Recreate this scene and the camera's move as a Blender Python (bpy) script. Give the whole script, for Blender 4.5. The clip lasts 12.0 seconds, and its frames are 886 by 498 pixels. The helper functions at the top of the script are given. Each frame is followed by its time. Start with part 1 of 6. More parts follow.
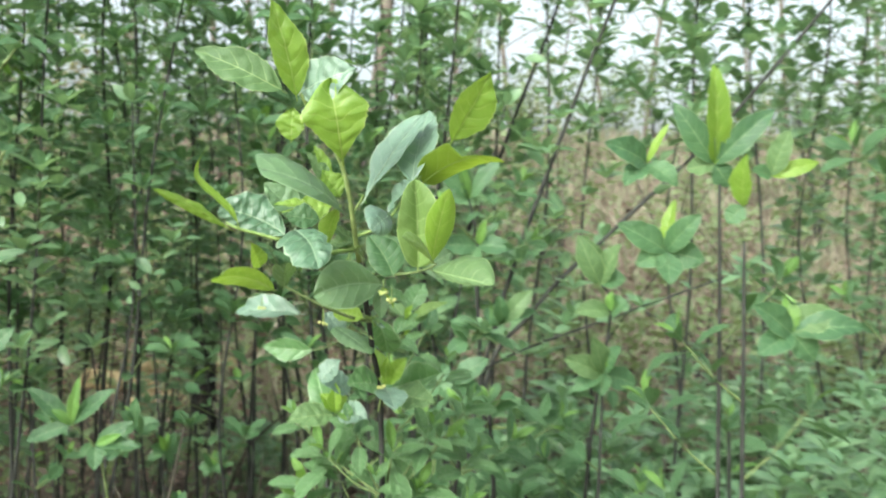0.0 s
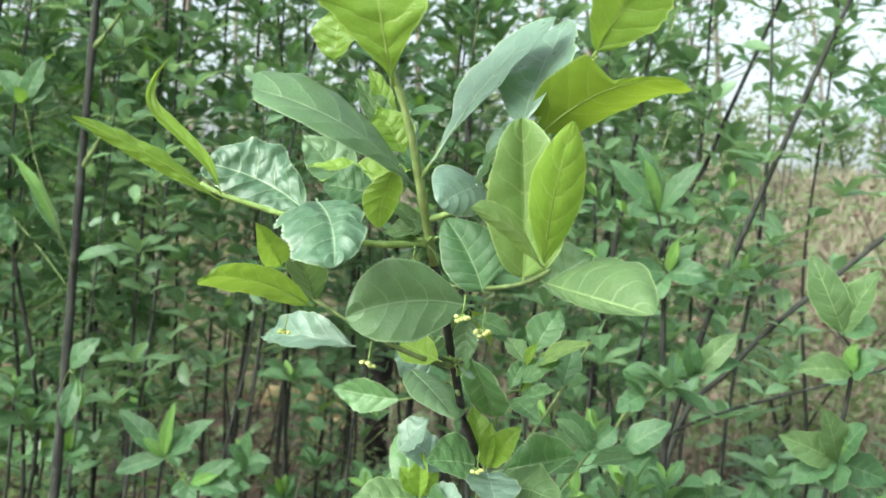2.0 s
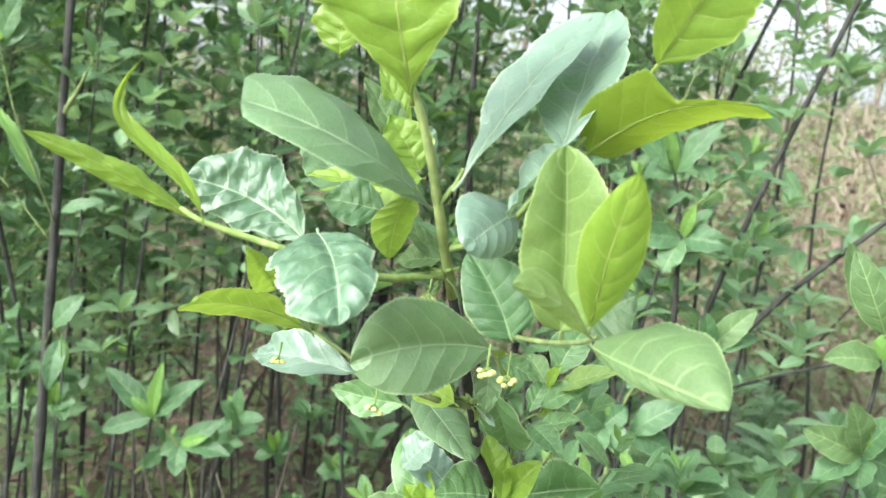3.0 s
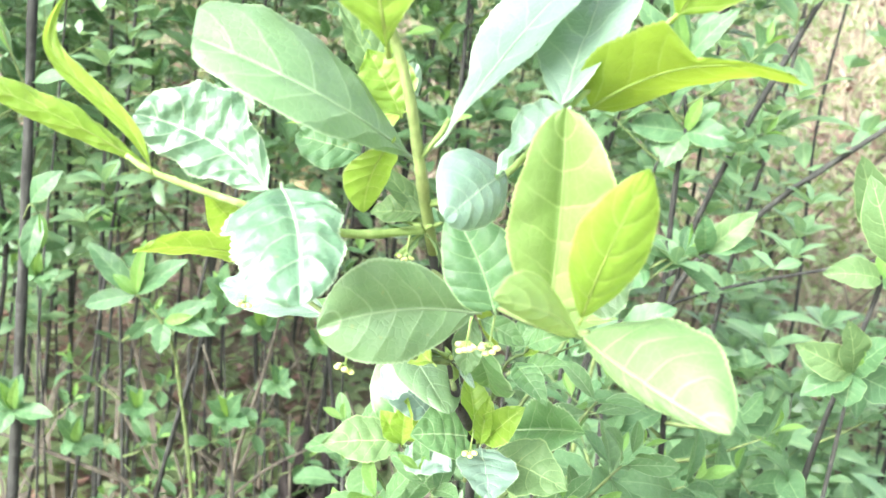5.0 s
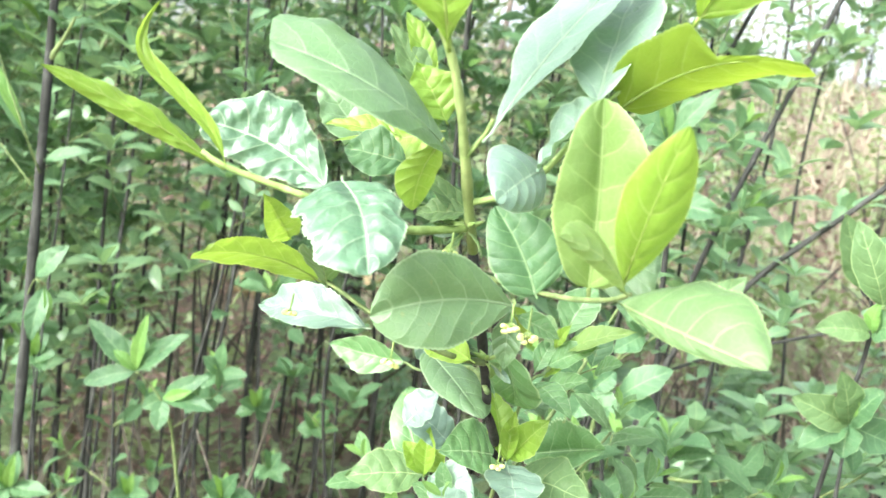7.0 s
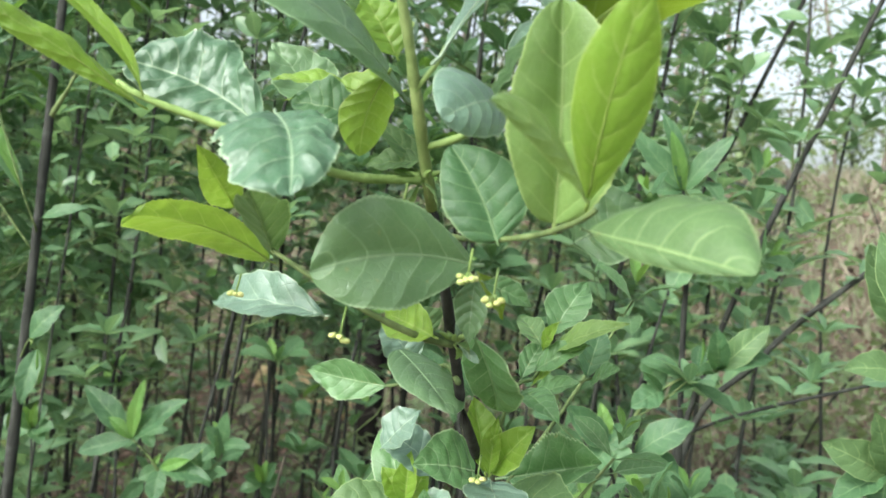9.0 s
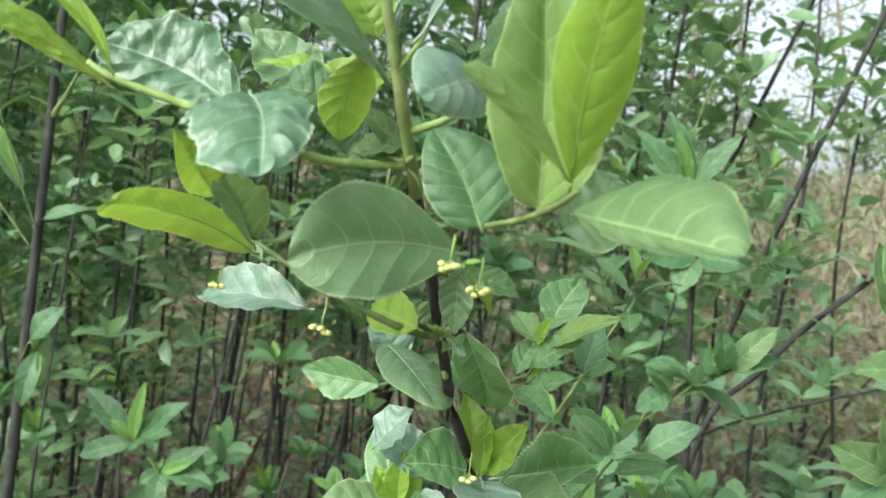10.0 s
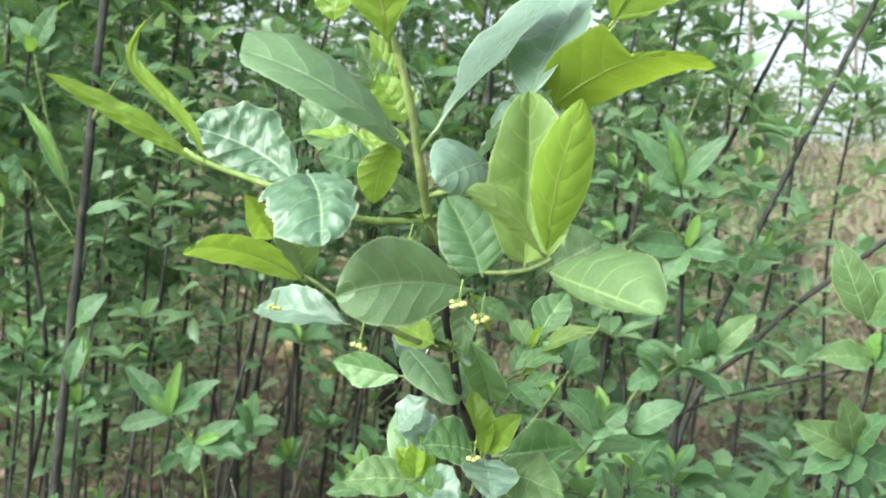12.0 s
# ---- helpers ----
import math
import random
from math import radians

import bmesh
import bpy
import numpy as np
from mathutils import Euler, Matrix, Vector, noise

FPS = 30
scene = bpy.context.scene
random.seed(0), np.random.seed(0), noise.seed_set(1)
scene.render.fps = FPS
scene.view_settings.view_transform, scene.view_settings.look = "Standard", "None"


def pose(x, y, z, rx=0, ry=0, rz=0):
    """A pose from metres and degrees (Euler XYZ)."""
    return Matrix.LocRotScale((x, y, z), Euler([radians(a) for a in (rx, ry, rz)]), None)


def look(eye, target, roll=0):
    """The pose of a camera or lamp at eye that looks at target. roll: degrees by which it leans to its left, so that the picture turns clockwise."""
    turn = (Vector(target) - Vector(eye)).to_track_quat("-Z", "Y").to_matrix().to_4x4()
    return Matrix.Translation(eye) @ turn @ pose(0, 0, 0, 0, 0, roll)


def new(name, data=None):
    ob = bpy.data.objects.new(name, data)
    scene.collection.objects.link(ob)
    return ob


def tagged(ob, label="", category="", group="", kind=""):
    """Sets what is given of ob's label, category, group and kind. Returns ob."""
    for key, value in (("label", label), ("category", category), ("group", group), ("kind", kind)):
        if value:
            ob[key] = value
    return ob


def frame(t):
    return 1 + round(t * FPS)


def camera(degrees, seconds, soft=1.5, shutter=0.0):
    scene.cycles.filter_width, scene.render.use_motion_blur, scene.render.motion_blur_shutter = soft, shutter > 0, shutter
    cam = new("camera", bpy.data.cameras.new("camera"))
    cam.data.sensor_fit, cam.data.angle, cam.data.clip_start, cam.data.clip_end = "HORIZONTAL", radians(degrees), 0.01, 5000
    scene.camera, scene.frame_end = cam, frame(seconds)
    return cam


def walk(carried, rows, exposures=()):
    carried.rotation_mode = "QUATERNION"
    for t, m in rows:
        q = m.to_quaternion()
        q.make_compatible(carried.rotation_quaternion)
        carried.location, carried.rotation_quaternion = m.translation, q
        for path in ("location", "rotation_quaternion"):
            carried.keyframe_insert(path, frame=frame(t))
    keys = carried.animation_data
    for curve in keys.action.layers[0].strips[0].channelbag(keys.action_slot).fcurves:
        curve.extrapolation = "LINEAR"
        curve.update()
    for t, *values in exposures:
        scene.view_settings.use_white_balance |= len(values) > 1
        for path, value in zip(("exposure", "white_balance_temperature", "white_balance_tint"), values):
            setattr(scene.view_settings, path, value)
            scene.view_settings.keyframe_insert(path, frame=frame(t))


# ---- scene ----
cam = camera(49.6, 12.0, soft=1.5, shutter=0.5)
cam.data.dof.use_dof = True
cam.data.dof.focus_distance, cam.data.dof.aperture_fstop = 0.58, 16.0
PATH = [
    (0, (0.0, 0.0, 1.4), (0.0, 1.999, 1.33), 1.0),
    (0.5, (0.043, 0.181, 1.414), (-0.128, 2.173, 1.351), 0.7),
    (1, (0.041, 0.337, 1.396), (-0.254, 2.315, 1.342), 1.5),
    (1.5, (0.045, 0.394, 1.364), (-0.335, 2.357, 1.339), 2.4),
    (2, (0.04, 0.399, 1.367), (-0.378, 2.355, 1.35), 3.7),
    (2.5, (0.021, 0.441, 1.389), (-0.387, 2.398, 1.309), 4.2),
    (4.3, (-0.013, 0.526, 1.473), (-0.387, 2.447, 1.061), 6.3),
    (4.5, (-0.015, 0.535, 1.467), (-0.387, 2.451, 1.028), 6.2),
    (5, (-0.002, 0.529, 1.46), (-0.348, 2.442, 0.989), 7.0),
    (5.5, (-0.018, 0.523, 1.481), (-0.358, 2.436, 1.009), 7.5),
    (6, (-0.027, 0.515, 1.476), (-0.362, 2.433, 1.019), 7.5),
    (6.5, (-0.027, 0.503, 1.458), (-0.348, 2.442, 1.087), 7.6),
    (7, (-0.018, 0.479, 1.412), (-0.351, 2.436, 1.166), 6.7),
    (7.2, (-0.012, 0.472, 1.407), (-0.343, 2.433, 1.198), 6.3),
    (8.8, (0.01, 0.542, 1.351), (-0.4, 2.498, 1.298), 5.9),
    (9, (0.013, 0.536, 1.345), (-0.406, 2.491, 1.301), 5.8),
    (9.5, (0.017, 0.544, 1.333), (-0.418, 2.496, 1.31), 5.8),
    (10, (0.022, 0.553, 1.338), (-0.422, 2.503, 1.306), 5.8),
    (10.5, (0.017, 0.538, 1.375), (-0.432, 2.486, 1.32), 5.7),
    (11, (0.04, 0.498, 1.392), (-0.409, 2.445, 1.302), 5.9),
    (11.5, (0.048, 0.467, 1.394), (-0.4, 2.413, 1.284), 5.8),
    (12, (0.044, 0.436, 1.378), (-0.411, 2.381, 1.274), 5.7),
]
EXPOSURES = [(0.0, 0.55, 6280, 4), (0.3, 0.83, 6180, 5), (0.55, 0.83, 6180, 5), (1.0, 0.37, 6180, 2), (2.0, 0.51, 6180, 2), (2.5, 0.6, 6180, 6), (4.3, 1.81, 6180, 13), (5.5, 1.74, 6180, 13), (6.5, 1.69, 6180, 13), (7.2, 1.39, 6180, 10), (8.8, 0.5, 6180, 6), (10.0, 0.43, 6180, 6), (11.0, 0.81, 6180, 6), (11.5, 0.81, 6180, 6), (12.0, 0.72, 6180, 6)]
walk(cam, [(t, look(eye, target, roll)) for t, eye, target, roll in PATH], EXPOSURES)

# world and sun: bright, hazy spring daylight under a light cloud cover
SUN_EL, SUN_AZ = 36.0, 215.0   # degrees; azimuth from +y towards +x
world = bpy.data.worlds.new("daylight")
scene.world = world
world.use_nodes = True
wt = world.node_tree
sky = wt.nodes.new("ShaderNodeTexSky")
sky.sky_type, sky.sun_disc = "NISHITA", False
sky.sun_elevation, sky.sun_rotation = radians(SUN_EL), radians(SUN_AZ)
sky.dust_density, sky.air_density, sky.ozone_density = 7.0, 1.0, 1.0
wt.nodes["Background"].inputs["Strength"].default_value = 0.14
cloud = wt.nodes.new("ShaderNodeHueSaturation")   # thin even cloud whitens the sky
cloud.inputs["Saturation"].default_value, cloud.inputs["Value"].default_value = 0.35, 2.15
wt.links.new(sky.outputs[0], cloud.inputs["Color"])
wt.links.new(cloud.outputs[0], wt.nodes["Background"].inputs["Color"])

sun = new("sun", bpy.data.lights.new("sun", "SUN"))
sun.data.energy, sun.data.angle, sun.data.color = 0.75, radians(40), (1.0, 0.97, 0.92)
sun.matrix_basis = look((8 * math.sin(radians(SUN_AZ)), 8 * math.cos(radians(SUN_AZ)), 8 * math.tan(radians(SUN_EL))), (0, 0, 0))

# ---- materials ----
def node_mat(name, rough=0.6):
    m = bpy.data.materials.new(name)
    m.use_nodes = True
    p = m.node_tree.nodes["Principled BSDF"]
    p.inputs["Roughness"].default_value = rough
    return m, m.node_tree, p


def add(t, kind, **values):
    n = t.nodes.new(kind)
    for key, value in values.items():
        n.inputs[key].default_value = value
    return n


def calc(t, op, a, b=None, c=None):
    n = t.nodes.new("ShaderNodeMath")
    n.operation = op
    for i, v in enumerate((a, b, c)):
        if v is None:
            continue
        if isinstance(v, (int, float)):
            n.inputs[i].default_value = v
        else:
            t.links.new(v, n.inputs[i])
    return n.outputs[0]


def blend(t, fac, a, b, kind="MIX"):
    n = t.nodes.new("ShaderNodeMix")
    n.data_type, n.blend_type = "RGBA", kind
    for socket, v in ((n.inputs["Factor"], fac), (n.inputs["A"], a), (n.inputs["B"], b)):
        if isinstance(v, (int, float)):
            socket.default_value = v
        elif isinstance(v, tuple):
            socket.default_value = (*v, 1.0)
        else:
            t.links.new(v, socket)
    return n.outputs["Result"]


def noise_at(t, scale, detail=3.0, coord="Object", rough=0.55):
    c = t.nodes.new("ShaderNodeTexCoord")
    n = add(t, "ShaderNodeTexNoise", Scale=scale, Detail=detail, Roughness=rough)
    t.links.new(c.outputs[coord], n.inputs["Vector"])
    return n.outputs["Fac"]


def ramp(t, fac, lo, hi):
    n = t.nodes.new("ShaderNodeMapRange")
    n.clamp = True
    n.inputs["From Min"].default_value, n.inputs["From Max"].default_value = lo, hi
    t.links.new(fac, n.inputs["Value"])
    return n.outputs["Result"]


def leaf_mat(name, dark, light, glow, through_share, rough, vein, relief=0.8, depth=0.0014, quilt=0.40, lumps=0.9, net_share=0.10, islands=False, sheen=0.5, fine=True, lump_scale=55.0):
    """A leaf blade: two greens mottled, a paler midrib and side veins, light shining through it."""
    m, t, p = node_mat(name, rough)
    if islands:
        rnd = t.nodes.new("ShaderNodeNewGeometry").outputs["Random Per Island"]
    else:
        rnd = t.nodes.new("ShaderNodeObjectInfo").outputs["Random"]
    mottle = ramp(t, noise_at(t, 70.0, 5.0), 0.3, 0.7)
    shade = calc(t, "ADD", calc(t, "MULTIPLY", rnd, 0.5), calc(t, "MULTIPLY", mottle, 0.5))
    col = blend(t, shade, dark, light)
    blotch = ramp(t, noise_at(t, 22.0, 3.0), 0.42, 0.68)
    col = blend(t, calc(t, "MULTIPLY", blotch, 0.45), col, tuple(0.62 * v for v in dark))
    if fine:
        uv = t.nodes.new("ShaderNodeUVMap")
        sep = t.nodes.new("ShaderNodeSeparateXYZ")
        t.links.new(uv.outputs["UV"], sep.inputs[0])
        across = calc(t, "ABSOLUTE", calc(t, "SUBTRACT", calc(t, "MULTIPLY", sep.outputs["X"], 2.0), 1.0))
        along = sep.outputs["Y"]
        wob = calc(t, "MULTIPLY", noise_at(t, 40.0, 2.0), 0.13)
        phase = calc(t, "ADD", calc(t, "SUBTRACT", along, calc(t, "MULTIPLY", calc(t, "POWER", across, 1.3), 0.20)), wob)
        saw = calc(t, "FRACT", calc(t, "MULTIPLY", phase, 6.0))
        edge = calc(t, "ABSOLUTE", calc(t, "SUBTRACT", saw, 0.5))
        side = ramp(t, edge, 0.06, 0.0)
        side = calc(t, "MULTIPLY", side, ramp(t, across, 1.0, 0.25))
        rib = ramp(t, across, 0.036, 0.012)
        net = t.nodes.new("ShaderNodeTexVoronoi")
        net.feature = "DISTANCE_TO_EDGE"
        net.inputs["Scale"].default_value = 240.0
        c = t.nodes.new("ShaderNodeTexCoord")
        t.links.new(c.outputs["Object"], net.inputs["Vector"])
        cells = ramp(t, net.outputs["Distance"], 0.0, 0.12)
        col = blend(t, calc(t, "MULTIPLY", side, 0.50), col, vein)
        col = blend(t, calc(t, "MULTIPLY", rib, 0.65), col, vein)
        rim = ramp(t, across, 0.94, 0.98)
        col = blend(t, calc(t, "MULTIPLY", rim, 0.75), col, vein)
        col = blend(t, calc(t, "MULTIPLY", calc(t, "SUBTRACT", 1.0, cells), 0.07), col, vein)
        spots = ramp(t, noise_at(t, 170.0, 2.0), 0.70, 0.76)
        col = blend(t, calc(t, "MULTIPLY", spots, 0.35), col, (0.30, 0.27, 0.10))
        bulge = calc(t, "SUBTRACT", 1.0, calc(t, "POWER", calc(t, "SUBTRACT", 1.0, calc(t, "MULTIPLY", edge, 2.0)), 2.0))
        puff = calc(t, "ADD", calc(t, "MULTIPLY", bulge, quilt), calc(t, "MULTIPLY", cells, net_share))
        puff = calc(t, "ADD", puff, calc(t, "MULTIPLY", noise_at(t, lump_scale, 3.0), lumps))
        puff = calc(t, "ADD", puff, calc(t, "MULTIPLY", noise_at(t, 230.0, 3.0), 0.25))
        bump = add(t, "ShaderNodeBump", Strength=relief, Distance=depth)
        t.links.new(puff, bump.inputs["Height"])
        t.links.new(bump.outputs[0], p.inputs["Normal"])
    else:
        uv = t.nodes.new("ShaderNodeUVMap")
        sep = t.nodes.new("ShaderNodeSeparateXYZ")
        t.links.new(uv.outputs["UV"], sep.inputs[0])
        across = calc(t, "ABSOLUTE", calc(t, "SUBTRACT", calc(t, "MULTIPLY", sep.outputs["X"], 2.0), 1.0))
        col = blend(t, calc(t, "MULTIPLY", ramp(t, across, 0.12, 0.03), 0.6), col, vein)
    t.links.new(col, p.inputs["Base Color"])
    t.links.new(calc(t, "ADD", calc(t, "MULTIPLY", noise_at(t, 80.0), 0.25), rough - 0.12), p.inputs["Roughness"])
    p.inputs["Specular IOR Level"].default_value = sheen
    tr = t.nodes.new("ShaderNodeBsdfTranslucent")
    t.links.new(blend(t, 0.55, col, glow), tr.inputs["Color"])
    mix = t.nodes.new("ShaderNodeMixShader")
    mix.inputs[0].default_value = through_share
    t.links.new(p.outputs[0], mix.inputs[1])
    t.links.new(tr.outputs[0], mix.inputs[2])
    t.links.new(mix.outputs[0], t.nodes["Material Output"].inputs["Surface"])
    return m


LIME = leaf_mat("leaf_lime", (0.155, 0.265, 0.08), (0.205, 0.325, 0.095), (0.32, 0.46, 0.06), 0.38, 0.42, (0.40, 0.52, 0.20), sheen=0.35)
GREEN = leaf_mat("leaf_green", (0.10, 0.19, 0.09), (0.155, 0.265, 0.12), (0.18, 0.36, 0.06), 0.32, 0.34, (0.33, 0.46, 0.26), sheen=0.55)
FRESH = leaf_mat("leaf_fresh", (0.092, 0.172, 0.068), (0.128, 0.215, 0.086), (0.19, 0.315, 0.06), 0.30, 0.46, (0.34, 0.47, 0.20), sheen=0.25)
LUSH = leaf_mat("leaf_lush", (0.078, 0.18, 0.066), (0.13, 0.255, 0.095), (0.19, 0.37, 0.06), 0.30, 0.38, (0.40, 0.54, 0.30), sheen=0.45)
YOUNG = leaf_mat("leaf_young", (0.17, 0.315, 0.04), (0.245, 0.395, 0.052), (0.35, 0.52, 0.05), 0.44, 0.38, (0.44, 0.55, 0.17))
OLIVE = leaf_mat("leaf_olive", (0.17, 0.29, 0.03), (0.23, 0.35, 0.045), (0.38, 0.52, 0.03), 0.52, 0.42, (0.34, 0.46, 0.14), sheen=0.4)
# base colour lightened and blued to paint in the sky's sheen on leaves
SKYSHEEN = leaf_mat("leaf_sky_sheen", (0.14, 0.235, 0.175), (0.19, 0.29, 0.21), (0.20, 0.38, 0.08), 0.26, 0.32, (0.36, 0.47, 0.32), sheen=0.6)
CRINKLED = leaf_mat("leaf_crinkled", (0.06, 0.145, 0.082), (0.112, 0.20, 0.115), (0.18, 0.34, 0.06), 0.24, 0.36, (0.36, 0.47, 0.30), relief=0.9, depth=0.0015, quilt=0.5, lumps=1.2, net_share=0.05, sheen=0.55, lump_scale=95.0)
MIDLEAF = leaf_mat("leaf_mid", (0.044, 0.115, 0.054), (0.10, 0.20, 0.084), (0.19, 0.36, 0.07), 0.32, 0.42, (0.26, 0.39, 0.18), sheen=0.32)
MIDYOUNG = leaf_mat("leaf_mid_young", (0.12, 0.28, 0.07), (0.20, 0.36, 0.08), (0.26, 0.45, 0.03), 0.38, 0.36, (0.34, 0.47, 0.18))
THICKET = leaf_mat("leaf_thicket", (0.092, 0.188, 0.105), (0.225, 0.36, 0.185), (0.31, 0.49, 0.15), 0.40, 0.32, (0.3, 0.4, 0.2), islands=True, fine=False, sheen=0.45)
FARLEAF = leaf_mat("leaf_far", (0.10, 0.165, 0.085), (0.27, 0.34, 0.16), (0.34, 0.43, 0.11), 0.42, 0.55, (0.3, 0.4, 0.2), islands=True, fine=False)


def bark_mat(name, dark, light, scale=40.0, rough=0.8, streak=6.0):
    m, t, p = node_mat(name, rough)
    p.inputs["Specular IOR Level"].default_value = 0.15
    c = t.nodes.new("ShaderNodeTexCoord")
    mp = t.nodes.new("ShaderNodeMapping")
    mp.inputs["Scale"].default_value = (1.0, 1.0, 1.0 / streak)
    t.links.new(c.outputs["Object"], mp.inputs["Vector"])
    n = add(t, "ShaderNodeTexNoise", Scale=scale, Detail=5.0)
    t.links.new(mp.outputs[0], n.inputs["Vector"])
    rnd = t.nodes.new("ShaderNodeObjectInfo").outputs["Random"]
    f = calc(t, "ADD", calc(t, "MULTIPLY", ramp(t, n.outputs["Fac"], 0.3, 0.7), 0.75), calc(t, "MULTIPLY", rnd, 0.25))
    spots = ramp(t, noise_at(t, scale * 0.45, 4.0), 0.52, 0.66)
    t.links.new(blend(t, calc(t, "MULTIPLY", spots, 0.28), blend(t, f, dark, light), tuple(min(1.9 * v + 0.02, 1.0) for v in light)), p.inputs["Base Color"])
    b = add(t, "ShaderNodeBump", Strength=0.6, Distance=0.004)
    t.links.new(n.outputs["Fac"], b.inputs["Height"])
    t.links.new(b.outputs[0], p.inputs["Normal"])
    return m


BARK = bark_mat("bark_brown", (0.013, 0.0145, 0.0125), (0.050, 0.0535, 0.046), 120.0)
GREENBARK = bark_mat("bark_green", (0.06, 0.10, 0.035), (0.16, 0.21, 0.08), 160.0, 0.55)
STEMGREEN = bark_mat("stem_green", (0.13, 0.19, 0.06), (0.25, 0.32, 0.12), 160.0, 0.5)
YOUNGBARK = bark_mat("bark_young", (0.15, 0.24, 0.06), (0.26, 0.36, 0.13), 160.0, 0.5)
TRUNK = bark_mat("bark_trunk", (0.06, 0.052, 0.044), (0.22, 0.19, 0.155), 14.0)
DEADWOOD = bark_mat("dead_wood", (0.036, 0.033, 0.026), (0.13, 0.12, 0.09), 80.0)
# pale colour of the stand-in for lit litter on the bank
LITPATCH = bark_mat("lit_litter_patch", (0.20, 0.15, 0.08), (0.46, 0.37, 0.21), 30.0)
CHAR = bark_mat("rotten_wood", (0.006, 0.005, 0.005), (0.025, 0.021, 0.019), 60.0)


def scatter_mat(name, stops, rough=0.8, through_share=0.15):
    """Dry leaves and stalks: every piece takes one of several browns."""
    m, t, p = node_mat(name, rough)
    rnd = t.nodes.new("ShaderNodeNewGeometry").outputs["Random Per Island"]
    cr = t.nodes.new("ShaderNodeValToRGB")
    for i, (pos, c) in enumerate(stops):
        e = cr.color_ramp.elements[i] if i < 2 else cr.color_ramp.elements.new(pos)
        e.position, e.color = pos, (*c, 1.0)
    t.links.new(rnd, cr.inputs[0])
    col = blend(t, calc(t, "MULTIPLY", noise_at(t, 90.0), 0.35), cr.outputs[0], (0.10, 0.07, 0.045))
    t.links.new(col, p.inputs["Base Color"])
    tr = t.nodes.new("ShaderNodeBsdfTranslucent")
    t.links.new(col, tr.inputs["Color"])
    mix = t.nodes.new("ShaderNodeMixShader")
    mix.inputs[0].default_value = through_share
    t.links.new(p.outputs[0], mix.inputs[1])
    t.links.new(tr.outputs[0], mix.inputs[2])
    t.links.new(mix.outputs[0], t.nodes["Material Output"].inputs["Surface"])
    return m


LITTER = scatter_mat("dry_leaves", [(0.0, (0.06, 0.043, 0.036)), (1.0, (0.40, 0.31, 0.27)), (0.35, (0.17, 0.105, 0.08)), (0.7, (0.28, 0.17, 0.13))])
PALELEAF = scatter_mat("pale_leaves", [(0.0, (0.20, 0.19, 0.09)), (1.0, (0.50, 0.46, 0.26)), (0.4, (0.33, 0.31, 0.14)), (0.7, (0.26, 0.32, 0.11))], 0.7, 0.35)
STRAW = scatter_mat("dry_grass", [(0.0, (0.16, 0.14, 0.10)), (1.0, (0.42, 0.39, 0.30)), (0.3, (0.28, 0.24, 0.18)), (0.55, (0.36, 0.33, 0.24)), (0.75, (0.16, 0.22, 0.10))], 0.75, 0.25)


def soil_mat():
    m, t, p = node_mat("forest_soil", 0.95)
    a = ramp(t, noise_at(t, 1.3, 5.0), 0.35, 0.65)
    b = ramp(t, noise_at(t, 35.0, 5.0), 0.3, 0.7)
    c = ramp(t, noise_at(t, 0.35, 3.0), 0.4, 0.62)
    col = blend(t, b, (0.052, 0.038, 0.03), (0.175, 0.125, 0.095))
    col = blend(t, calc(t, "MULTIPLY", a, 0.5), col, (0.25, 0.19, 0.145))
    col = blend(t, calc(t, "MULTIPLY", c, 0.5), col, (0.13, 0.16, 0.06))
    t.links.new(col, p.inputs["Base Color"])
    bump = add(t, "ShaderNodeBump", Strength=0.8, Distance=0.03)
    t.links.new(noise_at(t, 25.0, 6.0), bump.inputs["Height"])
    t.links.new(bump.outputs[0], p.inputs["Normal"])
    return m


SOIL = soil_mat()


def bud_mat():
    m, t, p = node_mat("flower_buds", 0.5)
    rnd = t.nodes.new("ShaderNodeObjectInfo").outputs["Random"]
    t.links.new(blend(t, rnd, (0.42, 0.50, 0.16), (0.62, 0.62, 0.24)), p.inputs["Base Color"])
    p.inputs["Subsurface Weight"].default_value = 0.15
    p.inputs["Subsurface Radius"].default_value = (0.002, 0.002, 0.001)
    return m


BUD = bud_mat()

# ---- mesh tools ----
def mesh(name, verts, faces, mat, uvs=None, smooth=True):
    me = bpy.data.meshes.new(name)
    me.from_pydata([tuple(v) for v in verts], [], [tuple(f) for f in faces])
    if uvs is not None:
        layer = me.uv_layers.new(name="UVMap")
        idx = np.zeros(len(me.loops), dtype=np.int32)
        me.loops.foreach_get("vertex_index", idx)
        layer.data.foreach_set("uv", np.asarray(uvs, dtype=np.float32)[idx].ravel())
    if smooth:
        me.polygons.foreach_set("use_smooth", [True] * len(me.polygons))
    me.materials.append(mat)
    return me


def part(name, me, parent, m=None, label="", kind=""):
    """A mesh as one part under its thing; m is its pose in the world."""
    ob = new(name, me)
    ob.parent = parent
    base = Vector(parent["root"]) if "root" in parent else Vector((0, 0, 0))
    ob.matrix_basis = Matrix.Translation(-base) @ (m or Matrix.Identity(4))
    return tagged(ob, label, kind=kind)


def thing(name, place, label, category, group="", kind=""):
    ob = new(name)
    ob.location = place
    ob["root"] = tuple(place)
    ob.empty_display_size = 0.1
    return tagged(ob, label, category, group, kind)


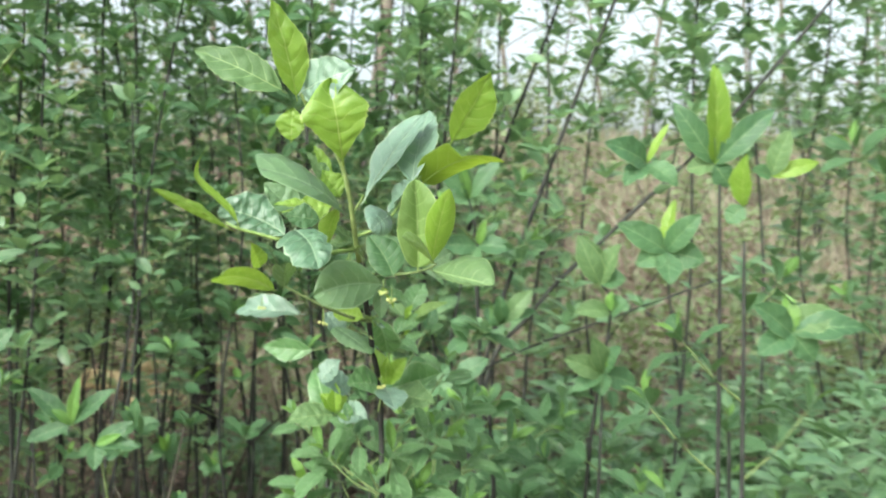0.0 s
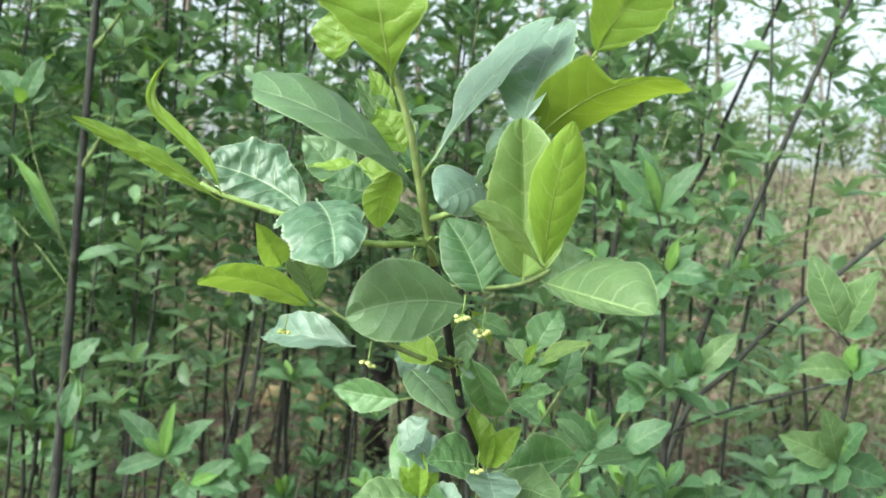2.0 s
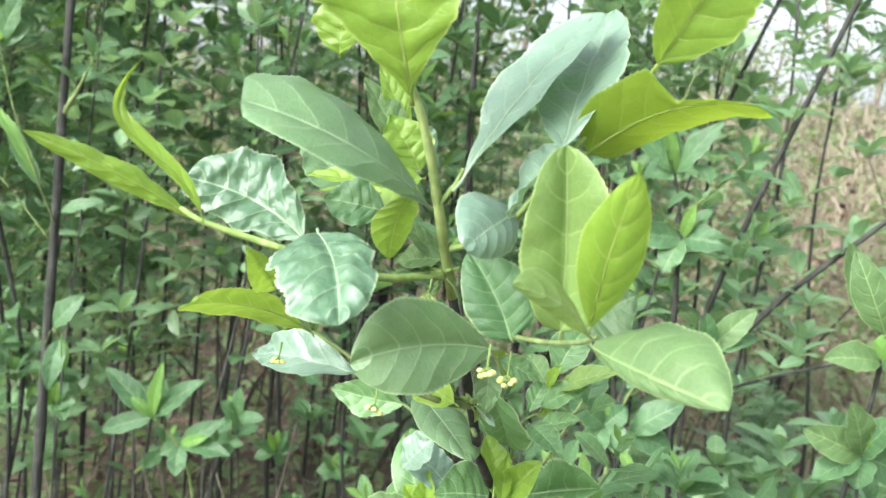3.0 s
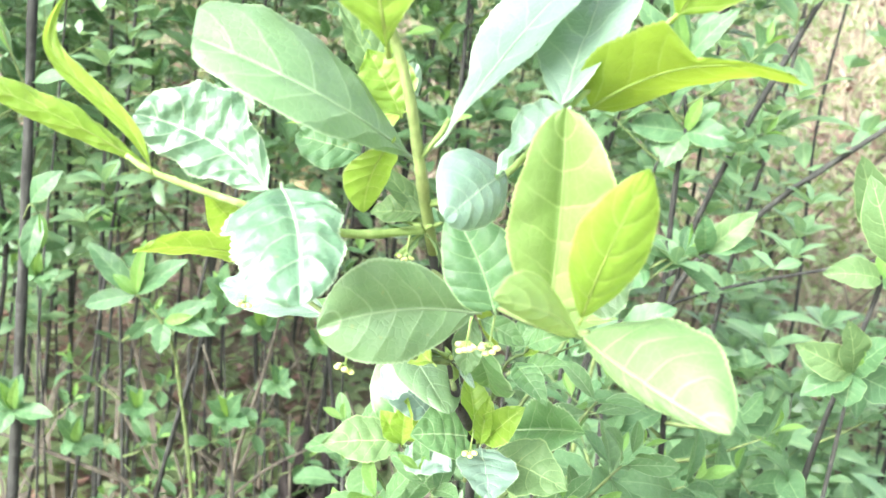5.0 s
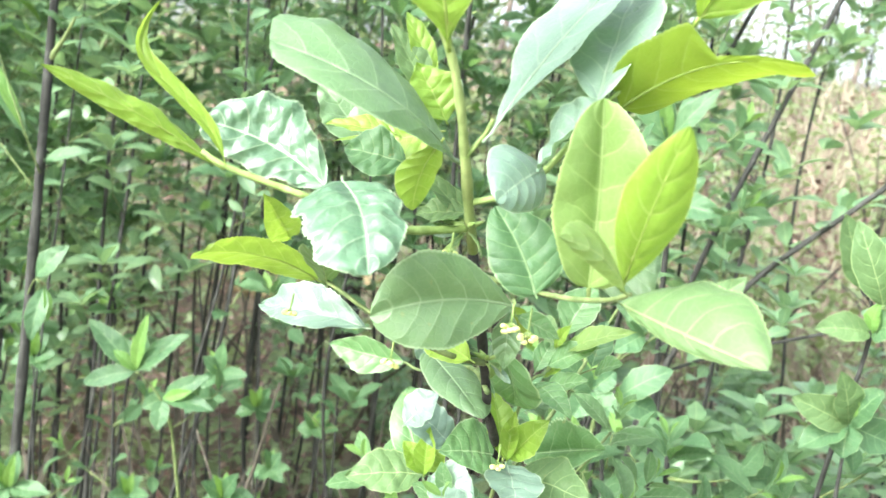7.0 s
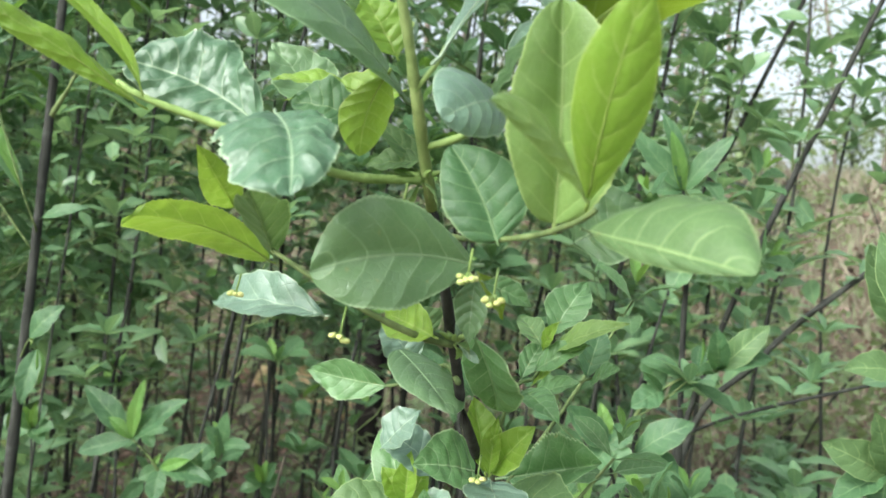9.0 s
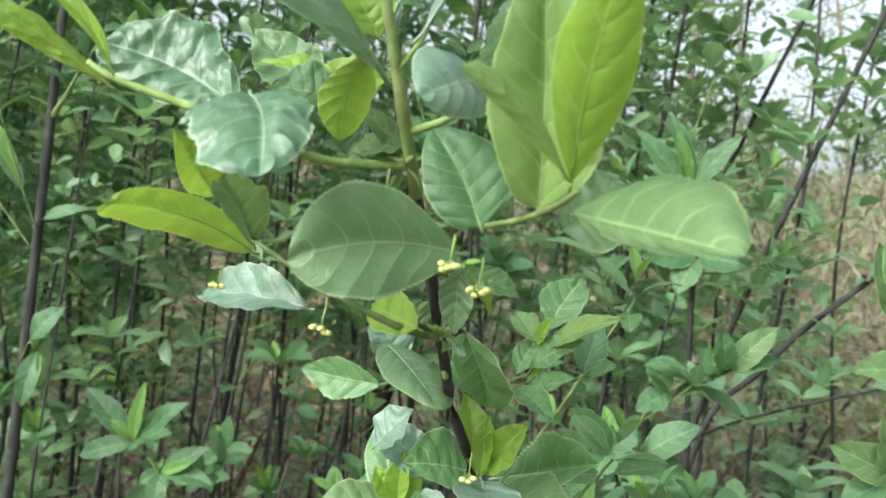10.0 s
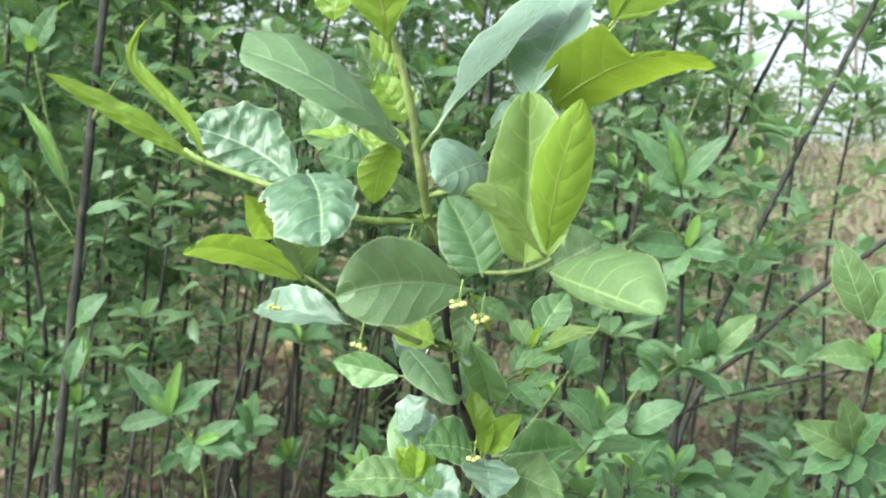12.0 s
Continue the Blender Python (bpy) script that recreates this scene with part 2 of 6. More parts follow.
def curve_points(points, n):
    """A smooth line through the given points."""
    P = [Vector(p) for p in points]
    P = [P[0] * 2 - P[1], *P, P[-1] * 2 - P[-2]]
    out = []
    for i in range(1, len(P) - 2):
        for k in range(n):
            s = k / n
            a, b, c, d = P[i - 1], P[i], P[i + 1], P[i + 2]
            out.append(0.5 * (2 * b + (c - a) * s + (2 * a - 5 * b + 4 * c - d) * s * s + (3 * b - a - 3 * c + d) * s**3))
    out.append(P[-2])
    return out


def tube(points, r0, r1, sides=6, knots=0.0, every=4):
    """A tapered round stem along a line; knots swell it at its nodes."""
    V, F = [], []
    n = len(points)
    for i, p in enumerate(points):
        d = (Vector(points[min(i + 1, n - 1)]) - Vector(points[max(i - 1, 0)])).normalized()
        a = d.orthogonal().normalized() if abs(d.z) < 0.9 else Vector((1, 0, 0))
        a = (a - d * a.dot(d)).normalized()
        b = d.cross(a)
        r = r0 + (r1 - r0) * i / (n - 1)
        r *= 1 + 0.09 * noise.noise((p[0] * 90, p[1] * 90, p[2] * 40))
        if knots and i % every == 0 and 0 < i < n - 1:
            r *= 1 + knots
        for k in range(sides):
            ang = 2 * math.pi * k / sides
            V.append(Vector(p) + (a * math.cos(ang) + b * math.sin(ang)) * r)
    for i in range(n - 1):
        for k in range(sides):
            k2 = (k + 1) % sides
            F.append((i * sides + k, i * sides + k2, (i + 1) * sides + k2, (i + 1) * sides + k))
    F.append(tuple(range(sides - 1, -1, -1)))
    F.append(tuple(range((n - 1) * sides, n * sides)))
    return V, F


def join(pieces):
    V, F = [], []
    for v, f in pieces:
        o = len(V)
        V += list(v)
        F += [tuple(i + o for i in q) for q in f]
    return V, F


def stem_mesh(points, r0, r1, mat, sides=7, knots=0.0, every=4):
    return mesh("stem", *tube(points, r0, r1, sides, knots, every), mat)


def blade(length, width, mat, bend=0.08, fold=0.15, wave=0.02, wide=0.46, blunt=0.8, bite=None, lop=1.0, roll=0.0, twist=0.0, ns=26, nw=5, stalk=0.05, seed=0, curl=0.0, teeth=0.012, sway=0.0, notch=0.0, uneven=0.035):
    """One leaf along +x with its upper side to +z. bend: arch of the midrib; fold: how far the halves close like a book;
    wave: ruffled margin; bite: from where on the +y half narrows, and to what share; roll: margins rolled under;
    sway: sideways hook of the midrib; notch: dent in the tip; uneven: irregular outline."""
    rg = random.Random(seed)
    ph = [rg.uniform(0, 6.28) for _ in range(10)]
    V, F, UV = [], [], []
    pw = math.log(0.5) / math.log(wide)
    for i in range(ns + 1):
        u = i / ns
        half = 0.5 * width * max(math.sin(math.pi * u**pw), 0.0) ** blunt
        half *= 1 + teeth * rg.uniform(-1.6, 1.6)
        cz = -4 * bend * length * u * (1 - u) * -1 - curl * length * u**3
        cx = length * u * (1 - 0.25 * curl * u**3)
        tw = twist * u
        off = sway * length * math.sin(math.pi * u * u)
        for j in range(-nw, nw + 1):
            v = j / nw
            h = half
            if bite and v > 0 and u > bite[0]:
                s = min((u - bite[0]) / 0.06, 1.0)
                h *= 1 + (bite[1] - 1) * s
            if v < 0:
                h *= lop
            h *= 1 + uneven * (math.sin(u * 8 + ph[6 if v > 0 else 7]) + 0.6 * math.sin(u * 17 + ph[8 if v > 0 else 9]))
            y = h * v
            z = fold * abs(y) - roll * half * v**4
            z += wave * width * abs(v) ** 1.3 * (math.sin(u * 15 + ph[0] + (2.0 if v > 0 else 0)) * 0.6 + math.sin(u * 31 + ph[1] + v * 3) * 0.4)
            z += wave * width * 0.5 * math.sin(u * 22 + ph[2]) * math.sin(v * 5 + ph[3])
            z += 0.006 * width * math.sin(u * 47) * (1 - abs(v))
            z -= 0.02 * width * math.exp(-(v * 7) ** 2)
            c, s_ = math.cos(tw), math.sin(tw)
            x = cx - notch * length * (math.exp(-(3 * v) ** 2) + 1.3 * v**4) * max(u - 0.55, 0.0) / 0.45
            V.append((x, off + y * c - z * s_, cz + y * s_ + z * c))
            UV.append((v * 0.5 + 0.5, u))
    w = 2 * nw + 1
    for i in range(ns):
        for j in range(w - 1):
            a = i * w + j
            F.append((a, a + w, a + w + 1, a + 1))
    # the stalk and the raised midrib
    pts = [(-stalk * length, 0, -0.25 * stalk * length)]
    for i in range(0, int(ns * 0.8), 2):
        x, y, z = V[i * w + nw]
        pts.append((x, y, z - 0.0002))
    r = max(0.00028, width * 0.016)
    tv, tf = tube(pts, r * 1.35, r * 0.35, 5)
    o = len(V)
    V += tv
    F += [tuple(k + o for k in q) for q in tf]
    UV += [(0.5, 0.1)] * len(tv)
    return mesh("leaf", V, F, mat, UV)


def leaf_pose(base, tip, side):
    """The pose that lays a blade from base to tip, its width along side."""
    x = (Vector(tip) - Vector(base)).normalized()
    y = Vector(side)
    y = (y - x * y.dot(x)).normalized()
    z = x.cross(y)
    m = Matrix((x, y, z)).transposed().to_4x4()
    m.translation = Vector(base)
    return m


COUNT = [0]


def leaf(plant, base, tip, side, width, mat, label="", **shape):
    """A single leaf of a plant in the foreground, a part of its own."""
    COUNT[0] += 1
    length = (Vector(tip) - Vector(base)).length
    shape.setdefault("seed", COUNT[0])
    shape.setdefault("ns", 44 if length > .045 else 30)
    shape.setdefault("teeth", 0.022)
    shape.setdefault("blunt", 0.92)
    shape.setdefault("wave", 0.045)
    shape.setdefault("uneven", 0.05)
    return part("leaf", blade(length, width, mat, **shape), plant, leaf_pose(base, tip, side), label)


def leaf_sheet(base, mid, tip, edge_a, edge_b, mat, wide=None, blunt=.72, arch=.10, crinkle=0.0, bite=None, ruffle=0.02, teeth=.018, ns=56, nw=6, seed=0, stalk=.05, cut=0.0, cup=0.0, lobes=0.02, taper=0.0):
    """One leaf whose midrib runs from base over mid to tip and whose halves reach out to edge_a and edge_b.
    arch: how far the halves bulge; crinkle: puckered surface; bite: from where on half a is torn off, and to what share;
    cut: blunt, dented tip; cup: margins drawn up; lobes: wavy outline;
    taper: how slowly it widens from the base."""
    rg = random.Random(seed)
    B, M, T = Vector(base), Vector(mid), Vector(tip)
    axis = T - B
    length = axis.length
    s0 = min(max((M - B).dot(axis) / length**2, .36), .64)

    def rib(u):
        return B * ((u - s0) * (u - 1) / s0) + M * (u * (u - 1) / (s0 * (s0 - 1))) + T * (u * (u - s0) / (1 - s0))

    sides = []
    for e in (edge_a, edge_b):
        E = Vector(e)
        u = min((k / 40 for k in range(8, 33)), key=lambda k: (rib(k) - E).length)
        t = (rib(u + .02) - rib(u - .02)).normalized()
        d = E - rib(u)
        sides.append((d - t * d.dot(t), u))
    if wide is None:
        wide = min(max((sides[0][1] + sides[1][1]) / 2, .40), .60)
    pw = math.log(.5) / math.log(wide)
    flip = 1 if axis.cross(sides[0][0]).dot(Vector((-.1, -.7, .7))) > 0 else -1
    ph = [rg.uniform(0, 6.28) for _ in range(4)]
    V, F, UV = [], [], []
    for i in range(ns + 1):
        u = i / ns
        c = rib(u)
        t = (rib(min(u + .02, 1)) - rib(max(u - .02, 0))).normalized()
        for j in range(-nw, nw + 1):
            v = j / nw
            d, _ = sides[0] if v >= 0 else sides[1]
            h = max(math.sin(math.pi * u**pw), 0.0) ** blunt
            if taper:
                h *= min(1.0, u / .45) ** taper
            h *= 1 + lobes * (math.sin(u * 11 + ph[0 if v > 0 else 1]) + .7 * math.sin(u * 23 + ph[2 if v > 0 else 3]))
            if abs(j) == nw:
                h *= 1 + teeth * (1 if i % 2 else -.6) * rg.uniform(.4, 1.3)
            if bite and v > 0 and u > bite[0]:
                h *= 1 + (bite[1] - 1) * min((u - bite[0]) / .05, 1)
            n = t.cross(d)
            n = n.normalized() * (flip if v >= 0 else -flip)
            a = abs(v)
            p = c + d * (h * a) - t * (cut * length * (math.exp(-(3 * v) ** 2) + 1.3 * v**4) * max(u - .55, 0) / .45)
            lift = arch * d.length * h * 4 * a * (1 - a) + cup * d.length * h * a**4
            lift += ruffle * d.length * a * (math.sin(u * 14 + ph[0] + (2 if v > 0 else 0)) + .6 * math.sin(u * 29 + ph[1] + v * 3)) * min(1, 4 * u, 4 * (1 - u))
            q = p * 1.0
            lift += crinkle * (noise.noise(q * 120 + Vector((seed, 0, 0))) + .6 * noise.noise(q * 260)) * min(1, 5 * a) * min(1, 5 * u)
            lift -= .0004 * math.exp(-(v * 6) ** 2)
            V.append(p + n * lift)
            UV.append((v * .5 + .5, u))
    w = 2 * nw + 1
    for i in range(ns):
        for j in range(w - 1):
            k = i * w + j
            F.append((k, k + w, k + w + 1, k + 1))
    pts = [B - axis * stalk]
    for i in range(0, int(ns * .82), 3):
        pts.append(V[i * w + nw] - (Vector(V[i * w + nw + 1]) - V[i * w + nw]).cross(axis).normalized() * .0001)
    r = max(.0004, (sides[0][0].length + sides[1][0].length) * .014)
    tv, tf = tube(pts, r * 1.4, r * .35, 5)
    o = len(V)
    V += tv
    F += [tuple(k + o for k in q) for q in tf]
    UV += [(.5, .1)] * len(tv)
    return mesh("leaf", V, F, mat, UV)


def sheet(plant, base, mid, tip, edge_a, edge_b, mat, label="", **shape):
    COUNT[0] += 1
    shape.setdefault("seed", COUNT[0])
    return part("leaf", leaf_sheet(base, mid, tip, edge_a, edge_b, mat, **shape), plant, None, label)


def foliage(name, rows, mat, slim=0.5, far=False):
    """Many small folded leaves in one mesh; rows of place, direction, upper side, length. Far ones have fewer faces."""
    P = np.array([r[0] for r in rows], float)
    D = np.array([r[1] for r in rows], float)
    N = np.array([r[2] for r in rows], float)
    L = np.array([r[3] for r in rows], float)[:, None]
    D /= np.linalg.norm(D, axis=1, keepdims=True) + 1e-9
    S = np.cross(N, D)
    S /= np.linalg.norm(S, axis=1, keepdims=True) + 1e-9
    N = np.cross(D, S)
    W = L * slim * 0.5
    if far:
        V = np.stack([P, P + D * L * .5 + S * W + N * W * .35, P + D * L * .5, P + D * L * .5 - S * W + N * W * .35, P + D * L - N * L * .08], 1).reshape(-1, 3)
        F = [tuple(k + 5 * i for k in q) for i in range(len(rows)) for q in ((0, 1, 2), (0, 2, 3), (1, 4, 2), (2, 4, 3))]
        return mesh(name, V, F, mat, np.tile([(.5, 0), (1, .5), (.5, .5), (0, .5), (.5, 1)], (len(rows), 1)))
    cols = [P, P + D * L * .30 + S * W * .78 + N * W * .34, P + D * L * .30 + N * L * .02, P + D * L * .30 - S * W * .78 + N * W * .34,
            P + D * L * .60 + S * W + N * W * .38 - N * L * .01, P + D * L * .60 + N * L * .01, P + D * L * .60 - S * W + N * W * .38 - N * L * .01,
            P + D * L * .84 + S * W * .58 + N * W * .2 - N * L * .05, P + D * L * .84 - N * L * .03, P + D * L * .84 - S * W * .58 + N * W * .2 - N * L * .05, P + D * L - N * L * .09]
    V = np.stack(cols, 1).reshape(-1, 3)
    f = [(0, 1, 2), (0, 2, 3), (1, 4, 5, 2), (2, 5, 6, 3), (4, 7, 8, 5), (5, 8, 9, 6), (7, 10, 8), (8, 10, 9)]
    F = [tuple(k + 11 * i for k in q) for i in range(len(rows)) for q in f]
    UV = np.tile([(.5, 0), (1, .3), (.5, .3), (0, .3), (1, .6), (.5, .6), (0, .6), (1, .84), (.5, .84), (0, .84), (.5, 1)], (len(rows), 1))
    return mesh(name, V, F, mat, UV)

# ---- ground ----
def rise(x, y):
    """Height of the woodland floor: level near the path, a bank further back."""
    s = min(max((y - 5.0) / 11.0, 0.0), 1.0)
    h = 2.6 * s * s * (3 - 2 * s)
    near = max(0.0, 1 - math.hypot(x, y) / 60.0)
    return h + near * (0.05 * noise.noise((x * 0.8, y * 0.8, 0)) + 0.03 * noise.noise((x * 2.7, y * 2.7, 4)))


def ground_sheet():
    xs = sorted({*np.linspace(-8, 8, 81).round(3), *np.linspace(-40, 40, 33).round(3), -900.0, -300.0, -100.0, 100.0, 300.0, 900.0})
    ys = sorted({*np.linspace(-4, 12, 81).round(3), *np.linspace(12, 60, 25).round(3), -900.0, -200.0, -50.0, -15.0, 120.0, 300.0, 900.0})
    V = [(x, y, rise(x, y)) for y in ys for x in xs]
    w = len(xs)
    F = [(j * w + i, j * w + i + 1, (j + 1) * w + i + 1, (j + 1) * w + i) for j in range(len(ys) - 1) for i in range(w - 1)]
    return tagged(new("ground", mesh("ground", V, F, SOIL)), "bare woodland soil strewn with brown dry leaves", "ground", kind="structure")


ground = ground_sheet()


def litter():
    rg = random.Random(11)
    rows = []
    for k in range(43000):
        if k >= 33000:
            y = rg.uniform(4.5, 17)
            x = rg.uniform(-.9, .8) * y
        elif k < 13000:
            y = 0.8 + 10 * rg.random() ** 1.5
            x = rg.uniform(-0.95, 0.7) * (y + 0.8)
        else:
            a, r = rg.uniform(0, 6.283), 9 * rg.random() ** .5
            x, y = r * math.cos(a), 1.5 + r * math.sin(a)
        a = rg.uniform(0, 6.283)
        n = Vector((rg.gauss(0, .35), rg.gauss(0, .35), 1))
        rows.append(((x, y, rise(x, y) + rg.uniform(0.004, 0.035)), (math.cos(a), math.sin(a), rg.gauss(0, .3)), n, rg.uniform(0.035, 0.085) * (1 + max(y - 4, 0) / 14)))
    return tagged(new("leaf_litter", foliage("leaf_litter", rows, LITTER, 0.62)), "brown and reddish dry leaves covering the soil", "leaf litter", kind="stuff")


litter()


def straw(name, label, count, x0, x1, y0, y1, h0, h1, seed, mat, lean=.55):
    """Thin dry stalks and blades that stand and lean on the bank."""
    rg = random.Random(seed)
    V, F = [], []
    for _ in range(count):
        y = rg.uniform(y0, y1)
        x = rg.uniform(x0, x1) * y
        h = rg.uniform(h0, h1)
        z = rise(x, y)
        lx, ly = rg.gauss(0, lean) * h, rg.gauss(0, lean * .55) * h
        w = rg.uniform(0.004, 0.010) * (1 + y / 12)
        a = rg.uniform(-0.6, 0.6)
        dx, dy = w * math.cos(a), w * math.sin(a)
        o = len(V)
        V += [(x - dx, y - dy, z), (x + dx, y + dy, z), (x + lx * .4 + dx * .8, y + ly * .4 + dy * .8, z + h * .6), (x + lx * .4 - dx * .8, y + ly * .4 - dy * .8, z + h * .6),
              (x + lx, y + ly, z + h)]
        F += [(o, o + 1, o + 2, o + 3), (o + 3, o + 2, o + 4)]
    return tagged(new(name, mesh(name, V, F, mat)), label, "dry grass", kind="stuff")


straw("dry_grass", "pale tan dry grass and stalks on the bank", 11000, -0.25, 0.75, 5.0, 17, 0.06, 0.34, 5, STRAW)
straw("dead_stalks", "thin grey-brown dead stalks between the stems", 200, -0.62, 0.25, 2.2, 6.0, 0.2, 0.8, 6, DEADWOOD, .5)


def herbs():
    """Low green herbs scattered over the floor and the bank."""
    rg = random.Random(13)
    rows = []
    for k in range(1300):
        y = 2.6 + 12 * rg.random() ** 1.4
        x = rg.uniform(-.9, .75) * y
        z = rise(x, y)
        r = rg.uniform(.08, .25)
        for _ in range(14):
            a = rg.uniform(0, 6.283)
            rows.append(((x + rg.gauss(0, r), y + rg.gauss(0, r), z + rg.uniform(.02, .28)), (math.cos(a), math.sin(a), rg.gauss(.2, .4)), (rg.gauss(0, .4), rg.gauss(0, .4), 1), rg.uniform(.04, .09) * (1 + y / 25)))
    return tagged(new("herbs", foliage("herbs", rows, FARLEAF, .56, far=True)), "low fresh green herbs among dry leaves", "herbs", kind="stuff")


herbs()


def brushwood(x, y):
    """A heap of dead sticks leaning on a rotten stump."""
    rg = random.Random(17)
    z = rise(x, y)
    t = thing("brushwood_pile", (x, y, z), "heap of grey dead sticks round a dark rotten stump", "brushwood")
    V, F = [], []
    rings, sides = 9, 14
    for i in range(rings):
        s = i / (rings - 1)
        for k in range(sides):
            a = 6.283 * k / sides
            r = (.12 - .06 * s + .06 * (1 - s) ** 3) * (1 + .45 * noise.noise((math.cos(a) * 2, math.sin(a) * 2, s * 2.5)))
            V.append((x + r * math.cos(a), y + r * math.sin(a), z - .05 + .42 * s * (1 + .75 * noise.noise((math.cos(a) * 3, math.sin(a) * 3, 9)) * s)))
    for i in range(rings - 1):
        for k in range(sides):
            F.append((i * sides + k, i * sides + (k + 1) % sides, (i + 1) * sides + (k + 1) % sides, (i + 1) * sides + k))
    V.append((x, y, z + .12))
    F += [((rings - 1) * sides + k, (rings - 1) * sides + (k + 1) % sides, rings * sides) for k in range(sides)]
    part("stump", mesh("stump", V, F, CHAR), t, label="dark rotten stump")
    for k in range(34):
        a = rg.uniform(0, 6.283)
        r = rg.uniform(.18, .55)
        h = rg.uniform(.15, .6)
        foot = Vector((x + r * math.cos(a), y + r * math.sin(a), z - .02))
        top = Vector((x + rg.gauss(0, .28), y + rg.gauss(0, .2), z + h))
        mid = (foot + top) / 2 + Vector((rg.gauss(0, .03), rg.gauss(0, .03), 0))
        part("stick", stem_mesh(curve_points([foot, mid, top], 4), rg.uniform(.004, .012), .003, DEADWOOD, 6), t)
    return t


brushwood(-.60, 2.50)


def old_stump(x, y, r, h):
    z = rise(x, y) - .05
    t = thing("tree_stump", (x, y, z), "dark broken tree stump among the saplings", "stump")
    V, F, sides, rings = [], [], 16, 8
    for i in range(rings):
        s = i / (rings - 1)
        for k in range(sides):
            a = 6.283 * k / sides
            n = noise.noise((math.cos(a) * 1.6, math.sin(a) * 1.6, s * 2))
            q = r * (1 + .35 * n + .5 * (1 - s) ** 4)
            V.append((x + q * math.cos(a), y + q * math.sin(a), z + h * s * (1 + .35 * s * noise.noise((math.cos(a) * 2.2, math.sin(a) * 2.2, 7)))))
    F = [(i * sides + k, i * sides + (k + 1) % sides, (i + 1) * sides + (k + 1) % sides, (i + 1) * sides + k) for i in range(rings - 1) for k in range(sides)]
    V.append((x, y, z + h * .8))
    F += [((rings - 1) * sides + k, (rings - 1) * sides + (k + 1) % sides, len(V) - 1) for k in range(sides)]
    part("trunk", mesh("trunk", V, F, CHAR), t)


# added log shapes; their pale colour stands in for a lit patch of litter
def lit_patch_log(a, b, r):
    a, b = Vector(a), Vector(b)
    a.z, b.z = rise(a.x, a.y) + r * .8, rise(b.x, b.y) + r * .8
    t = thing("log", (a.x, a.y, a.z - r), "pale log shape standing in for a lit patch of dry leaves", "log", "fallen logs")
    part("wood", stem_mesh(curve_points([a, (a + b) / 2 + Vector((0, .02, .01)), b], 5), r, r * .8, LITPATCH, 12, .06, 3), t)


old_stump(-1.36, 5.5, .065, .80)
lit_patch_log((-2.45, 6.6, 0), (-1.75, 6.4, 0), .085)
lit_patch_log((-2.3, 6.9, 0), (-1.5, 7.0, 0), .07)
lit_patch_log((-2.0, 6.1, 0), (-1.5, 6.25, 0), .06)


def dead_branch(points, forks, r0):
    t = thing("dead_branch", points[0], "grey forked dead twig standing in the leaf litter", "branch")
    part("limb", stem_mesh(curve_points(points, 6), r0, r0 * .4, DEADWOOD, 7, .2, 4), t)
    for fork in forks:
        part("twig", stem_mesh(curve_points(fork, 5), r0 * .55, r0 * .25, DEADWOOD, 6, .2, 3), t)


dead_branch([(-.60, 2.22, -.02), (-.655, 2.18, .30), (-.655, 2.15, .545), (-.60, 2.13, .78), (-.57, 2.12, .92)], [[(-.65, 2.15, .50), (-.56, 2.12, .60), (-.42, 2.1, .70)], [(-.655, 2.15, .56), (-.70, 2.17, .68), (-.76, 2.2, .78)]], .006)


# ---- woodland behind ----
def tree(place, height, radius, lean, seed, leaves=260, label="slim grey-brown woodland tree with thin spring leaves"):
    rg = random.Random(seed)
    x, y = place
    z = rise(x, y) - 0.05
    t = thing("tree", (x, y, z), label, "tree", "trees of the wood")
    line = curve_points([(x, y, z), (x + lean[0] * .4 + rg.gauss(0, .06), y + lean[1] * .4, z + height * .35), (x + lean[0] * .8, y + lean[1] * .8 + rg.gauss(0, .1), z + height * .7), (x + lean[0], y + lean[1], z + height)], 6)
    part("trunk", stem_mesh(line, radius, radius * .18, TRUNK, 9), t)
    limbs, rows = [], []
    for k in range(16):
        i = rg.randrange(4, len(line) - 1)
        p = line[i]
        a = rg.uniform(0, 6.283)
        ln = rg.uniform(.5, 1.0) * height * .22
        d = Vector((math.cos(a), math.sin(a), rg.uniform(.2, .9)))
        q = [p, p + d * ln * .5, p + d * ln + Vector((0, 0, ln * .1))]
        limbs.append(tube(curve_points(q, 3), radius * .3, radius * .06, 5))
        for _ in range(leaves // 16):
            s = rg.uniform(.25, 1.1)
            c = p + d * ln * s + Vector((rg.gauss(0, .25), rg.gauss(0, .25), rg.gauss(0, .22)))
            dd = Vector((rg.gauss(0, 1), rg.gauss(0, 1), rg.gauss(-.2, .6)))
            rows.append((c, dd, (rg.gauss(0, .6), rg.gauss(0, .6), 1), rg.uniform(.06, .12) * (.7 + y * .03)))
    for v, f in limbs:
        part("limb", mesh("limb", v, f, TRUNK), t)
    part("crown", foliage("crown", rows, FARLEAF, .65, far=True), t, kind="stuff")
    return t


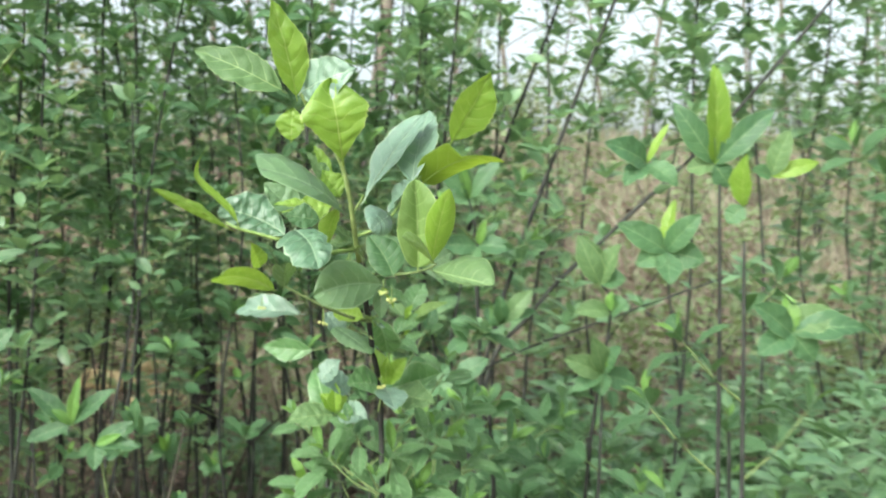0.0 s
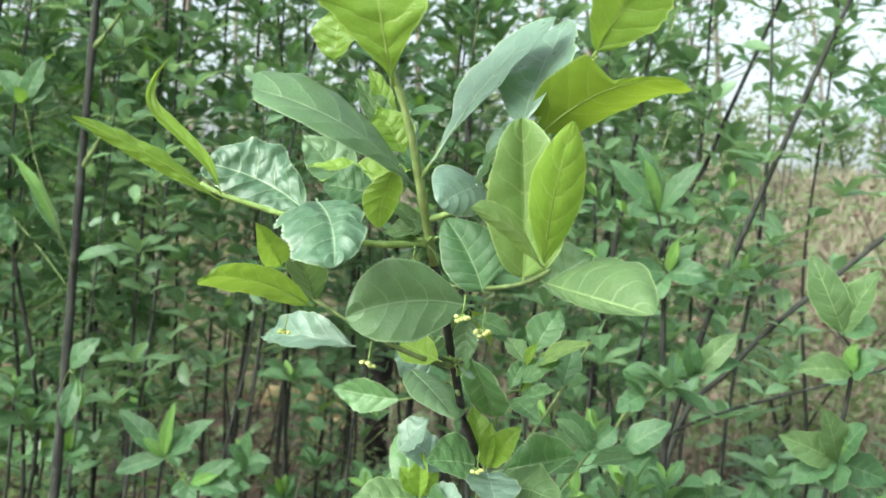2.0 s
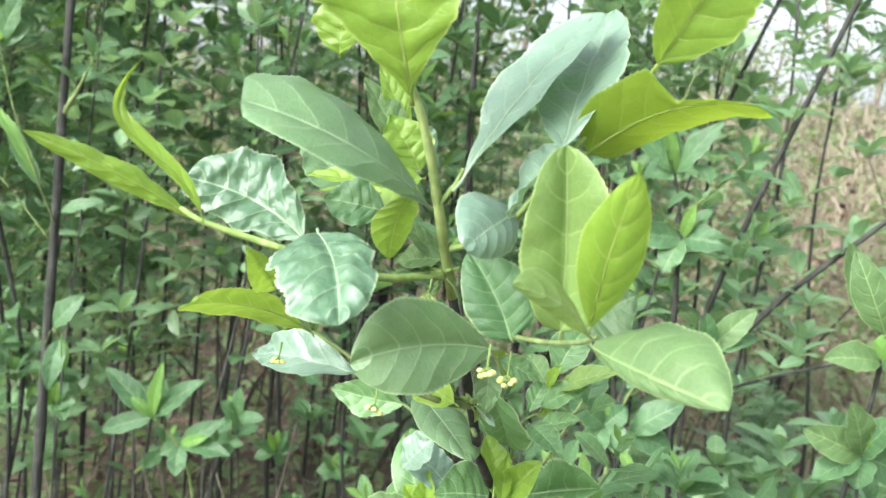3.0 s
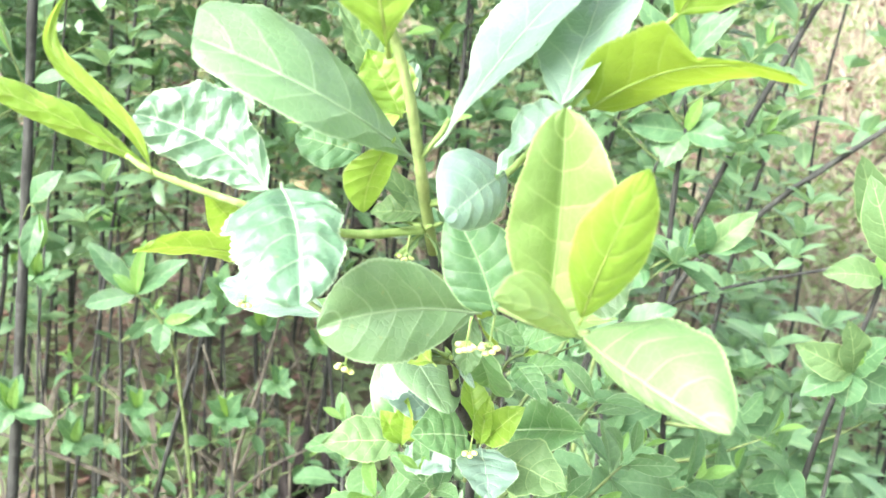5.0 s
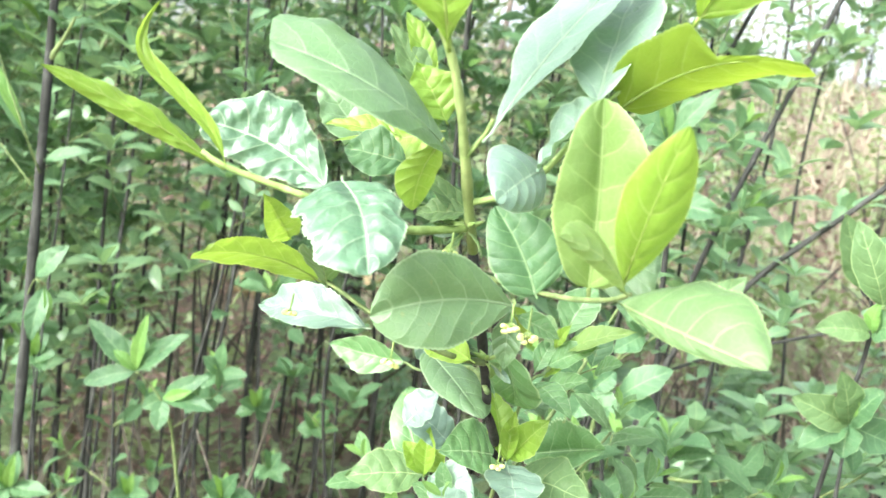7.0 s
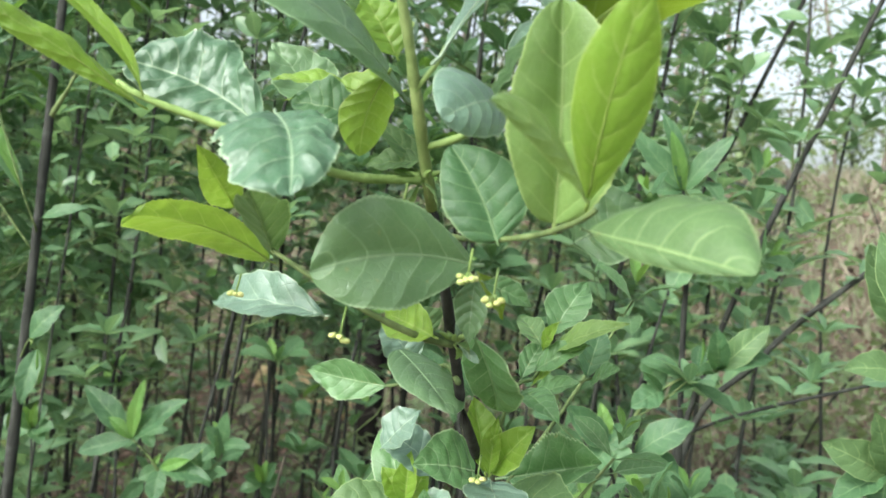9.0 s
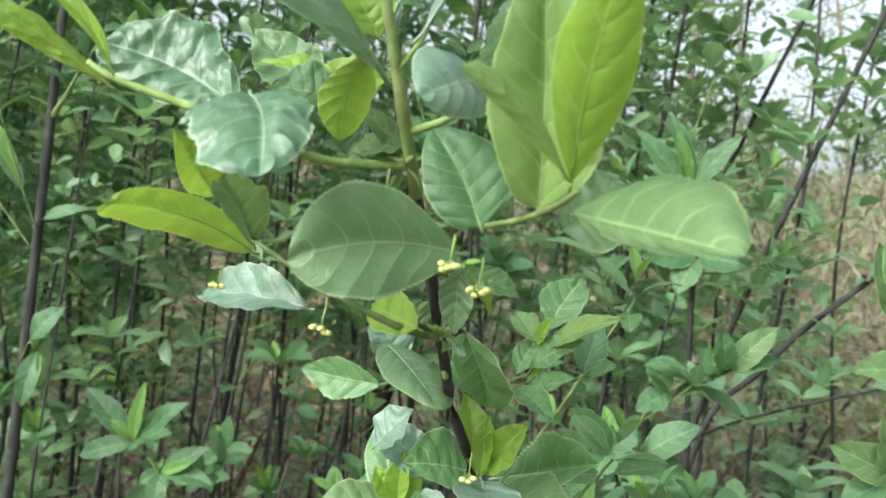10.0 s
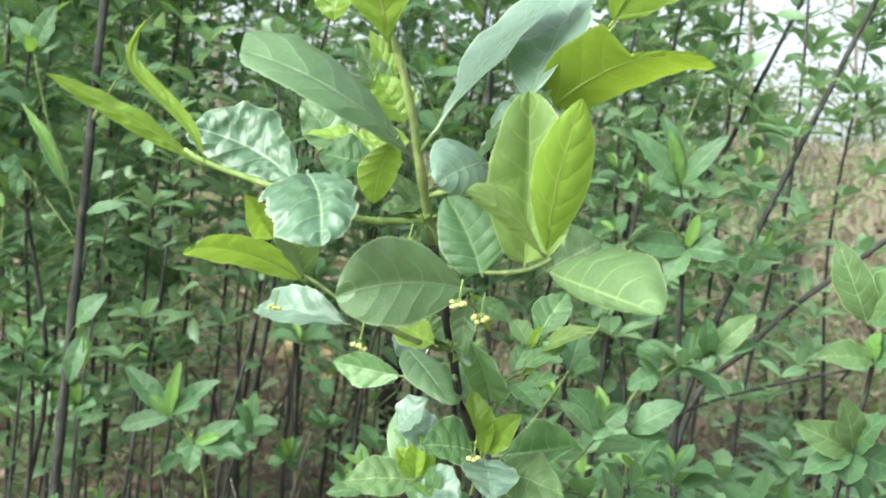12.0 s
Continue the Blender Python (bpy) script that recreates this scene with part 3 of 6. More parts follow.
def woodland():
    rg = random.Random(21)
    spots = []
    for k in range(40):
        y = rg.uniform(9, 30)
        x = (-1.0 + 1.7 * ((k * 0.618) % 1.0)) * y
        spots.append((x, y))
    for k, (x, y) in enumerate(spots):
        tree((x, y), rg.uniform(6, 11), rg.uniform(.025, .05) * rg.choice((1, 1.3, 2.6)), (rg.gauss(0, .8), rg.gauss(0, .3)), 100 + k, leaves=340)
    for k in range(16):
        a = radians(rg.choice((rg.uniform(60, 165), rg.uniform(265, 300))))
        r = rg.uniform(6, 18)
        tree((r * math.sin(a), r * math.cos(a)), rg.uniform(6, 10), rg.uniform(.05, .13), (rg.gauss(0, .5), rg.gauss(0, .3)), 200 + k, leaves=300)


woodland()


def bush(place, height, spread, seed, count, mat=FARLEAF, size=(.05, .09), stalks=7):
    """A far leafy shrub: several stems from one foot and a loose crown."""
    rg = random.Random(seed)
    x, y = place
    z = rise(x, y) - .03
    t = thing("shrub", (x, y, z), "loose leafy shrub on the bank among dry grass", "shrub", "shrubs of the wood")
    stems, rows = [], []
    for k in range(stalks):
        a = rg.uniform(0, 6.283)
        r = rg.uniform(.2, 1) * spread
        top = Vector((x + r * math.cos(a), y + r * math.sin(a), z + height * rg.uniform(.7, 1)))
        line = curve_points([(x, y, z), (x + .3 * r * math.cos(a), y + .3 * r * math.sin(a), z + height * .45), top], 5)
        stems.append(tube(line, .010, .004, 5))
        for _ in range(count // stalks):
            p = line[rg.randrange(3, len(line))]
            c = p + Vector((rg.gauss(0, .17), rg.gauss(0, .17), rg.gauss(0, .14))) * spread * 1.5
            rows.append((c, (rg.gauss(0, 1), rg.gauss(0, 1), rg.gauss(0, .6)), (rg.gauss(0, .6), rg.gauss(0, .6), 1), rg.uniform(*size)))
    for v, f in stems:
        part("stem", mesh("stem", v, f, BARK), t)
    part("crown", foliage("crown", rows, mat, .62, far=True), t, kind="stuff")


def far_bushes():
    rg = random.Random(31)
    for k in range(60):
        y = rg.uniform(5.5, 16)
        x = (-1.0 + 1.7 * ((k * .618 + .3) % 1.0)) * y
        bush((x, y), rg.uniform(.7, 2.2), rg.uniform(.4, .9), 300 + k, 420, size=(.05, .10))


far_bushes()


def wood_edge():
    """Taller pale shrubs along the top of the bank, with the sky in their gaps."""
    rg = random.Random(37)
    for k in range(30):
        y = rg.uniform(13, 24)
        x = (-1.05 + 1.85 * ((k * .618 + .15) % 1.0)) * y
        bush((x, y), rg.uniform(1.0, 2.7), rg.uniform(.8, 1.6), 1700 + k, 420, mat=PALELEAF if rg.random() < .35 else FARLEAF, size=(.09, .17), stalks=4)


wood_edge()


# ---- the thicket of spindle saplings ----
MID = [blade(1.0, w, MIDLEAF, bend=b, fold=f, wave=.03, blunt=.78, wide=.56, ns=18, nw=3, stalk=.08, seed=s, teeth=.03, curl=c) for w, b, f, s, c in ((.46, .06, .28, 1, .0), (.50, .10, .20, 2, .1), (.43, .03, .42, 3, .0), (.48, -.03, .3, 4, .06), (.45, .08, .36, 10, .15))]
MIDY = [blade(1.0, .34, MIDYOUNG, bend=b, fold=f, wave=.02, blunt=.80, wide=.53, ns=16, nw=3, stalk=.08, seed=s, teeth=.02) for b, f, s in ((.05, .5, 5), (.02, .4, 6))]
MIDF = [blade(1.0, .42, LUSH, bend=b, fold=f, wave=.03, blunt=.80, wide=.54, ns=22, nw=4, stalk=.08, seed=s, teeth=.03) for b, f, s in ((.08, .28, 7), (.12, .2, 8), (.04, .38, 9))]


def mid_leaf(plant, base, way, up, size, young=False, rg=random, fresh=False):
    size *= 1.2
    meshes = MIDF if fresh else MIDY if young else MID
    x = Vector(way).normalized()
    y = (Vector(up).normalized() + Vector((0, -.3, 0)) + Vector((rg.gauss(0, .25), rg.gauss(0, .25), 0))).cross(x)
    if y.length < 1e-3:
        y = x.orthogonal()
    y.normalize()
    z = x.cross(y)
    m = Matrix((x, y, z)).transposed().to_4x4() @ Matrix.Diagonal((size, size, size, 1))
    m.translation = Vector(base) + x * size * .08
    return part("leaf", meshes[rg.randrange(len(meshes))], plant, m)



def grow(rg, line, r0, first, leaf_len, shoots, spacing):
    """Twigs and leaves along a stem: opposite pairs, crossed, with short leafy side shoots. Gives twigs and leaf rows."""
    twigs, rows = [], []
    total, turn = 0.0, rg.uniform(0, 3.14)
    length = sum((line[i + 1] - line[i]).length for i in range(len(line) - 1))
    nxt = first * length
    for i in range(len(line) - 1):
        seg = line[i + 1] - line[i]
        while total + seg.length > nxt:
            p = line[i] + seg * ((nxt - total) / seg.length)
            d = seg.normalized()
            share = nxt / length
            for sgn in (1, -1):
                a = turn + (0 if sgn > 0 else math.pi)
                out = Vector((math.cos(a), math.sin(a), 0))
                if rg.random() < shoots:
                    ln = rg.uniform(.06, .30) * (1.15 - .5 * share)
                    q = p + (out * .75 + d * .7).normalized() * ln
                    mid = p + (out * .85 + d * .4).normalized() * ln * .5
                    twigs.append(tube([p, mid, q], r0 * .35, r0 * .18, 4))
                    m = max(2, int(ln / .05))
                    for j in range(1, m):
                        c = p + (q - p) * (j / m)
                        b = rg.uniform(0, 3.14)
                        for s2 in (1, -1):
                            e = Vector((math.cos(b) * s2, math.sin(b) * s2, rg.uniform(.2, .9)))
                            rows.append((c, e + out * .4, (rg.gauss(0, .5), rg.gauss(-.3, .55), 1), leaf_len * rg.uniform(.6, 1.0)))
                    b = rg.uniform(0, 3.14)
                    for j, (lift, sz) in enumerate(((.15, 1.15), (.25, 1.05), (.55, 1.1), (.7, .95), (1.6, .7), (1.8, .6))):
                        ang = b + (j // 2) * 1.45 + (j % 2) * math.pi + rg.gauss(0, .2)
                        e = Vector((math.cos(ang), math.sin(ang), lift + rg.gauss(0, .15)))
                        rows.append((q, e + out * .15, Vector((-math.cos(ang) * lift, -math.sin(ang) * lift - .2, 1)), leaf_len * sz * rg.uniform(.85, 1.15)))
                else:
                    rows.append((p, out + Vector((0, 0, rg.uniform(-.1, .7))), (rg.gauss(0, .6), rg.gauss(-.3, .65), 1), leaf_len * rg.uniform(.6, 1.1)))
            turn += math.pi / 2 + rg.gauss(0, .25)
            nxt += spacing * rg.uniform(.7, 1.4)
        total += seg.length
    top, d = line[-1], (line[-1] - line[-2]).normalized()
    for k in range(6):
        a = k * 2.4
        rows.append((top, Vector((math.cos(a), math.sin(a), .9)), (rg.gauss(0, .6), rg.gauss(-.3, .65), 1), leaf_len * rg.uniform(.7, 1.1)))
    return twigs, rows


def sapling(x, y, height, radius, lean, seed, first=.25, leaf_len=.078, shoots=.78, spacing=.058, bark=BARK, near=-99,
            label="slender dark-stemmed spindle sapling with small green leaves"):
    rg = random.Random(seed)
    z = rise(x, y) - .03
    t = thing("sapling", (x, y, z), label, "sapling", "saplings of the thicket")
    pts = [(x, y, z)]
    for k in range(1, 5):
        s = k / 4
        pts.append((x + lean[0] * s + rg.gauss(0, .025), y + lean[1] * s + rg.gauss(0, .025), z + height * s))
    line = curve_points(pts, 6)
    part("stem", stem_mesh(line, radius, radius * .35, bark, 6, .18, 3), t)
    twigs, rows = grow(rg, line, radius, first, leaf_len, shoots, spacing)
    if twigs:
        part("twig", mesh("twig", *join(twigs), GREENBARK), t, kind="stuff")
    if y < near:
        for p, d, n, size in rows:
            mid_leaf(t, p, d, n, size * .85, rg.random() < .07, rg)
    else:
        part("leaves", foliage("leaves", rows, THICKET, .48), t, kind="stuff")
    return t


def thicket():
    rg = random.Random(41)
    n = 0
    k = 0
    while n < 62:
        k += 1
        y = 2.25 + 3.4 * rg.random() ** 1.5
        x = rg.uniform(-.98, .60) * y
        az = math.degrees(math.atan2(x, y))
        if y < 2.4 and az > -14:
            continue
        if math.hypot(x + .6, y - 2.5) < .45 or y < 3.4 and -26 < az < -5 and rg.random() < .62 or y < 5 and -19 < az < -9 and rg.random() < .25:
            continue
        if 1 < az < 12 and rg.random() < .95:
            continue
        if az > 9 and y < 4.6 and rg.random() < .8:
            continue
        n += 1
        sapling(x, y, rg.uniform(1.3, 2.2) if az > 1 and rg.random() < .4 else rg.choice((rg.uniform(1.6, 2.6), rg.uniform(2.4, 3.5))), rg.uniform(.004, .009), (rg.gauss(.05, .12), rg.gauss(0, .1)), 500 + k, first=rg.uniform(.18, .42) if -40 < az < 0 else rg.uniform(.2, .4), spacing=.068, leaf_len=.075)


thicket()


def thicket_front():
    """Taller leafy saplings at the front of the thicket and thin bare stems under them."""
    rg = random.Random(47)
    for k in range(44):
        az = radians(-36 + 35 * ((k * .618) % 1.0))
        r = rg.uniform(2.3, 3.7)
        x, y = r * math.sin(az), r * math.cos(az)
        if math.hypot(x + .6, y - 2.5) < .25:
            continue
        sapling(x, y, rg.uniform(1.7, 2.9), rg.uniform(.005, .008), (rg.gauss(.03, .10), rg.gauss(0, .08)), 2300 + k, first=rg.uniform(.42, .58), leaf_len=rg.uniform(.055, .07), shoots=.8, spacing=.085, near=2.45)
    for k in range(10):
        az = radians(-36 + 33 * ((k * .618 + .4) % 1.0))
        r = rg.uniform(2.1, 3.4)
        sapling(r * math.sin(az), r * math.cos(az), rg.uniform(1.2, 2.6), rg.uniform(.003, .005), (rg.gauss(.03, .10), rg.gauss(0, .06)), 2400 + k, first=rg.uniform(.62, .8), leaf_len=.055, shoots=.6, spacing=.10, label="thin grey-brown sapling stem, bare below")
    for k, (x, y, h, lean) in enumerate(((.20, 2.30, 2.0, .06), (.12, 2.55, 2.2, .02), (.02, 2.45, 2.0, -.06))):
        sapling(x, y, h, .006, (lean, 0), 2500 + k, first=.50, leaf_len=.078, shoots=.8, spacing=.085)
    for k, (x, y, h, lean) in enumerate(((.62, 2.55, 2.5, .05), (.95, 2.75, 2.6, -.10), (1.25, 3.1, 2.7, -.05), (.80, 3.3, 2.8, .0), (.42, 3.2, 2.7, .10), (1.55, 3.4, 2.8, -.1))):
        sapling(x, y, h, .006, (lean, 0), 2600 + k, first=.60, leaf_len=.075, shoots=.9, spacing=.055, label="tall spindle sapling, leafy only towards its top")


thicket_front()


def thicket_round_about():
    """The same thicket goes on beside and behind the path."""
    rg = random.Random(43)
    for k in range(34):
        a = radians(rg.choice((rg.uniform(42, 170), rg.uniform(240, 312))))
        r = rg.uniform(2.2, 6.0)
        sapling(r * math.sin(a), r * math.cos(a), rg.uniform(1.0, 1.7), rg.uniform(.004, .007), (rg.gauss(0, .1), rg.gauss(0, .1)), 1300 + k, spacing=.12)


thicket_round_about()


def undergrowth():
    """Low young saplings that cover the ground."""
    rg = random.Random(51)
    for k in range(86):
        y = rg.uniform(1.7, 4.6)
        x = rg.uniform(-.9, .62) * y
        az = math.degrees(math.atan2(x, y))
        if 0 < az < 14 and y > 2.1 and rg.random() < .25 or -40 < az < -5 and y < 4.2 and rg.random() < .90:
            continue
        sapling(x, y, rg.uniform(.35, .95), .004, (rg.gauss(0, .08), rg.gauss(0, .08)), 900 + k, first=.15, leaf_len=.068, shoots=.65, spacing=.045,
                bark=BARK, near=1.8, label="low bushy young spindle sapling on leaf litter")


undergrowth()


def undergrowth_by_the_bank():
    """Bushy young saplings at the foot of the bank."""
    rg = random.Random(53)
    for k in range(24):
        az = radians(1 + 25 * ((k * .618) % 1.0))
        r = rg.uniform(1.9, 3.1)
        sapling(r * math.sin(az), r * math.cos(az), rg.uniform(.5, .95), .004, (rg.gauss(0, .06), rg.gauss(0, .06)), 2700 + k, first=.3, leaf_len=.07, shoots=.8, spacing=.05,
                label="low bushy young spindle sapling on leaf litter")


undergrowth_by_the_bank()


def bare_branch(points, r0, r1, label="thin dark branch slanting through the thicket, leafy towards its tip", first=.55):
    t = thing("branch", points[0], label, "branch", "slanting bare branches")
    line = curve_points(points, 8)
    part("limb", stem_mesh(line, r0, r1, BARK, 7, .12, 5), t)
    twigs, rows = grow(random.Random(int(1000 * abs(points[-1][0]))), line, r0 * .6, first, .055, .45, .13)
    part("twig", mesh("twig", *join(twigs), GREENBARK), t, kind="stuff")
    part("leaves", foliage("leaves", rows, THICKET, .47), t, kind="stuff")
    return t

# ---- saplings close to the path, leaf by leaf ----
def rosette(plant, centre, axis, size, turn, pairs=3, rg=random, spread=1.0, fresh=False):
    """Crossed pairs of leaves round a shoot's tip, the innermost young and upright."""
    d = Vector(axis).normalized()
    a = d.orthogonal().normalized()
    b = d.cross(a)
    for k in range(pairs):
        ang = turn + k * math.pi / 2 + rg.gauss(0, .2)
        lift = (-.05 + 1.5 * k / max(pairs - 1, 1)) / spread
        s = size * (1.0 - .22 * k) * rg.uniform(.88, 1.1)
        for sgn in (1, -1):
            out = (a * math.cos(ang) + b * math.sin(ang)) * sgn
            way = out + d * (lift + rg.gauss(0, .12))
            mid_leaf(plant, Vector(centre) + d * (.012 * k - .012), way, d + out * -.2, s, k == pairs - 1 and pairs > 2, rg, fresh and not (k == pairs - 1 and pairs > 2))


def near_sapling(points, r0, r1, seed, shoots, first=.35, spacing=.075, size=.06, bark=BARK, label="", pairs=True, tip=True):
    """A sapling near the path: stem, side shoots that end in rosettes, and leaf pairs."""
    rg = random.Random(seed)
    t = thing("sapling", points[0], label or "spindle sapling with crossed pairs of green leaves", "sapling", "saplings beside the path")
    line = curve_points(points, 8)
    part("stem", stem_mesh(line, r0, r1, bark, 8, .15, 4), t)
    n = len(line)
    turn = rg.uniform(0, 3.1)
    total = sum((line[i + 1] - line[i]).length for i in range(n - 1))
    at, nxt = 0.0, first * total
    for i in range(n - 1):
        seg = line[i + 1] - line[i]
        while pairs and at + seg.length > nxt:
            p = line[i] + seg * ((nxt - at) / seg.length)
            for sgn in (1, -1):
                out = Vector((math.cos(turn) * sgn, math.sin(turn) * sgn, 0))
                if rg.random() < .8:
                    mid_leaf(t, p, out + Vector((0, 0, rg.uniform(0, .8))), (rg.gauss(0, .2), rg.gauss(0, .2), 1), size * rg.uniform(.7, 1.1), rg.random() < .12, rg)
            turn += math.pi / 2 + rg.gauss(0, .2)
            nxt += spacing * rg.uniform(.8, 1.3)
        at += seg.length
    if tip:
        rosette(t, line[-1], line[-1] - line[-2], size * 1.05, turn, 4, rg)
    for (share, way, length, sz, prs) in shoots:
        p = line[min(int(share * (n - 1)), n - 1)]
        w = Vector(way).normalized()
        q = p + w * length
        mid = p + w * length * .5 + Vector((0, 0, -.05 * length))
        part("twig", stem_mesh(curve_points([p, mid, q], 4), max(r1, .0016), .0010, GREENBARK, 6), t)
        m = int(length / .05)
        for j in range(1, m):
            c = p + (q - p) * (j / m)
            b = rg.uniform(0, 3.1)
            for sgn in (1, -1):
                mid_leaf(t, c, Vector((math.cos(b) * sgn, math.sin(b) * sgn, .35)) + w * .4, (rg.gauss(0, .2), rg.gauss(0, .2), 1), sz * rg.uniform(.6, .95), False, rg)
        rosette(t, q, w + Vector((0, 0, .5)), sz, rg.uniform(0, 3.1), prs, rg)
    return t


def side_twig(plant, points, r0=.0016, r1=.0010, mat=GREENBARK):
    return part("twig", stem_mesh(curve_points(points, 4), r0, r1, mat, 6), plant)


tall_sapling = near_sapling([(-.90, 1.78, 0), (-.86, 1.76, .75), (-.845, 1.755, 1.16), (-.83, 1.75, 1.63), (-.80, 1.75, 2.2)], .009, .005, 61,
                            [(.68, (.5, -.1, .8), .10, .045, 2), (.78, (.6, -.1, .7), .12, .045, 2)],
                            first=.72, spacing=.10, size=.045, label="tall dark-barked sapling stem with few small leaves")
side_twig(tall_sapling, [(-.838, 1.75, 1.28), (-.847, 1.72, 1.339), (-.885, 1.71, 1.44), (-.909, 1.70, 1.538)])
side_twig(tall_sapling, [(-.846, 1.75, 1.10), (-.825, 1.735, 1.128), (-.810, 1.735, 1.118)])
side_twig(tall_sapling, [(-.840, 1.75, 1.25), (-.90, 1.74, 1.32), (-.943, 1.74, 1.359)])
leaf(tall_sapling, (-0.824, 1.735, 1.132), (-0.779, 1.744, 1.183), (-0.75, 0.20, 0.63), 0.034, MIDLEAF, bend=0.11, fold=0.15, blunt=0.83, ns=16, nw=4)
leaf(tall_sapling, (-0.810, 1.735, 1.118), (-0.811, 1.710, 1.042), (0.96, 0.27, -0.10), 0.030, MIDLEAF, bend=0.11, fold=0.23, blunt=0.76, ns=16, nw=4)
leaf(tall_sapling, (-0.810, 1.735, 1.118), (-0.794, 1.720, 1.070), (0.44, 0.89, -0.12), 0.014, MIDYOUNG, bend=0.12, fold=0.18, blunt=0.79, ns=16, nw=4)
leaf(tall_sapling, (-0.826, 1.740, 1.302), (-0.754, 1.745, 1.323), (-0.28, 0.46, 0.84), 0.020, MIDLEAF, bend=0.10, fold=0.13, blunt=0.85, ns=16, nw=4)
leaf(tall_sapling, (-0.847, 1.720, 1.339), (-0.907, 1.726, 1.409), (-0.59, -0.67, -0.44), 0.024, MIDLEAF, bend=0.10, fold=0.26, blunt=0.76, ns=16, nw=4)
leaf(tall_sapling, (-0.847, 1.720, 1.339), (-0.943, 1.722, 1.462), (-0.45, -0.83, -0.34), 0.020, MIDYOUNG, bend=0.09, fold=0.13, blunt=0.81, ns=16, nw=4)
leaf(tall_sapling, (-0.909, 1.700, 1.538), (-0.870, 1.692, 1.605), (-0.87, -0.07, 0.49), 0.034, MIDLEAF, bend=0.04, fold=0.17, blunt=0.74, ns=16, nw=4)
leaf(tall_sapling, (-0.909, 1.700, 1.538), (-0.958, 1.708, 1.587), (-0.54, -0.72, -0.43), 0.034, MIDLEAF, bend=0.11, fold=0.16, blunt=0.84, ns=16, nw=4)
leaf(tall_sapling, (-0.909, 1.700, 1.538), (-0.903, 1.670, 1.558), (-0.62, -0.52, -0.59), 0.020, MIDYOUNG, bend=0.11, fold=0.10, blunt=0.83, ns=16, nw=4)
leaf(tall_sapling, (-0.909, 1.700, 1.538), (-0.864, 1.707, 1.567), (-0.53, -0.06, 0.84), 0.030, MIDLEAF, bend=0.05, fold=0.24, blunt=0.69, ns=16, nw=4)
leaf(tall_sapling, (-0.943, 1.740, 1.359), (-0.968, 1.719, 1.364), (0.17, -0.43, -0.89), 0.034, MIDLEAF, bend=0.06, fold=0.33, blunt=0.71, ns=16, nw=4)
leaf(tall_sapling, (-0.943, 1.740, 1.359), (-0.955, 1.748, 1.314), (0.97, 0.02, -0.26), 0.030, MIDLEAF, bend=0.09, fold=0.25, blunt=0.72, ns=16, nw=4)
rosette_sapling = near_sapling([(-.64, 1.98, 0), (-.65, 1.97, .5), (-.67, 1.92, .82), (-.677, 1.87, .93), (-.716, 1.85, .982)], .004, .0016, 62,
                               [(.62, (.6, .1, .6), .10, .040, 2)], first=2, bark=GREENBARK, tip=False, label="low spindle shoot with two leaf rosettes before the thicket")
leaf(rosette_sapling, (-0.716, 1.850, 0.982), (-0.804, 1.849, 0.948), (0.33, -0.45, -0.83), 0.034, MIDLEAF, bend=0.04, fold=0.25, blunt=0.75, ns=16, nw=4)
leaf(rosette_sapling, (-0.716, 1.850, 0.982), (-0.800, 1.845, 1.053), (-0.50, -0.59, -0.63), 0.036, MIDLEAF, bend=0.07, fold=0.33, blunt=0.69, ns=16, nw=4)
leaf(rosette_sapling, (-0.716, 1.850, 0.982), (-0.693, 1.832, 1.079), (-0.97, 0.02, 0.24), 0.022, MIDYOUNG, bend=0.08, fold=0.27, blunt=0.70, ns=16, nw=4)
leaf(rosette_sapling, (-0.716, 1.850, 0.982), (-0.630, 1.849, 1.053), (-0.56, 0.47, 0.69), 0.036, MIDLEAF, bend=0.06, fold=0.30, blunt=0.84, ns=16, nw=4)
leaf(rosette_sapling, (-0.716, 1.850, 0.982), (-0.749, 1.834, 1.013), (-0.30, -0.68, -0.67), 0.020, MIDYOUNG, bend=0.09, fold=0.32, blunt=0.74, ns=16, nw=4)
leaf(rosette_sapling, (-0.716, 1.850, 0.982), (-0.671, 1.842, 1.032), (-0.75, -0.08, 0.66), 0.020, MIDLEAF, bend=0.05, fold=0.22, blunt=0.77, ns=16, nw=4)
leaf(rosette_sapling, (-0.677, 1.870, 0.937), (-0.669, 1.843, 0.893), (0.96, 0.29, 0.00), 0.032, MIDLEAF, bend=0.10, fold=0.13, blunt=0.77, ns=16, nw=4)
leaf(rosette_sapling, (-0.677, 1.870, 0.937), (-0.703, 1.854, 0.922), (0.57, -0.18, -0.80), 0.024, MIDLEAF, bend=0.06, fold=0.22, blunt=0.73, ns=16, nw=4)
leaf(rosette_sapling, (-0.677, 1.870, 0.937), (-0.599, 1.867, 0.987), (-0.49, 0.39, 0.78), 0.030, MIDLEAF, bend=0.08, fold=0.16, blunt=0.80, ns=16, nw=4)
leaf(rosette_sapling, (-0.677, 1.870, 0.937), (-0.582, 1.856, 0.935), (0.12, 0.74, 0.66), 0.032, MIDLEAF, bend=0.10, fold=0.26, blunt=0.81, ns=16, nw=4)
leaf(rosette_sapling, (-0.677, 1.870, 0.937), (-0.617, 1.847, 0.965), (-0.35, 0.23, 0.91), 0.018, MIDYOUNG, bend=0.04, fold=0.33, blunt=0.80, ns=16, nw=4)
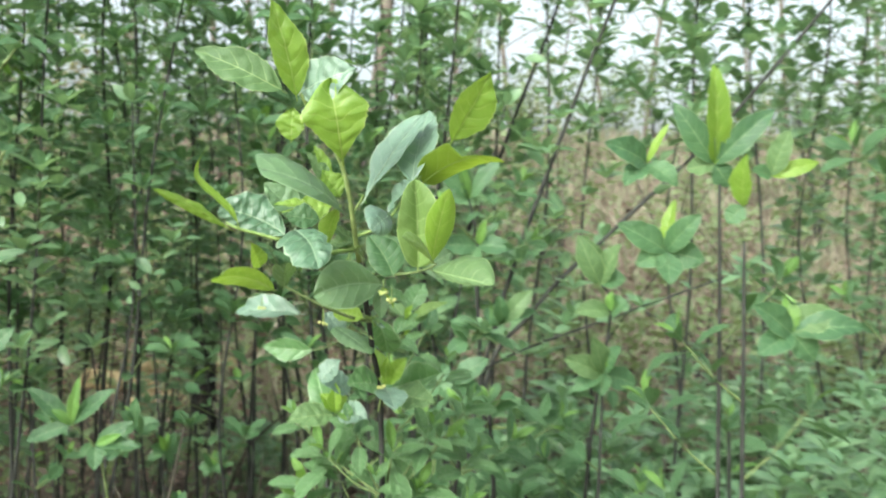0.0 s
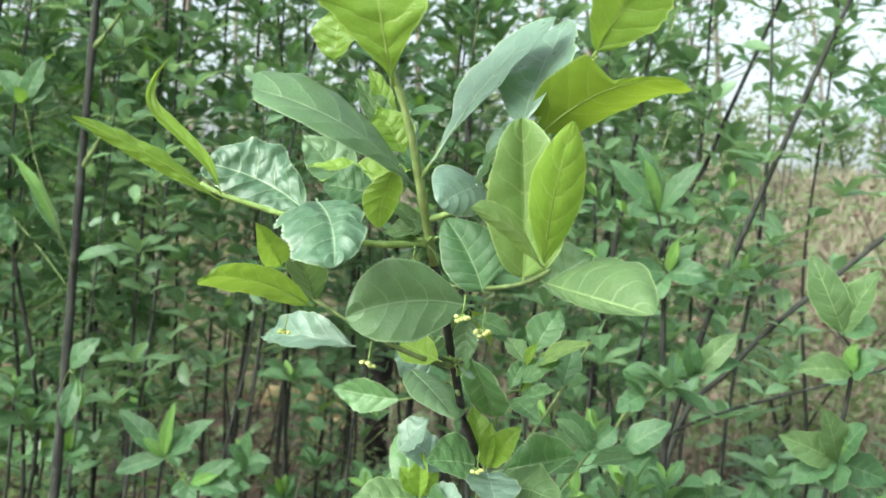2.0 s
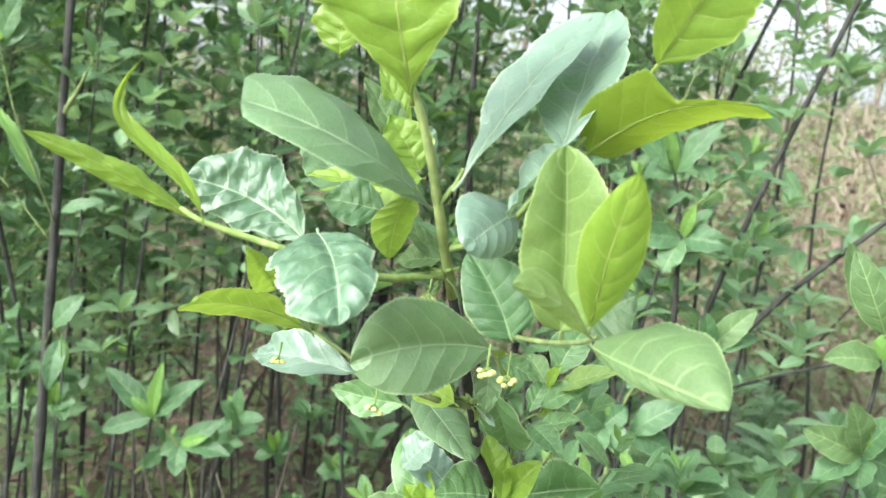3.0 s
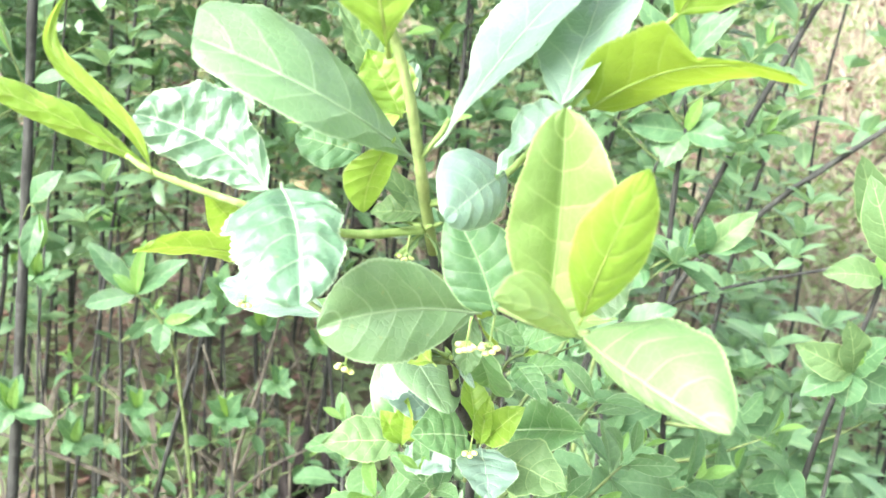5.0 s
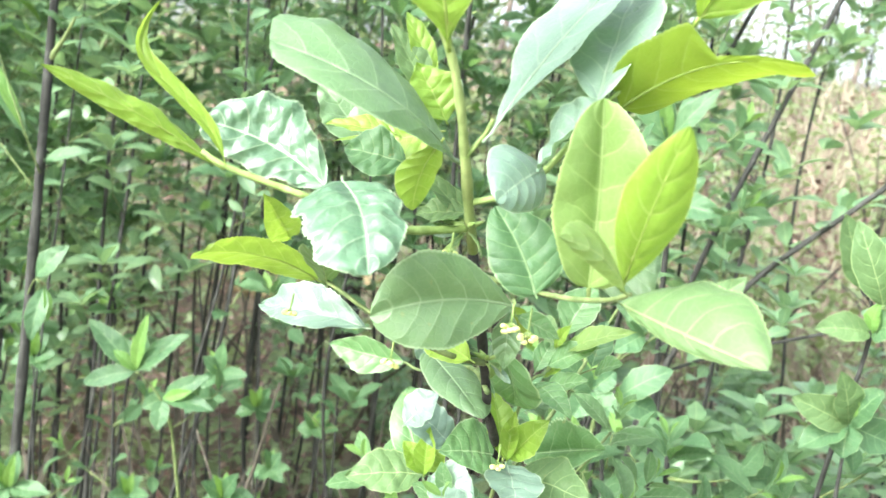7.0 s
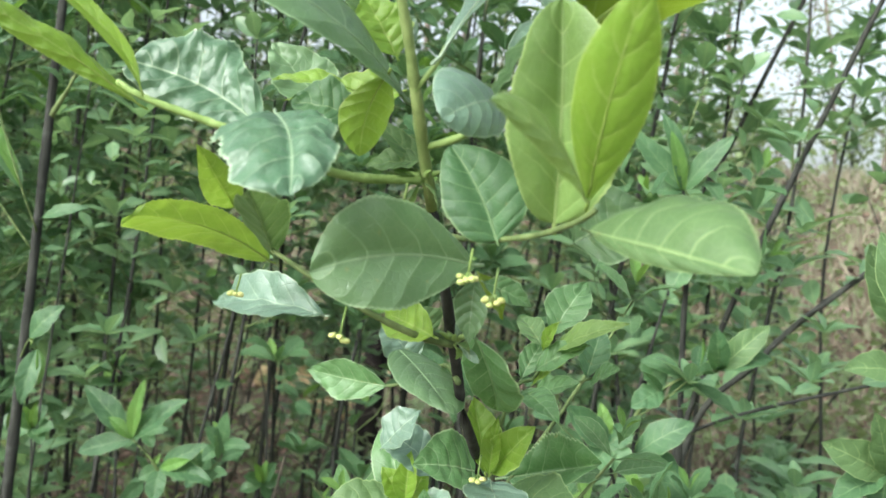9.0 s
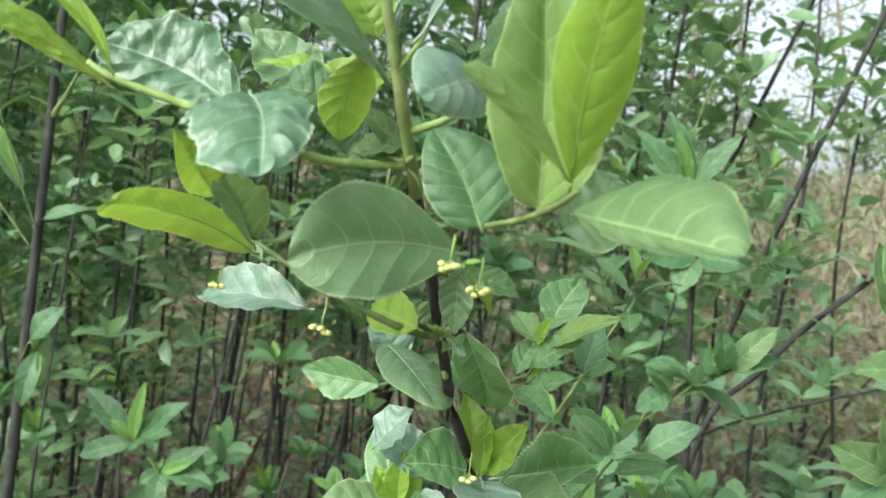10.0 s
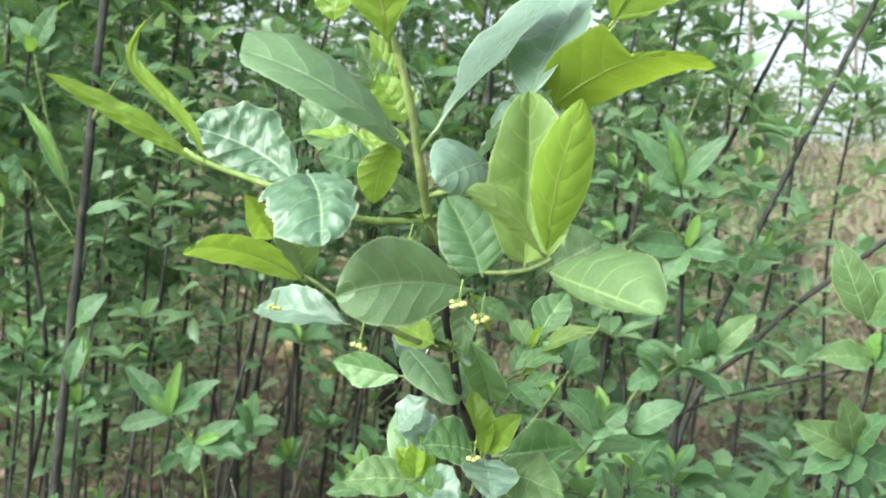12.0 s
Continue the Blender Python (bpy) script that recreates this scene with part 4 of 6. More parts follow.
right_sapling = near_sapling([(.23, 1.66, 0), (.24, 1.65, .6), (.255, 1.62, 1.0), (.282, 1.60, 1.24), (.264, 1.60, 1.293)], .005, .0018, 65,
                             [(.45, (-.5, -.2, .5), .10, .05, 3), (.55, (.5, -.1, .5), .10, .05, 3)], first=2, tip=False, label="spindle sapling with large pale green upper leaves")
leaf(right_sapling, (0.264, 1.600, 1.293), (0.227, 1.570, 1.373), (-0.81, -0.32, -0.49), 0.042, FRESH, bend=0.04, fold=0.13, blunt=0.84, ns=16, nw=4)
leaf(right_sapling, (0.264, 1.600, 1.293), (0.283, 1.579, 1.354), (-0.52, 0.75, 0.41), 0.044, MIDLEAF, bend=0.07, fold=0.12, blunt=0.71, ns=16, nw=4)
leaf(right_sapling, (0.264, 1.600, 1.293), (0.266, 1.595, 1.345), (-0.91, 0.42, 0.08), 0.022, MIDYOUNG, bend=0.07, fold=0.30, blunt=0.71, ns=16, nw=4)
leaf(right_sapling, (0.264, 1.600, 1.293), (0.305, 1.588, 1.299), (0.05, 0.58, 0.81), 0.040, MIDLEAF, bend=0.11, fold=0.25, blunt=0.73, ns=16, nw=4)
leaf(right_sapling, (0.282, 1.600, 1.243), (0.217, 1.576, 1.243), (0.21, -0.55, -0.81), 0.036, FRESH, bend=0.12, fold=0.33, blunt=0.75, ns=16, nw=4)
leaf(right_sapling, (0.282, 1.600, 1.243), (0.307, 1.577, 1.263), (-0.07, 0.60, 0.80), 0.040, MIDLEAF, bend=0.10, fold=0.34, blunt=0.77, ns=16, nw=4)
leaf(right_sapling, (0.282, 1.600, 1.243), (0.283, 1.584, 1.281), (-0.64, 0.69, 0.33), 0.020, MIDYOUNG, bend=0.11, fold=0.25, blunt=0.71, ns=16, nw=4)
low_right_sapling = near_sapling([(.22, 1.52, 0), (.24, 1.52, .5), (.26, 1.55, .95), (.265, 1.56, 1.146)], .005, .0018, 82,
                                 [(.72, (-.5, -.1, .5), .08, .05, 3), (.62, (.6, -.1, .4), .10, .05, 3)], first=2, tip=False, label="bushy spindle sapling with rosettes of fresh leaves")
leaf(low_right_sapling, (0.265, 1.560, 1.146), (0.197, 1.537, 1.173), (-0.29, -0.25, -0.93), 0.038, FRESH, bend=0.09, fold=0.23, blunt=0.70, ns=16, nw=4)
leaf(low_right_sapling, (0.265, 1.560, 1.146), (0.241, 1.530, 1.210), (-0.83, -0.32, -0.46), 0.036, FRESH, bend=0.07, fold=0.11, blunt=0.82, ns=16, nw=4)
leaf(low_right_sapling, (0.265, 1.560, 1.146), (0.289, 1.537, 1.195), (-0.40, 0.74, 0.55), 0.040, MIDLEAF, bend=0.07, fold=0.33, blunt=0.80, ns=16, nw=4)
leaf(low_right_sapling, (0.265, 1.560, 1.146), (0.261, 1.545, 1.112), (0.91, -0.41, 0.06), 0.036, MIDLEAF, bend=0.08, fold=0.34, blunt=0.78, ns=16, nw=4)
leaf(low_right_sapling, (0.265, 1.560, 1.146), (0.320, 1.563, 1.129), (0.27, 0.30, 0.91), 0.040, MIDLEAF, bend=0.05, fold=0.25, blunt=0.70, ns=16, nw=4)
leaf(low_right_sapling, (0.265, 1.560, 1.146), (0.260, 1.545, 1.189), (-0.99, 0.07, -0.08), 0.018, MIDYOUNG, bend=0.03, fold=0.13, blunt=0.70, ns=16, nw=4)
leaf(low_right_sapling, (0.265, 1.560, 1.146), (0.213, 1.540, 1.117), (0.52, -0.75, -0.42), 0.034, MIDLEAF, bend=0.04, fold=0.27, blunt=0.80, ns=16, nw=4)
middle_sapling = near_sapling([(.05, 1.76, 0), (.03, 1.75, .5), (.02, 1.71, .95), (-.011, 1.68, 1.109)], .005, .0018, 66,
                              [(.74, (-.6, -.1, .4), .09, .05, 3), (.62, (.5, -.2, .5), .10, .05, 3), (.5, (-.5, -.2, .4), .12, .05, 3)], first=2, tip=False)
side_twig(middle_sapling, [(.02, 1.71, 1.0), (.022, 1.70, 1.06), (.022, 1.70, 1.10)])
leaf(middle_sapling, (-0.011, 1.680, 1.109), (-0.063, 1.647, 1.155), (-0.39, -0.47, -0.79), 0.036, MIDLEAF, bend=0.04, fold=0.29, blunt=0.80, ns=16, nw=4)
leaf(middle_sapling, (-0.011, 1.680, 1.109), (-0.025, 1.681, 1.159), (-0.88, -0.41, -0.24), 0.020, MIDYOUNG, bend=0.06, fold=0.18, blunt=0.74, ns=16, nw=4)
leaf(middle_sapling, (-0.011, 1.680, 1.109), (0.015, 1.689, 1.135), (-0.73, 0.25, 0.64), 0.030, MIDLEAF, bend=0.10, fold=0.34, blunt=0.74, ns=16, nw=4)
leaf(middle_sapling, (-0.011, 1.680, 1.109), (-0.031, 1.652, 1.077), (0.90, -0.20, -0.38), 0.034, MIDLEAF, bend=0.06, fold=0.35, blunt=0.69, ns=16, nw=4)
leaf(middle_sapling, (-0.011, 1.680, 1.109), (0.021, 1.661, 1.083), (0.71, 0.40, 0.59), 0.034, MIDLEAF, bend=0.04, fold=0.21, blunt=0.71, ns=16, nw=4)
leaf(middle_sapling, (0.022, 1.700, 1.100), (0.086, 1.697, 1.147), (-0.47, 0.56, 0.69), 0.040, MIDLEAF, bend=0.11, fold=0.11, blunt=0.72, ns=16, nw=4)
leaf(middle_sapling, (0.022, 1.700, 1.100), (0.075, 1.703, 1.083), (0.22, 0.58, 0.79), 0.040, MIDLEAF, bend=0.08, fold=0.10, blunt=0.68, ns=16, nw=4)
leaf(middle_sapling, (0.022, 1.700, 1.100), (0.044, 1.706, 1.121), (-0.60, 0.63, 0.49), 0.020, MIDYOUNG, bend=0.07, fold=0.28, blunt=0.70, ns=16, nw=4)
back_sapling = near_sapling([(.12, 2.02, 0), (.10, 2.0, .8), (.071, 1.96, 1.25), (.071, 1.95, 1.34), (.052, 1.98, 1.434)], .006, .002, 67,
                            [(.86, (.6, -.1, .6), .12, .05, 3), (.75, (-.5, -.2, .6), .10, .05, 3), (.65, (.7, -.1, .2), .10, .05, 3), (.55, (-.6, -.1, .4), .12, .05, 3), (.8, (-.6, 0, .5), .14, .05, 3)], first=2, tip=False)
side_twig(back_sapling, [(.052, 1.98, 1.43), (.05, 1.98, 1.52), (.07, 1.98, 1.60)])
leaf(back_sapling, (0.052, 1.980, 1.434), (-0.033, 1.982, 1.518), (-0.60, -0.54, -0.59), 0.040, MIDLEAF, bend=0.03, fold=0.18, blunt=0.75, ns=16, nw=4)
leaf(back_sapling, (0.052, 1.980, 1.434), (0.026, 1.948, 1.517), (-0.88, -0.28, -0.38), 0.022, MIDYOUNG, bend=0.06, fold=0.23, blunt=0.71, ns=16, nw=4)
leaf(back_sapling, (0.052, 1.980, 1.434), (0.116, 1.964, 1.519), (-0.70, 0.39, 0.60), 0.034, MIDLEAF, bend=0.09, fold=0.14, blunt=0.82, ns=16, nw=4)
leaf(back_sapling, (0.052, 1.980, 1.434), (0.005, 1.987, 1.430), (-0.02, -0.59, -0.81), 0.030, MIDLEAF, bend=0.08, fold=0.26, blunt=0.70, ns=16, nw=4)
leaf(back_sapling, (0.052, 1.980, 1.434), (0.010, 1.964, 1.544), (-0.78, -0.50, -0.37), 0.030, MIDLEAF, bend=0.11, fold=0.21, blunt=0.69, ns=16, nw=4)
leaf(back_sapling, (0.071, 1.950, 1.340), (0.142, 1.924, 1.335), (0.19, 0.36, 0.91), 0.042, MIDLEAF, bend=0.11, fold=0.32, blunt=0.81, ns=16, nw=4)
leaf(back_sapling, (0.071, 1.950, 1.340), (-0.010, 1.933, 1.340), (0.06, -0.31, -0.95), 0.044, MIDLEAF, bend=0.03, fold=0.29, blunt=0.77, ns=16, nw=4)
leaf(back_sapling, (0.071, 1.950, 1.340), (0.112, 1.952, 1.387), (-0.63, 0.59, 0.51), 0.030, MIDLEAF, bend=0.04, fold=0.28, blunt=0.75, ns=16, nw=4)
leaf(back_sapling, (0.071, 1.950, 1.340), (0.047, 1.927, 1.286), (0.89, -0.40, -0.22), 0.040, MIDLEAF, bend=0.07, fold=0.17, blunt=0.76, ns=16, nw=4)
leaf(back_sapling, (0.071, 1.950, 1.340), (0.085, 1.920, 1.393), (-0.87, 0.30, 0.40), 0.020, MIDYOUNG, bend=0.04, fold=0.16, blunt=0.82, ns=16, nw=4)
twig_sapling = near_sapling([(-.02, 1.86, 0), (-.02, 1.85, .6), (.0, 1.82, 1.05), (.049, 1.80, 1.167), (.114, 1.80, 1.20)], .004, .0014, 68,
                            [(.5, (-.6, -.1, .4), .10, .05, 3), (.6, (.5, -.1, .5), .10, .05, 3)], first=2, tip=False, bark=GREENBARK, label="slender green spindle shoot arching sideways")
leaf(twig_sapling, (0.114, 1.800, 1.200), (0.170, 1.795, 1.265), (-0.72, 0.27, 0.63), 0.036, FRESH, bend=0.08, fold=0.17, blunt=0.79, ns=16, nw=4)
leaf(twig_sapling, (0.114, 1.800, 1.200), (0.180, 1.807, 1.222), (-0.28, 0.74, 0.61), 0.034, MIDLEAF, bend=0.10, fold=0.26, blunt=0.84, ns=16, nw=4)
leaf(twig_sapling, (0.114, 1.800, 1.200), (0.103, 1.766, 1.257), (-0.97, -0.08, -0.24), 0.030, MIDLEAF, bend=0.11, fold=0.30, blunt=0.71, ns=16, nw=4)
leaf(twig_sapling, (0.049, 1.800, 1.167), (0.010, 1.773, 1.142), (0.68, -0.42, -0.60), 0.034, MIDLEAF, bend=0.06, fold=0.11, blunt=0.81, ns=16, nw=4)
leaf(twig_sapling, (0.049, 1.800, 1.167), (0.018, 1.809, 1.201), (-0.72, -0.44, -0.54), 0.032, MIDLEAF, bend=0.08, fold=0.30, blunt=0.71, ns=16, nw=4)
# low shoots over the leaf litter
low_shoot_0 = near_sapling([(-0.918, 1.800, 0), (-0.900, 1.780, 0.40), (-0.858, 1.750, 0.798)], .0026, .0014, 120, [(.7, (.6, -.1, .5), .08, .04, 3), (.5, (-.6, .1, .5), .09, .04, 3)], first=2, tip=False, bark=BARK, label="low spindle shoot over the leaf litter")
leaf(low_shoot_0, (-0.858, 1.750, 0.798), (-0.781, 1.739, 0.807), (0.02, 0.72, 0.70), 0.028, MIDLEAF, bend=0.04, fold=0.27, blunt=0.78, ns=16, nw=4)
leaf(low_shoot_0, (-0.858, 1.750, 0.798), (-0.841, 1.748, 0.861), (-0.97, -0.00, 0.26), 0.032, MIDLEAF, bend=0.08, fold=0.31, blunt=0.75, ns=16, nw=4)
leaf(low_shoot_0, (-0.858, 1.750, 0.798), (-0.875, 1.727, 0.859), (-0.41, -0.81, -0.42), 0.026, MIDLEAF, bend=0.05, fold=0.26, blunt=0.70, ns=16, nw=4)
leaf(low_shoot_0, (-0.858, 1.750, 0.798), (-0.904, 1.739, 0.803), (0.16, -0.88, -0.46), 0.025, MIDLEAF, bend=0.11, fold=0.21, blunt=0.73, ns=16, nw=4)
leaf(low_shoot_0, (-0.858, 1.750, 0.798), (-0.859, 1.718, 0.771), (0.98, 0.09, -0.15), 0.028, MIDLEAF, bend=0.11, fold=0.31, blunt=0.81, ns=16, nw=4)
leaf(low_shoot_0, (-0.858, 1.750, 0.798), (-0.818, 1.750, 0.777), (0.20, 0.91, 0.36), 0.025, MIDLEAF, bend=0.12, fold=0.22, blunt=0.83, ns=16, nw=4)
leaf(low_shoot_0, (-0.858, 1.750, 0.798), (-0.828, 1.716, 0.868), (-0.92, -0.30, 0.25), 0.016, MIDYOUNG, bend=0.08, fold=0.19, blunt=0.69, ns=16, nw=4)
leaf(low_shoot_0, (-0.858, 1.750, 0.798), (-0.864, 1.726, 0.851), (-0.46, -0.79, -0.41), 0.016, MIDYOUNG, bend=0.04, fold=0.33, blunt=0.83, ns=16, nw=4)
low_shoot_1 = near_sapling([(-0.823, 1.900, 0), (-0.819, 1.880, 0.35), (-0.811, 1.850, 0.710)], .0026, .0014, 121, [(.7, (.6, -.1, .5), .08, .04, 3), (.5, (-.6, .1, .5), .09, .04, 3)], first=2, tip=False, bark=BARK, label="low spindle shoot over the leaf litter")
leaf(low_shoot_1, (-0.811, 1.850, 0.710), (-0.764, 1.856, 0.713), (-0.14, 0.84, 0.53), 0.028, MIDLEAF, bend=0.09, fold=0.11, blunt=0.74, ns=16, nw=4)
leaf(low_shoot_1, (-0.811, 1.850, 0.710), (-0.793, 1.835, 0.768), (-0.95, 0.07, 0.31), 0.025, MIDLEAF, bend=0.05, fold=0.23, blunt=0.70, ns=16, nw=4)
leaf(low_shoot_1, (-0.811, 1.850, 0.710), (-0.834, 1.828, 0.754), (-0.08, -0.87, -0.48), 0.027, MIDLEAF, bend=0.04, fold=0.13, blunt=0.69, ns=16, nw=4)
leaf(low_shoot_1, (-0.811, 1.850, 0.710), (-0.844, 1.858, 0.682), (0.48, -0.50, -0.71), 0.028, MIDLEAF, bend=0.03, fold=0.29, blunt=0.73, ns=16, nw=4)
leaf(low_shoot_1, (-0.811, 1.850, 0.710), (-0.783, 1.838, 0.697), (0.51, 0.77, 0.39), 0.032, MIDLEAF, bend=0.05, fold=0.16, blunt=0.69, ns=16, nw=4)
leaf(low_shoot_1, (-0.811, 1.850, 0.710), (-0.786, 1.817, 0.771), (-0.94, -0.23, 0.25), 0.016, MIDYOUNG, bend=0.09, fold=0.35, blunt=0.76, ns=16, nw=4)
leaf(low_shoot_1, (-0.811, 1.850, 0.710), (-0.834, 1.858, 0.739), (-0.63, -0.72, -0.30), 0.016, MIDYOUNG, bend=0.12, fold=0.19, blunt=0.84, ns=16, nw=4)
low_shoot_2 = near_sapling([(-0.622, 2.100, 0), (-0.633, 2.080, 0.47), (-0.658, 2.050, 0.940)], .0026, .0014, 122, [(.7, (.6, -.1, .5), .08, .04, 3), (.5, (-.6, .1, .5), .09, .04, 3)], first=2, tip=False, bark=BARK, label="low spindle shoot over the leaf litter")
leaf(low_shoot_2, (-0.658, 2.050, 0.940), (-0.597, 2.027, 0.950), (0.03, 0.46, 0.89), 0.025, MIDLEAF, bend=0.07, fold=0.14, blunt=0.72, ns=16, nw=4)
leaf(low_shoot_2, (-0.658, 2.050, 0.940), (-0.650, 2.038, 1.001), (-0.99, 0.08, 0.14), 0.026, MIDLEAF, bend=0.06, fold=0.12, blunt=0.76, ns=16, nw=4)
leaf(low_shoot_2, (-0.658, 2.050, 0.940), (-0.683, 2.027, 0.971), (-0.26, -0.66, -0.70), 0.029, MIDLEAF, bend=0.10, fold=0.18, blunt=0.74, ns=16, nw=4)
leaf(low_shoot_2, (-0.658, 2.050, 0.940), (-0.677, 2.016, 0.917), (0.90, -0.26, -0.35), 0.030, MIDLEAF, bend=0.10, fold=0.23, blunt=0.80, ns=16, nw=4)
leaf(low_shoot_2, (-0.658, 2.050, 0.940), (-0.627, 2.051, 0.916), (0.40, 0.73, 0.55), 0.027, MIDLEAF, bend=0.04, fold=0.23, blunt=0.78, ns=16, nw=4)
leaf(low_shoot_2, (-0.658, 2.050, 0.940), (-0.655, 2.054, 0.988), (-0.99, -0.10, 0.07), 0.016, MIDYOUNG, bend=0.06, fold=0.26, blunt=0.73, ns=16, nw=4)
leaf(low_shoot_2, (-0.658, 2.050, 0.940), (-0.678, 2.044, 0.980), (-0.54, -0.75, -0.37), 0.016, MIDYOUNG, bend=0.11, fold=0.29, blunt=0.83, ns=16, nw=4)
low_shoot_3 = near_sapling([(-0.744, 2.100, 0), (-0.730, 2.080, 0.44), (-0.696, 2.050, 0.888)], .0026, .0014, 123, [(.7, (.6, -.1, .5), .08, .04, 3), (.5, (-.6, .1, .5), .09, .04, 3)], first=2, tip=False, bark=BARK, label="low spindle shoot over the leaf litter")
leaf(low_shoot_3, (-0.696, 2.050, 0.888), (-0.630, 2.020, 0.902), (0.02, 0.46, 0.89), 0.028, MIDLEAF, bend=0.03, fold=0.30, blunt=0.83, ns=16, nw=4)
leaf(low_shoot_3, (-0.696, 2.050, 0.888), (-0.663, 2.032, 0.934), (-0.78, 0.14, 0.61), 0.031, MIDLEAF, bend=0.04, fold=0.34, blunt=0.69, ns=16, nw=4)
leaf(low_shoot_3, (-0.696, 2.050, 0.888), (-0.700, 2.026, 0.936), (-0.79, -0.53, -0.31), 0.026, MIDLEAF, bend=0.08, fold=0.27, blunt=0.75, ns=16, nw=4)
leaf(low_shoot_3, (-0.696, 2.050, 0.888), (-0.735, 2.031, 0.899), (0.08, -0.64, -0.76), 0.028, MIDLEAF, bend=0.04, fold=0.12, blunt=0.83, ns=16, nw=4)
leaf(low_shoot_3, (-0.696, 2.050, 0.888), (-0.742, 2.041, 0.869), (0.39, -0.64, -0.66), 0.026, MIDLEAF, bend=0.07, fold=0.26, blunt=0.80, ns=16, nw=4)
leaf(low_shoot_3, (-0.696, 2.050, 0.888), (-0.704, 2.020, 0.865), (0.94, 0.02, -0.34), 0.027, MIDLEAF, bend=0.07, fold=0.11, blunt=0.80, ns=16, nw=4)
leaf(low_shoot_3, (-0.696, 2.050, 0.888), (-0.666, 2.030, 0.870), (0.62, 0.75, 0.24), 0.025, MIDLEAF, bend=0.10, fold=0.14, blunt=0.81, ns=16, nw=4)
leaf(low_shoot_3, (-0.696, 2.050, 0.888), (-0.688, 2.041, 0.932), (-0.98, -0.07, 0.16), 0.016, MIDYOUNG, bend=0.04, fold=0.10, blunt=0.73, ns=16, nw=4)
leaf(low_shoot_3, (-0.696, 2.050, 0.888), (-0.717, 2.055, 0.918), (-0.65, -0.68, -0.33), 0.016, MIDYOUNG, bend=0.11, fold=0.26, blunt=0.82, ns=16, nw=4)
low_shoot_4 = near_sapling([(-0.618, 2.200, 0), (-0.618, 2.180, 0.43), (-0.618, 2.150, 0.857)], .0026, .0014, 124, [(.7, (.6, -.1, .5), .08, .04, 3), (.5, (-.6, .1, .5), .09, .04, 3)], first=2, tip=False, bark=BARK, label="low spindle shoot over the leaf litter")
leaf(low_shoot_4, (-0.618, 2.150, 0.857), (-0.575, 2.155, 0.869), (-0.29, 0.33, 0.90), 0.025, MIDLEAF, bend=0.11, fold=0.20, blunt=0.68, ns=16, nw=4)
leaf(low_shoot_4, (-0.618, 2.150, 0.857), (-0.589, 2.132, 0.903), (-0.76, 0.26, 0.59), 0.026, MIDLEAF, bend=0.06, fold=0.32, blunt=0.69, ns=16, nw=4)
leaf(low_shoot_4, (-0.618, 2.150, 0.857), (-0.644, 2.117, 0.873), (0.24, -0.57, -0.78), 0.028, MIDLEAF, bend=0.03, fold=0.32, blunt=0.80, ns=16, nw=4)
leaf(low_shoot_4, (-0.618, 2.150, 0.857), (-0.654, 2.131, 0.840), (0.59, -0.64, -0.49), 0.031, MIDLEAF, bend=0.04, fold=0.26, blunt=0.78, ns=16, nw=4)
leaf(low_shoot_4, (-0.618, 2.150, 0.857), (-0.605, 2.148, 0.828), (0.53, 0.83, 0.17), 0.024, MIDLEAF, bend=0.04, fold=0.15, blunt=0.84, ns=16, nw=4)
leaf(low_shoot_4, (-0.618, 2.150, 0.857), (-0.608, 2.132, 0.904), (-0.98, 0.02, 0.21), 0.016, MIDYOUNG, bend=0.10, fold=0.22, blunt=0.71, ns=16, nw=4)
leaf(low_shoot_4, (-0.618, 2.150, 0.857), (-0.625, 2.117, 0.900), (-0.66, -0.55, -0.51), 0.016, MIDYOUNG, bend=0.04, fold=0.22, blunt=0.72, ns=16, nw=4)
low_shoot_5 = near_sapling([(-0.564, 2.050, 0), (-0.578, 2.030, 0.37), (-0.612, 2.000, 0.736)], .0026, .0014, 125, [(.7, (.6, -.1, .5), .08, .04, 3), (.5, (-.6, .1, .5), .09, .04, 3)], first=2, tip=False, bark=BARK, label="low spindle shoot over the leaf litter")
leaf(low_shoot_5, (-0.612, 2.000, 0.736), (-0.551, 1.989, 0.750), (-0.01, 0.76, 0.64), 0.031, MIDLEAF, bend=0.06, fold=0.27, blunt=0.74, ns=16, nw=4)
leaf(low_shoot_5, (-0.612, 2.000, 0.736), (-0.574, 1.966, 0.798), (-0.76, 0.25, 0.60), 0.031, MIDLEAF, bend=0.07, fold=0.14, blunt=0.81, ns=16, nw=4)
leaf(low_shoot_5, (-0.612, 2.000, 0.736), (-0.635, 2.002, 0.772), (-0.51, -0.81, -0.28), 0.024, MIDLEAF, bend=0.08, fold=0.11, blunt=0.72, ns=16, nw=4)
leaf(low_shoot_5, (-0.612, 2.000, 0.736), (-0.643, 1.973, 0.768), (-0.02, -0.75, -0.66), 0.031, MIDLEAF, bend=0.07, fold=0.20, blunt=0.82, ns=16, nw=4)
leaf(low_shoot_5, (-0.612, 2.000, 0.736), (-0.646, 1.983, 0.725), (0.50, -0.75, -0.43), 0.026, MIDLEAF, bend=0.05, fold=0.27, blunt=0.79, ns=16, nw=4)
leaf(low_shoot_5, (-0.612, 2.000, 0.736), (-0.611, 1.993, 0.708), (0.96, 0.27, -0.02), 0.025, MIDLEAF, bend=0.08, fold=0.14, blunt=0.72, ns=16, nw=4)
leaf(low_shoot_5, (-0.612, 2.000, 0.736), (-0.559, 1.967, 0.741), (0.35, 0.67, 0.65), 0.030, MIDLEAF, bend=0.03, fold=0.31, blunt=0.77, ns=16, nw=4)
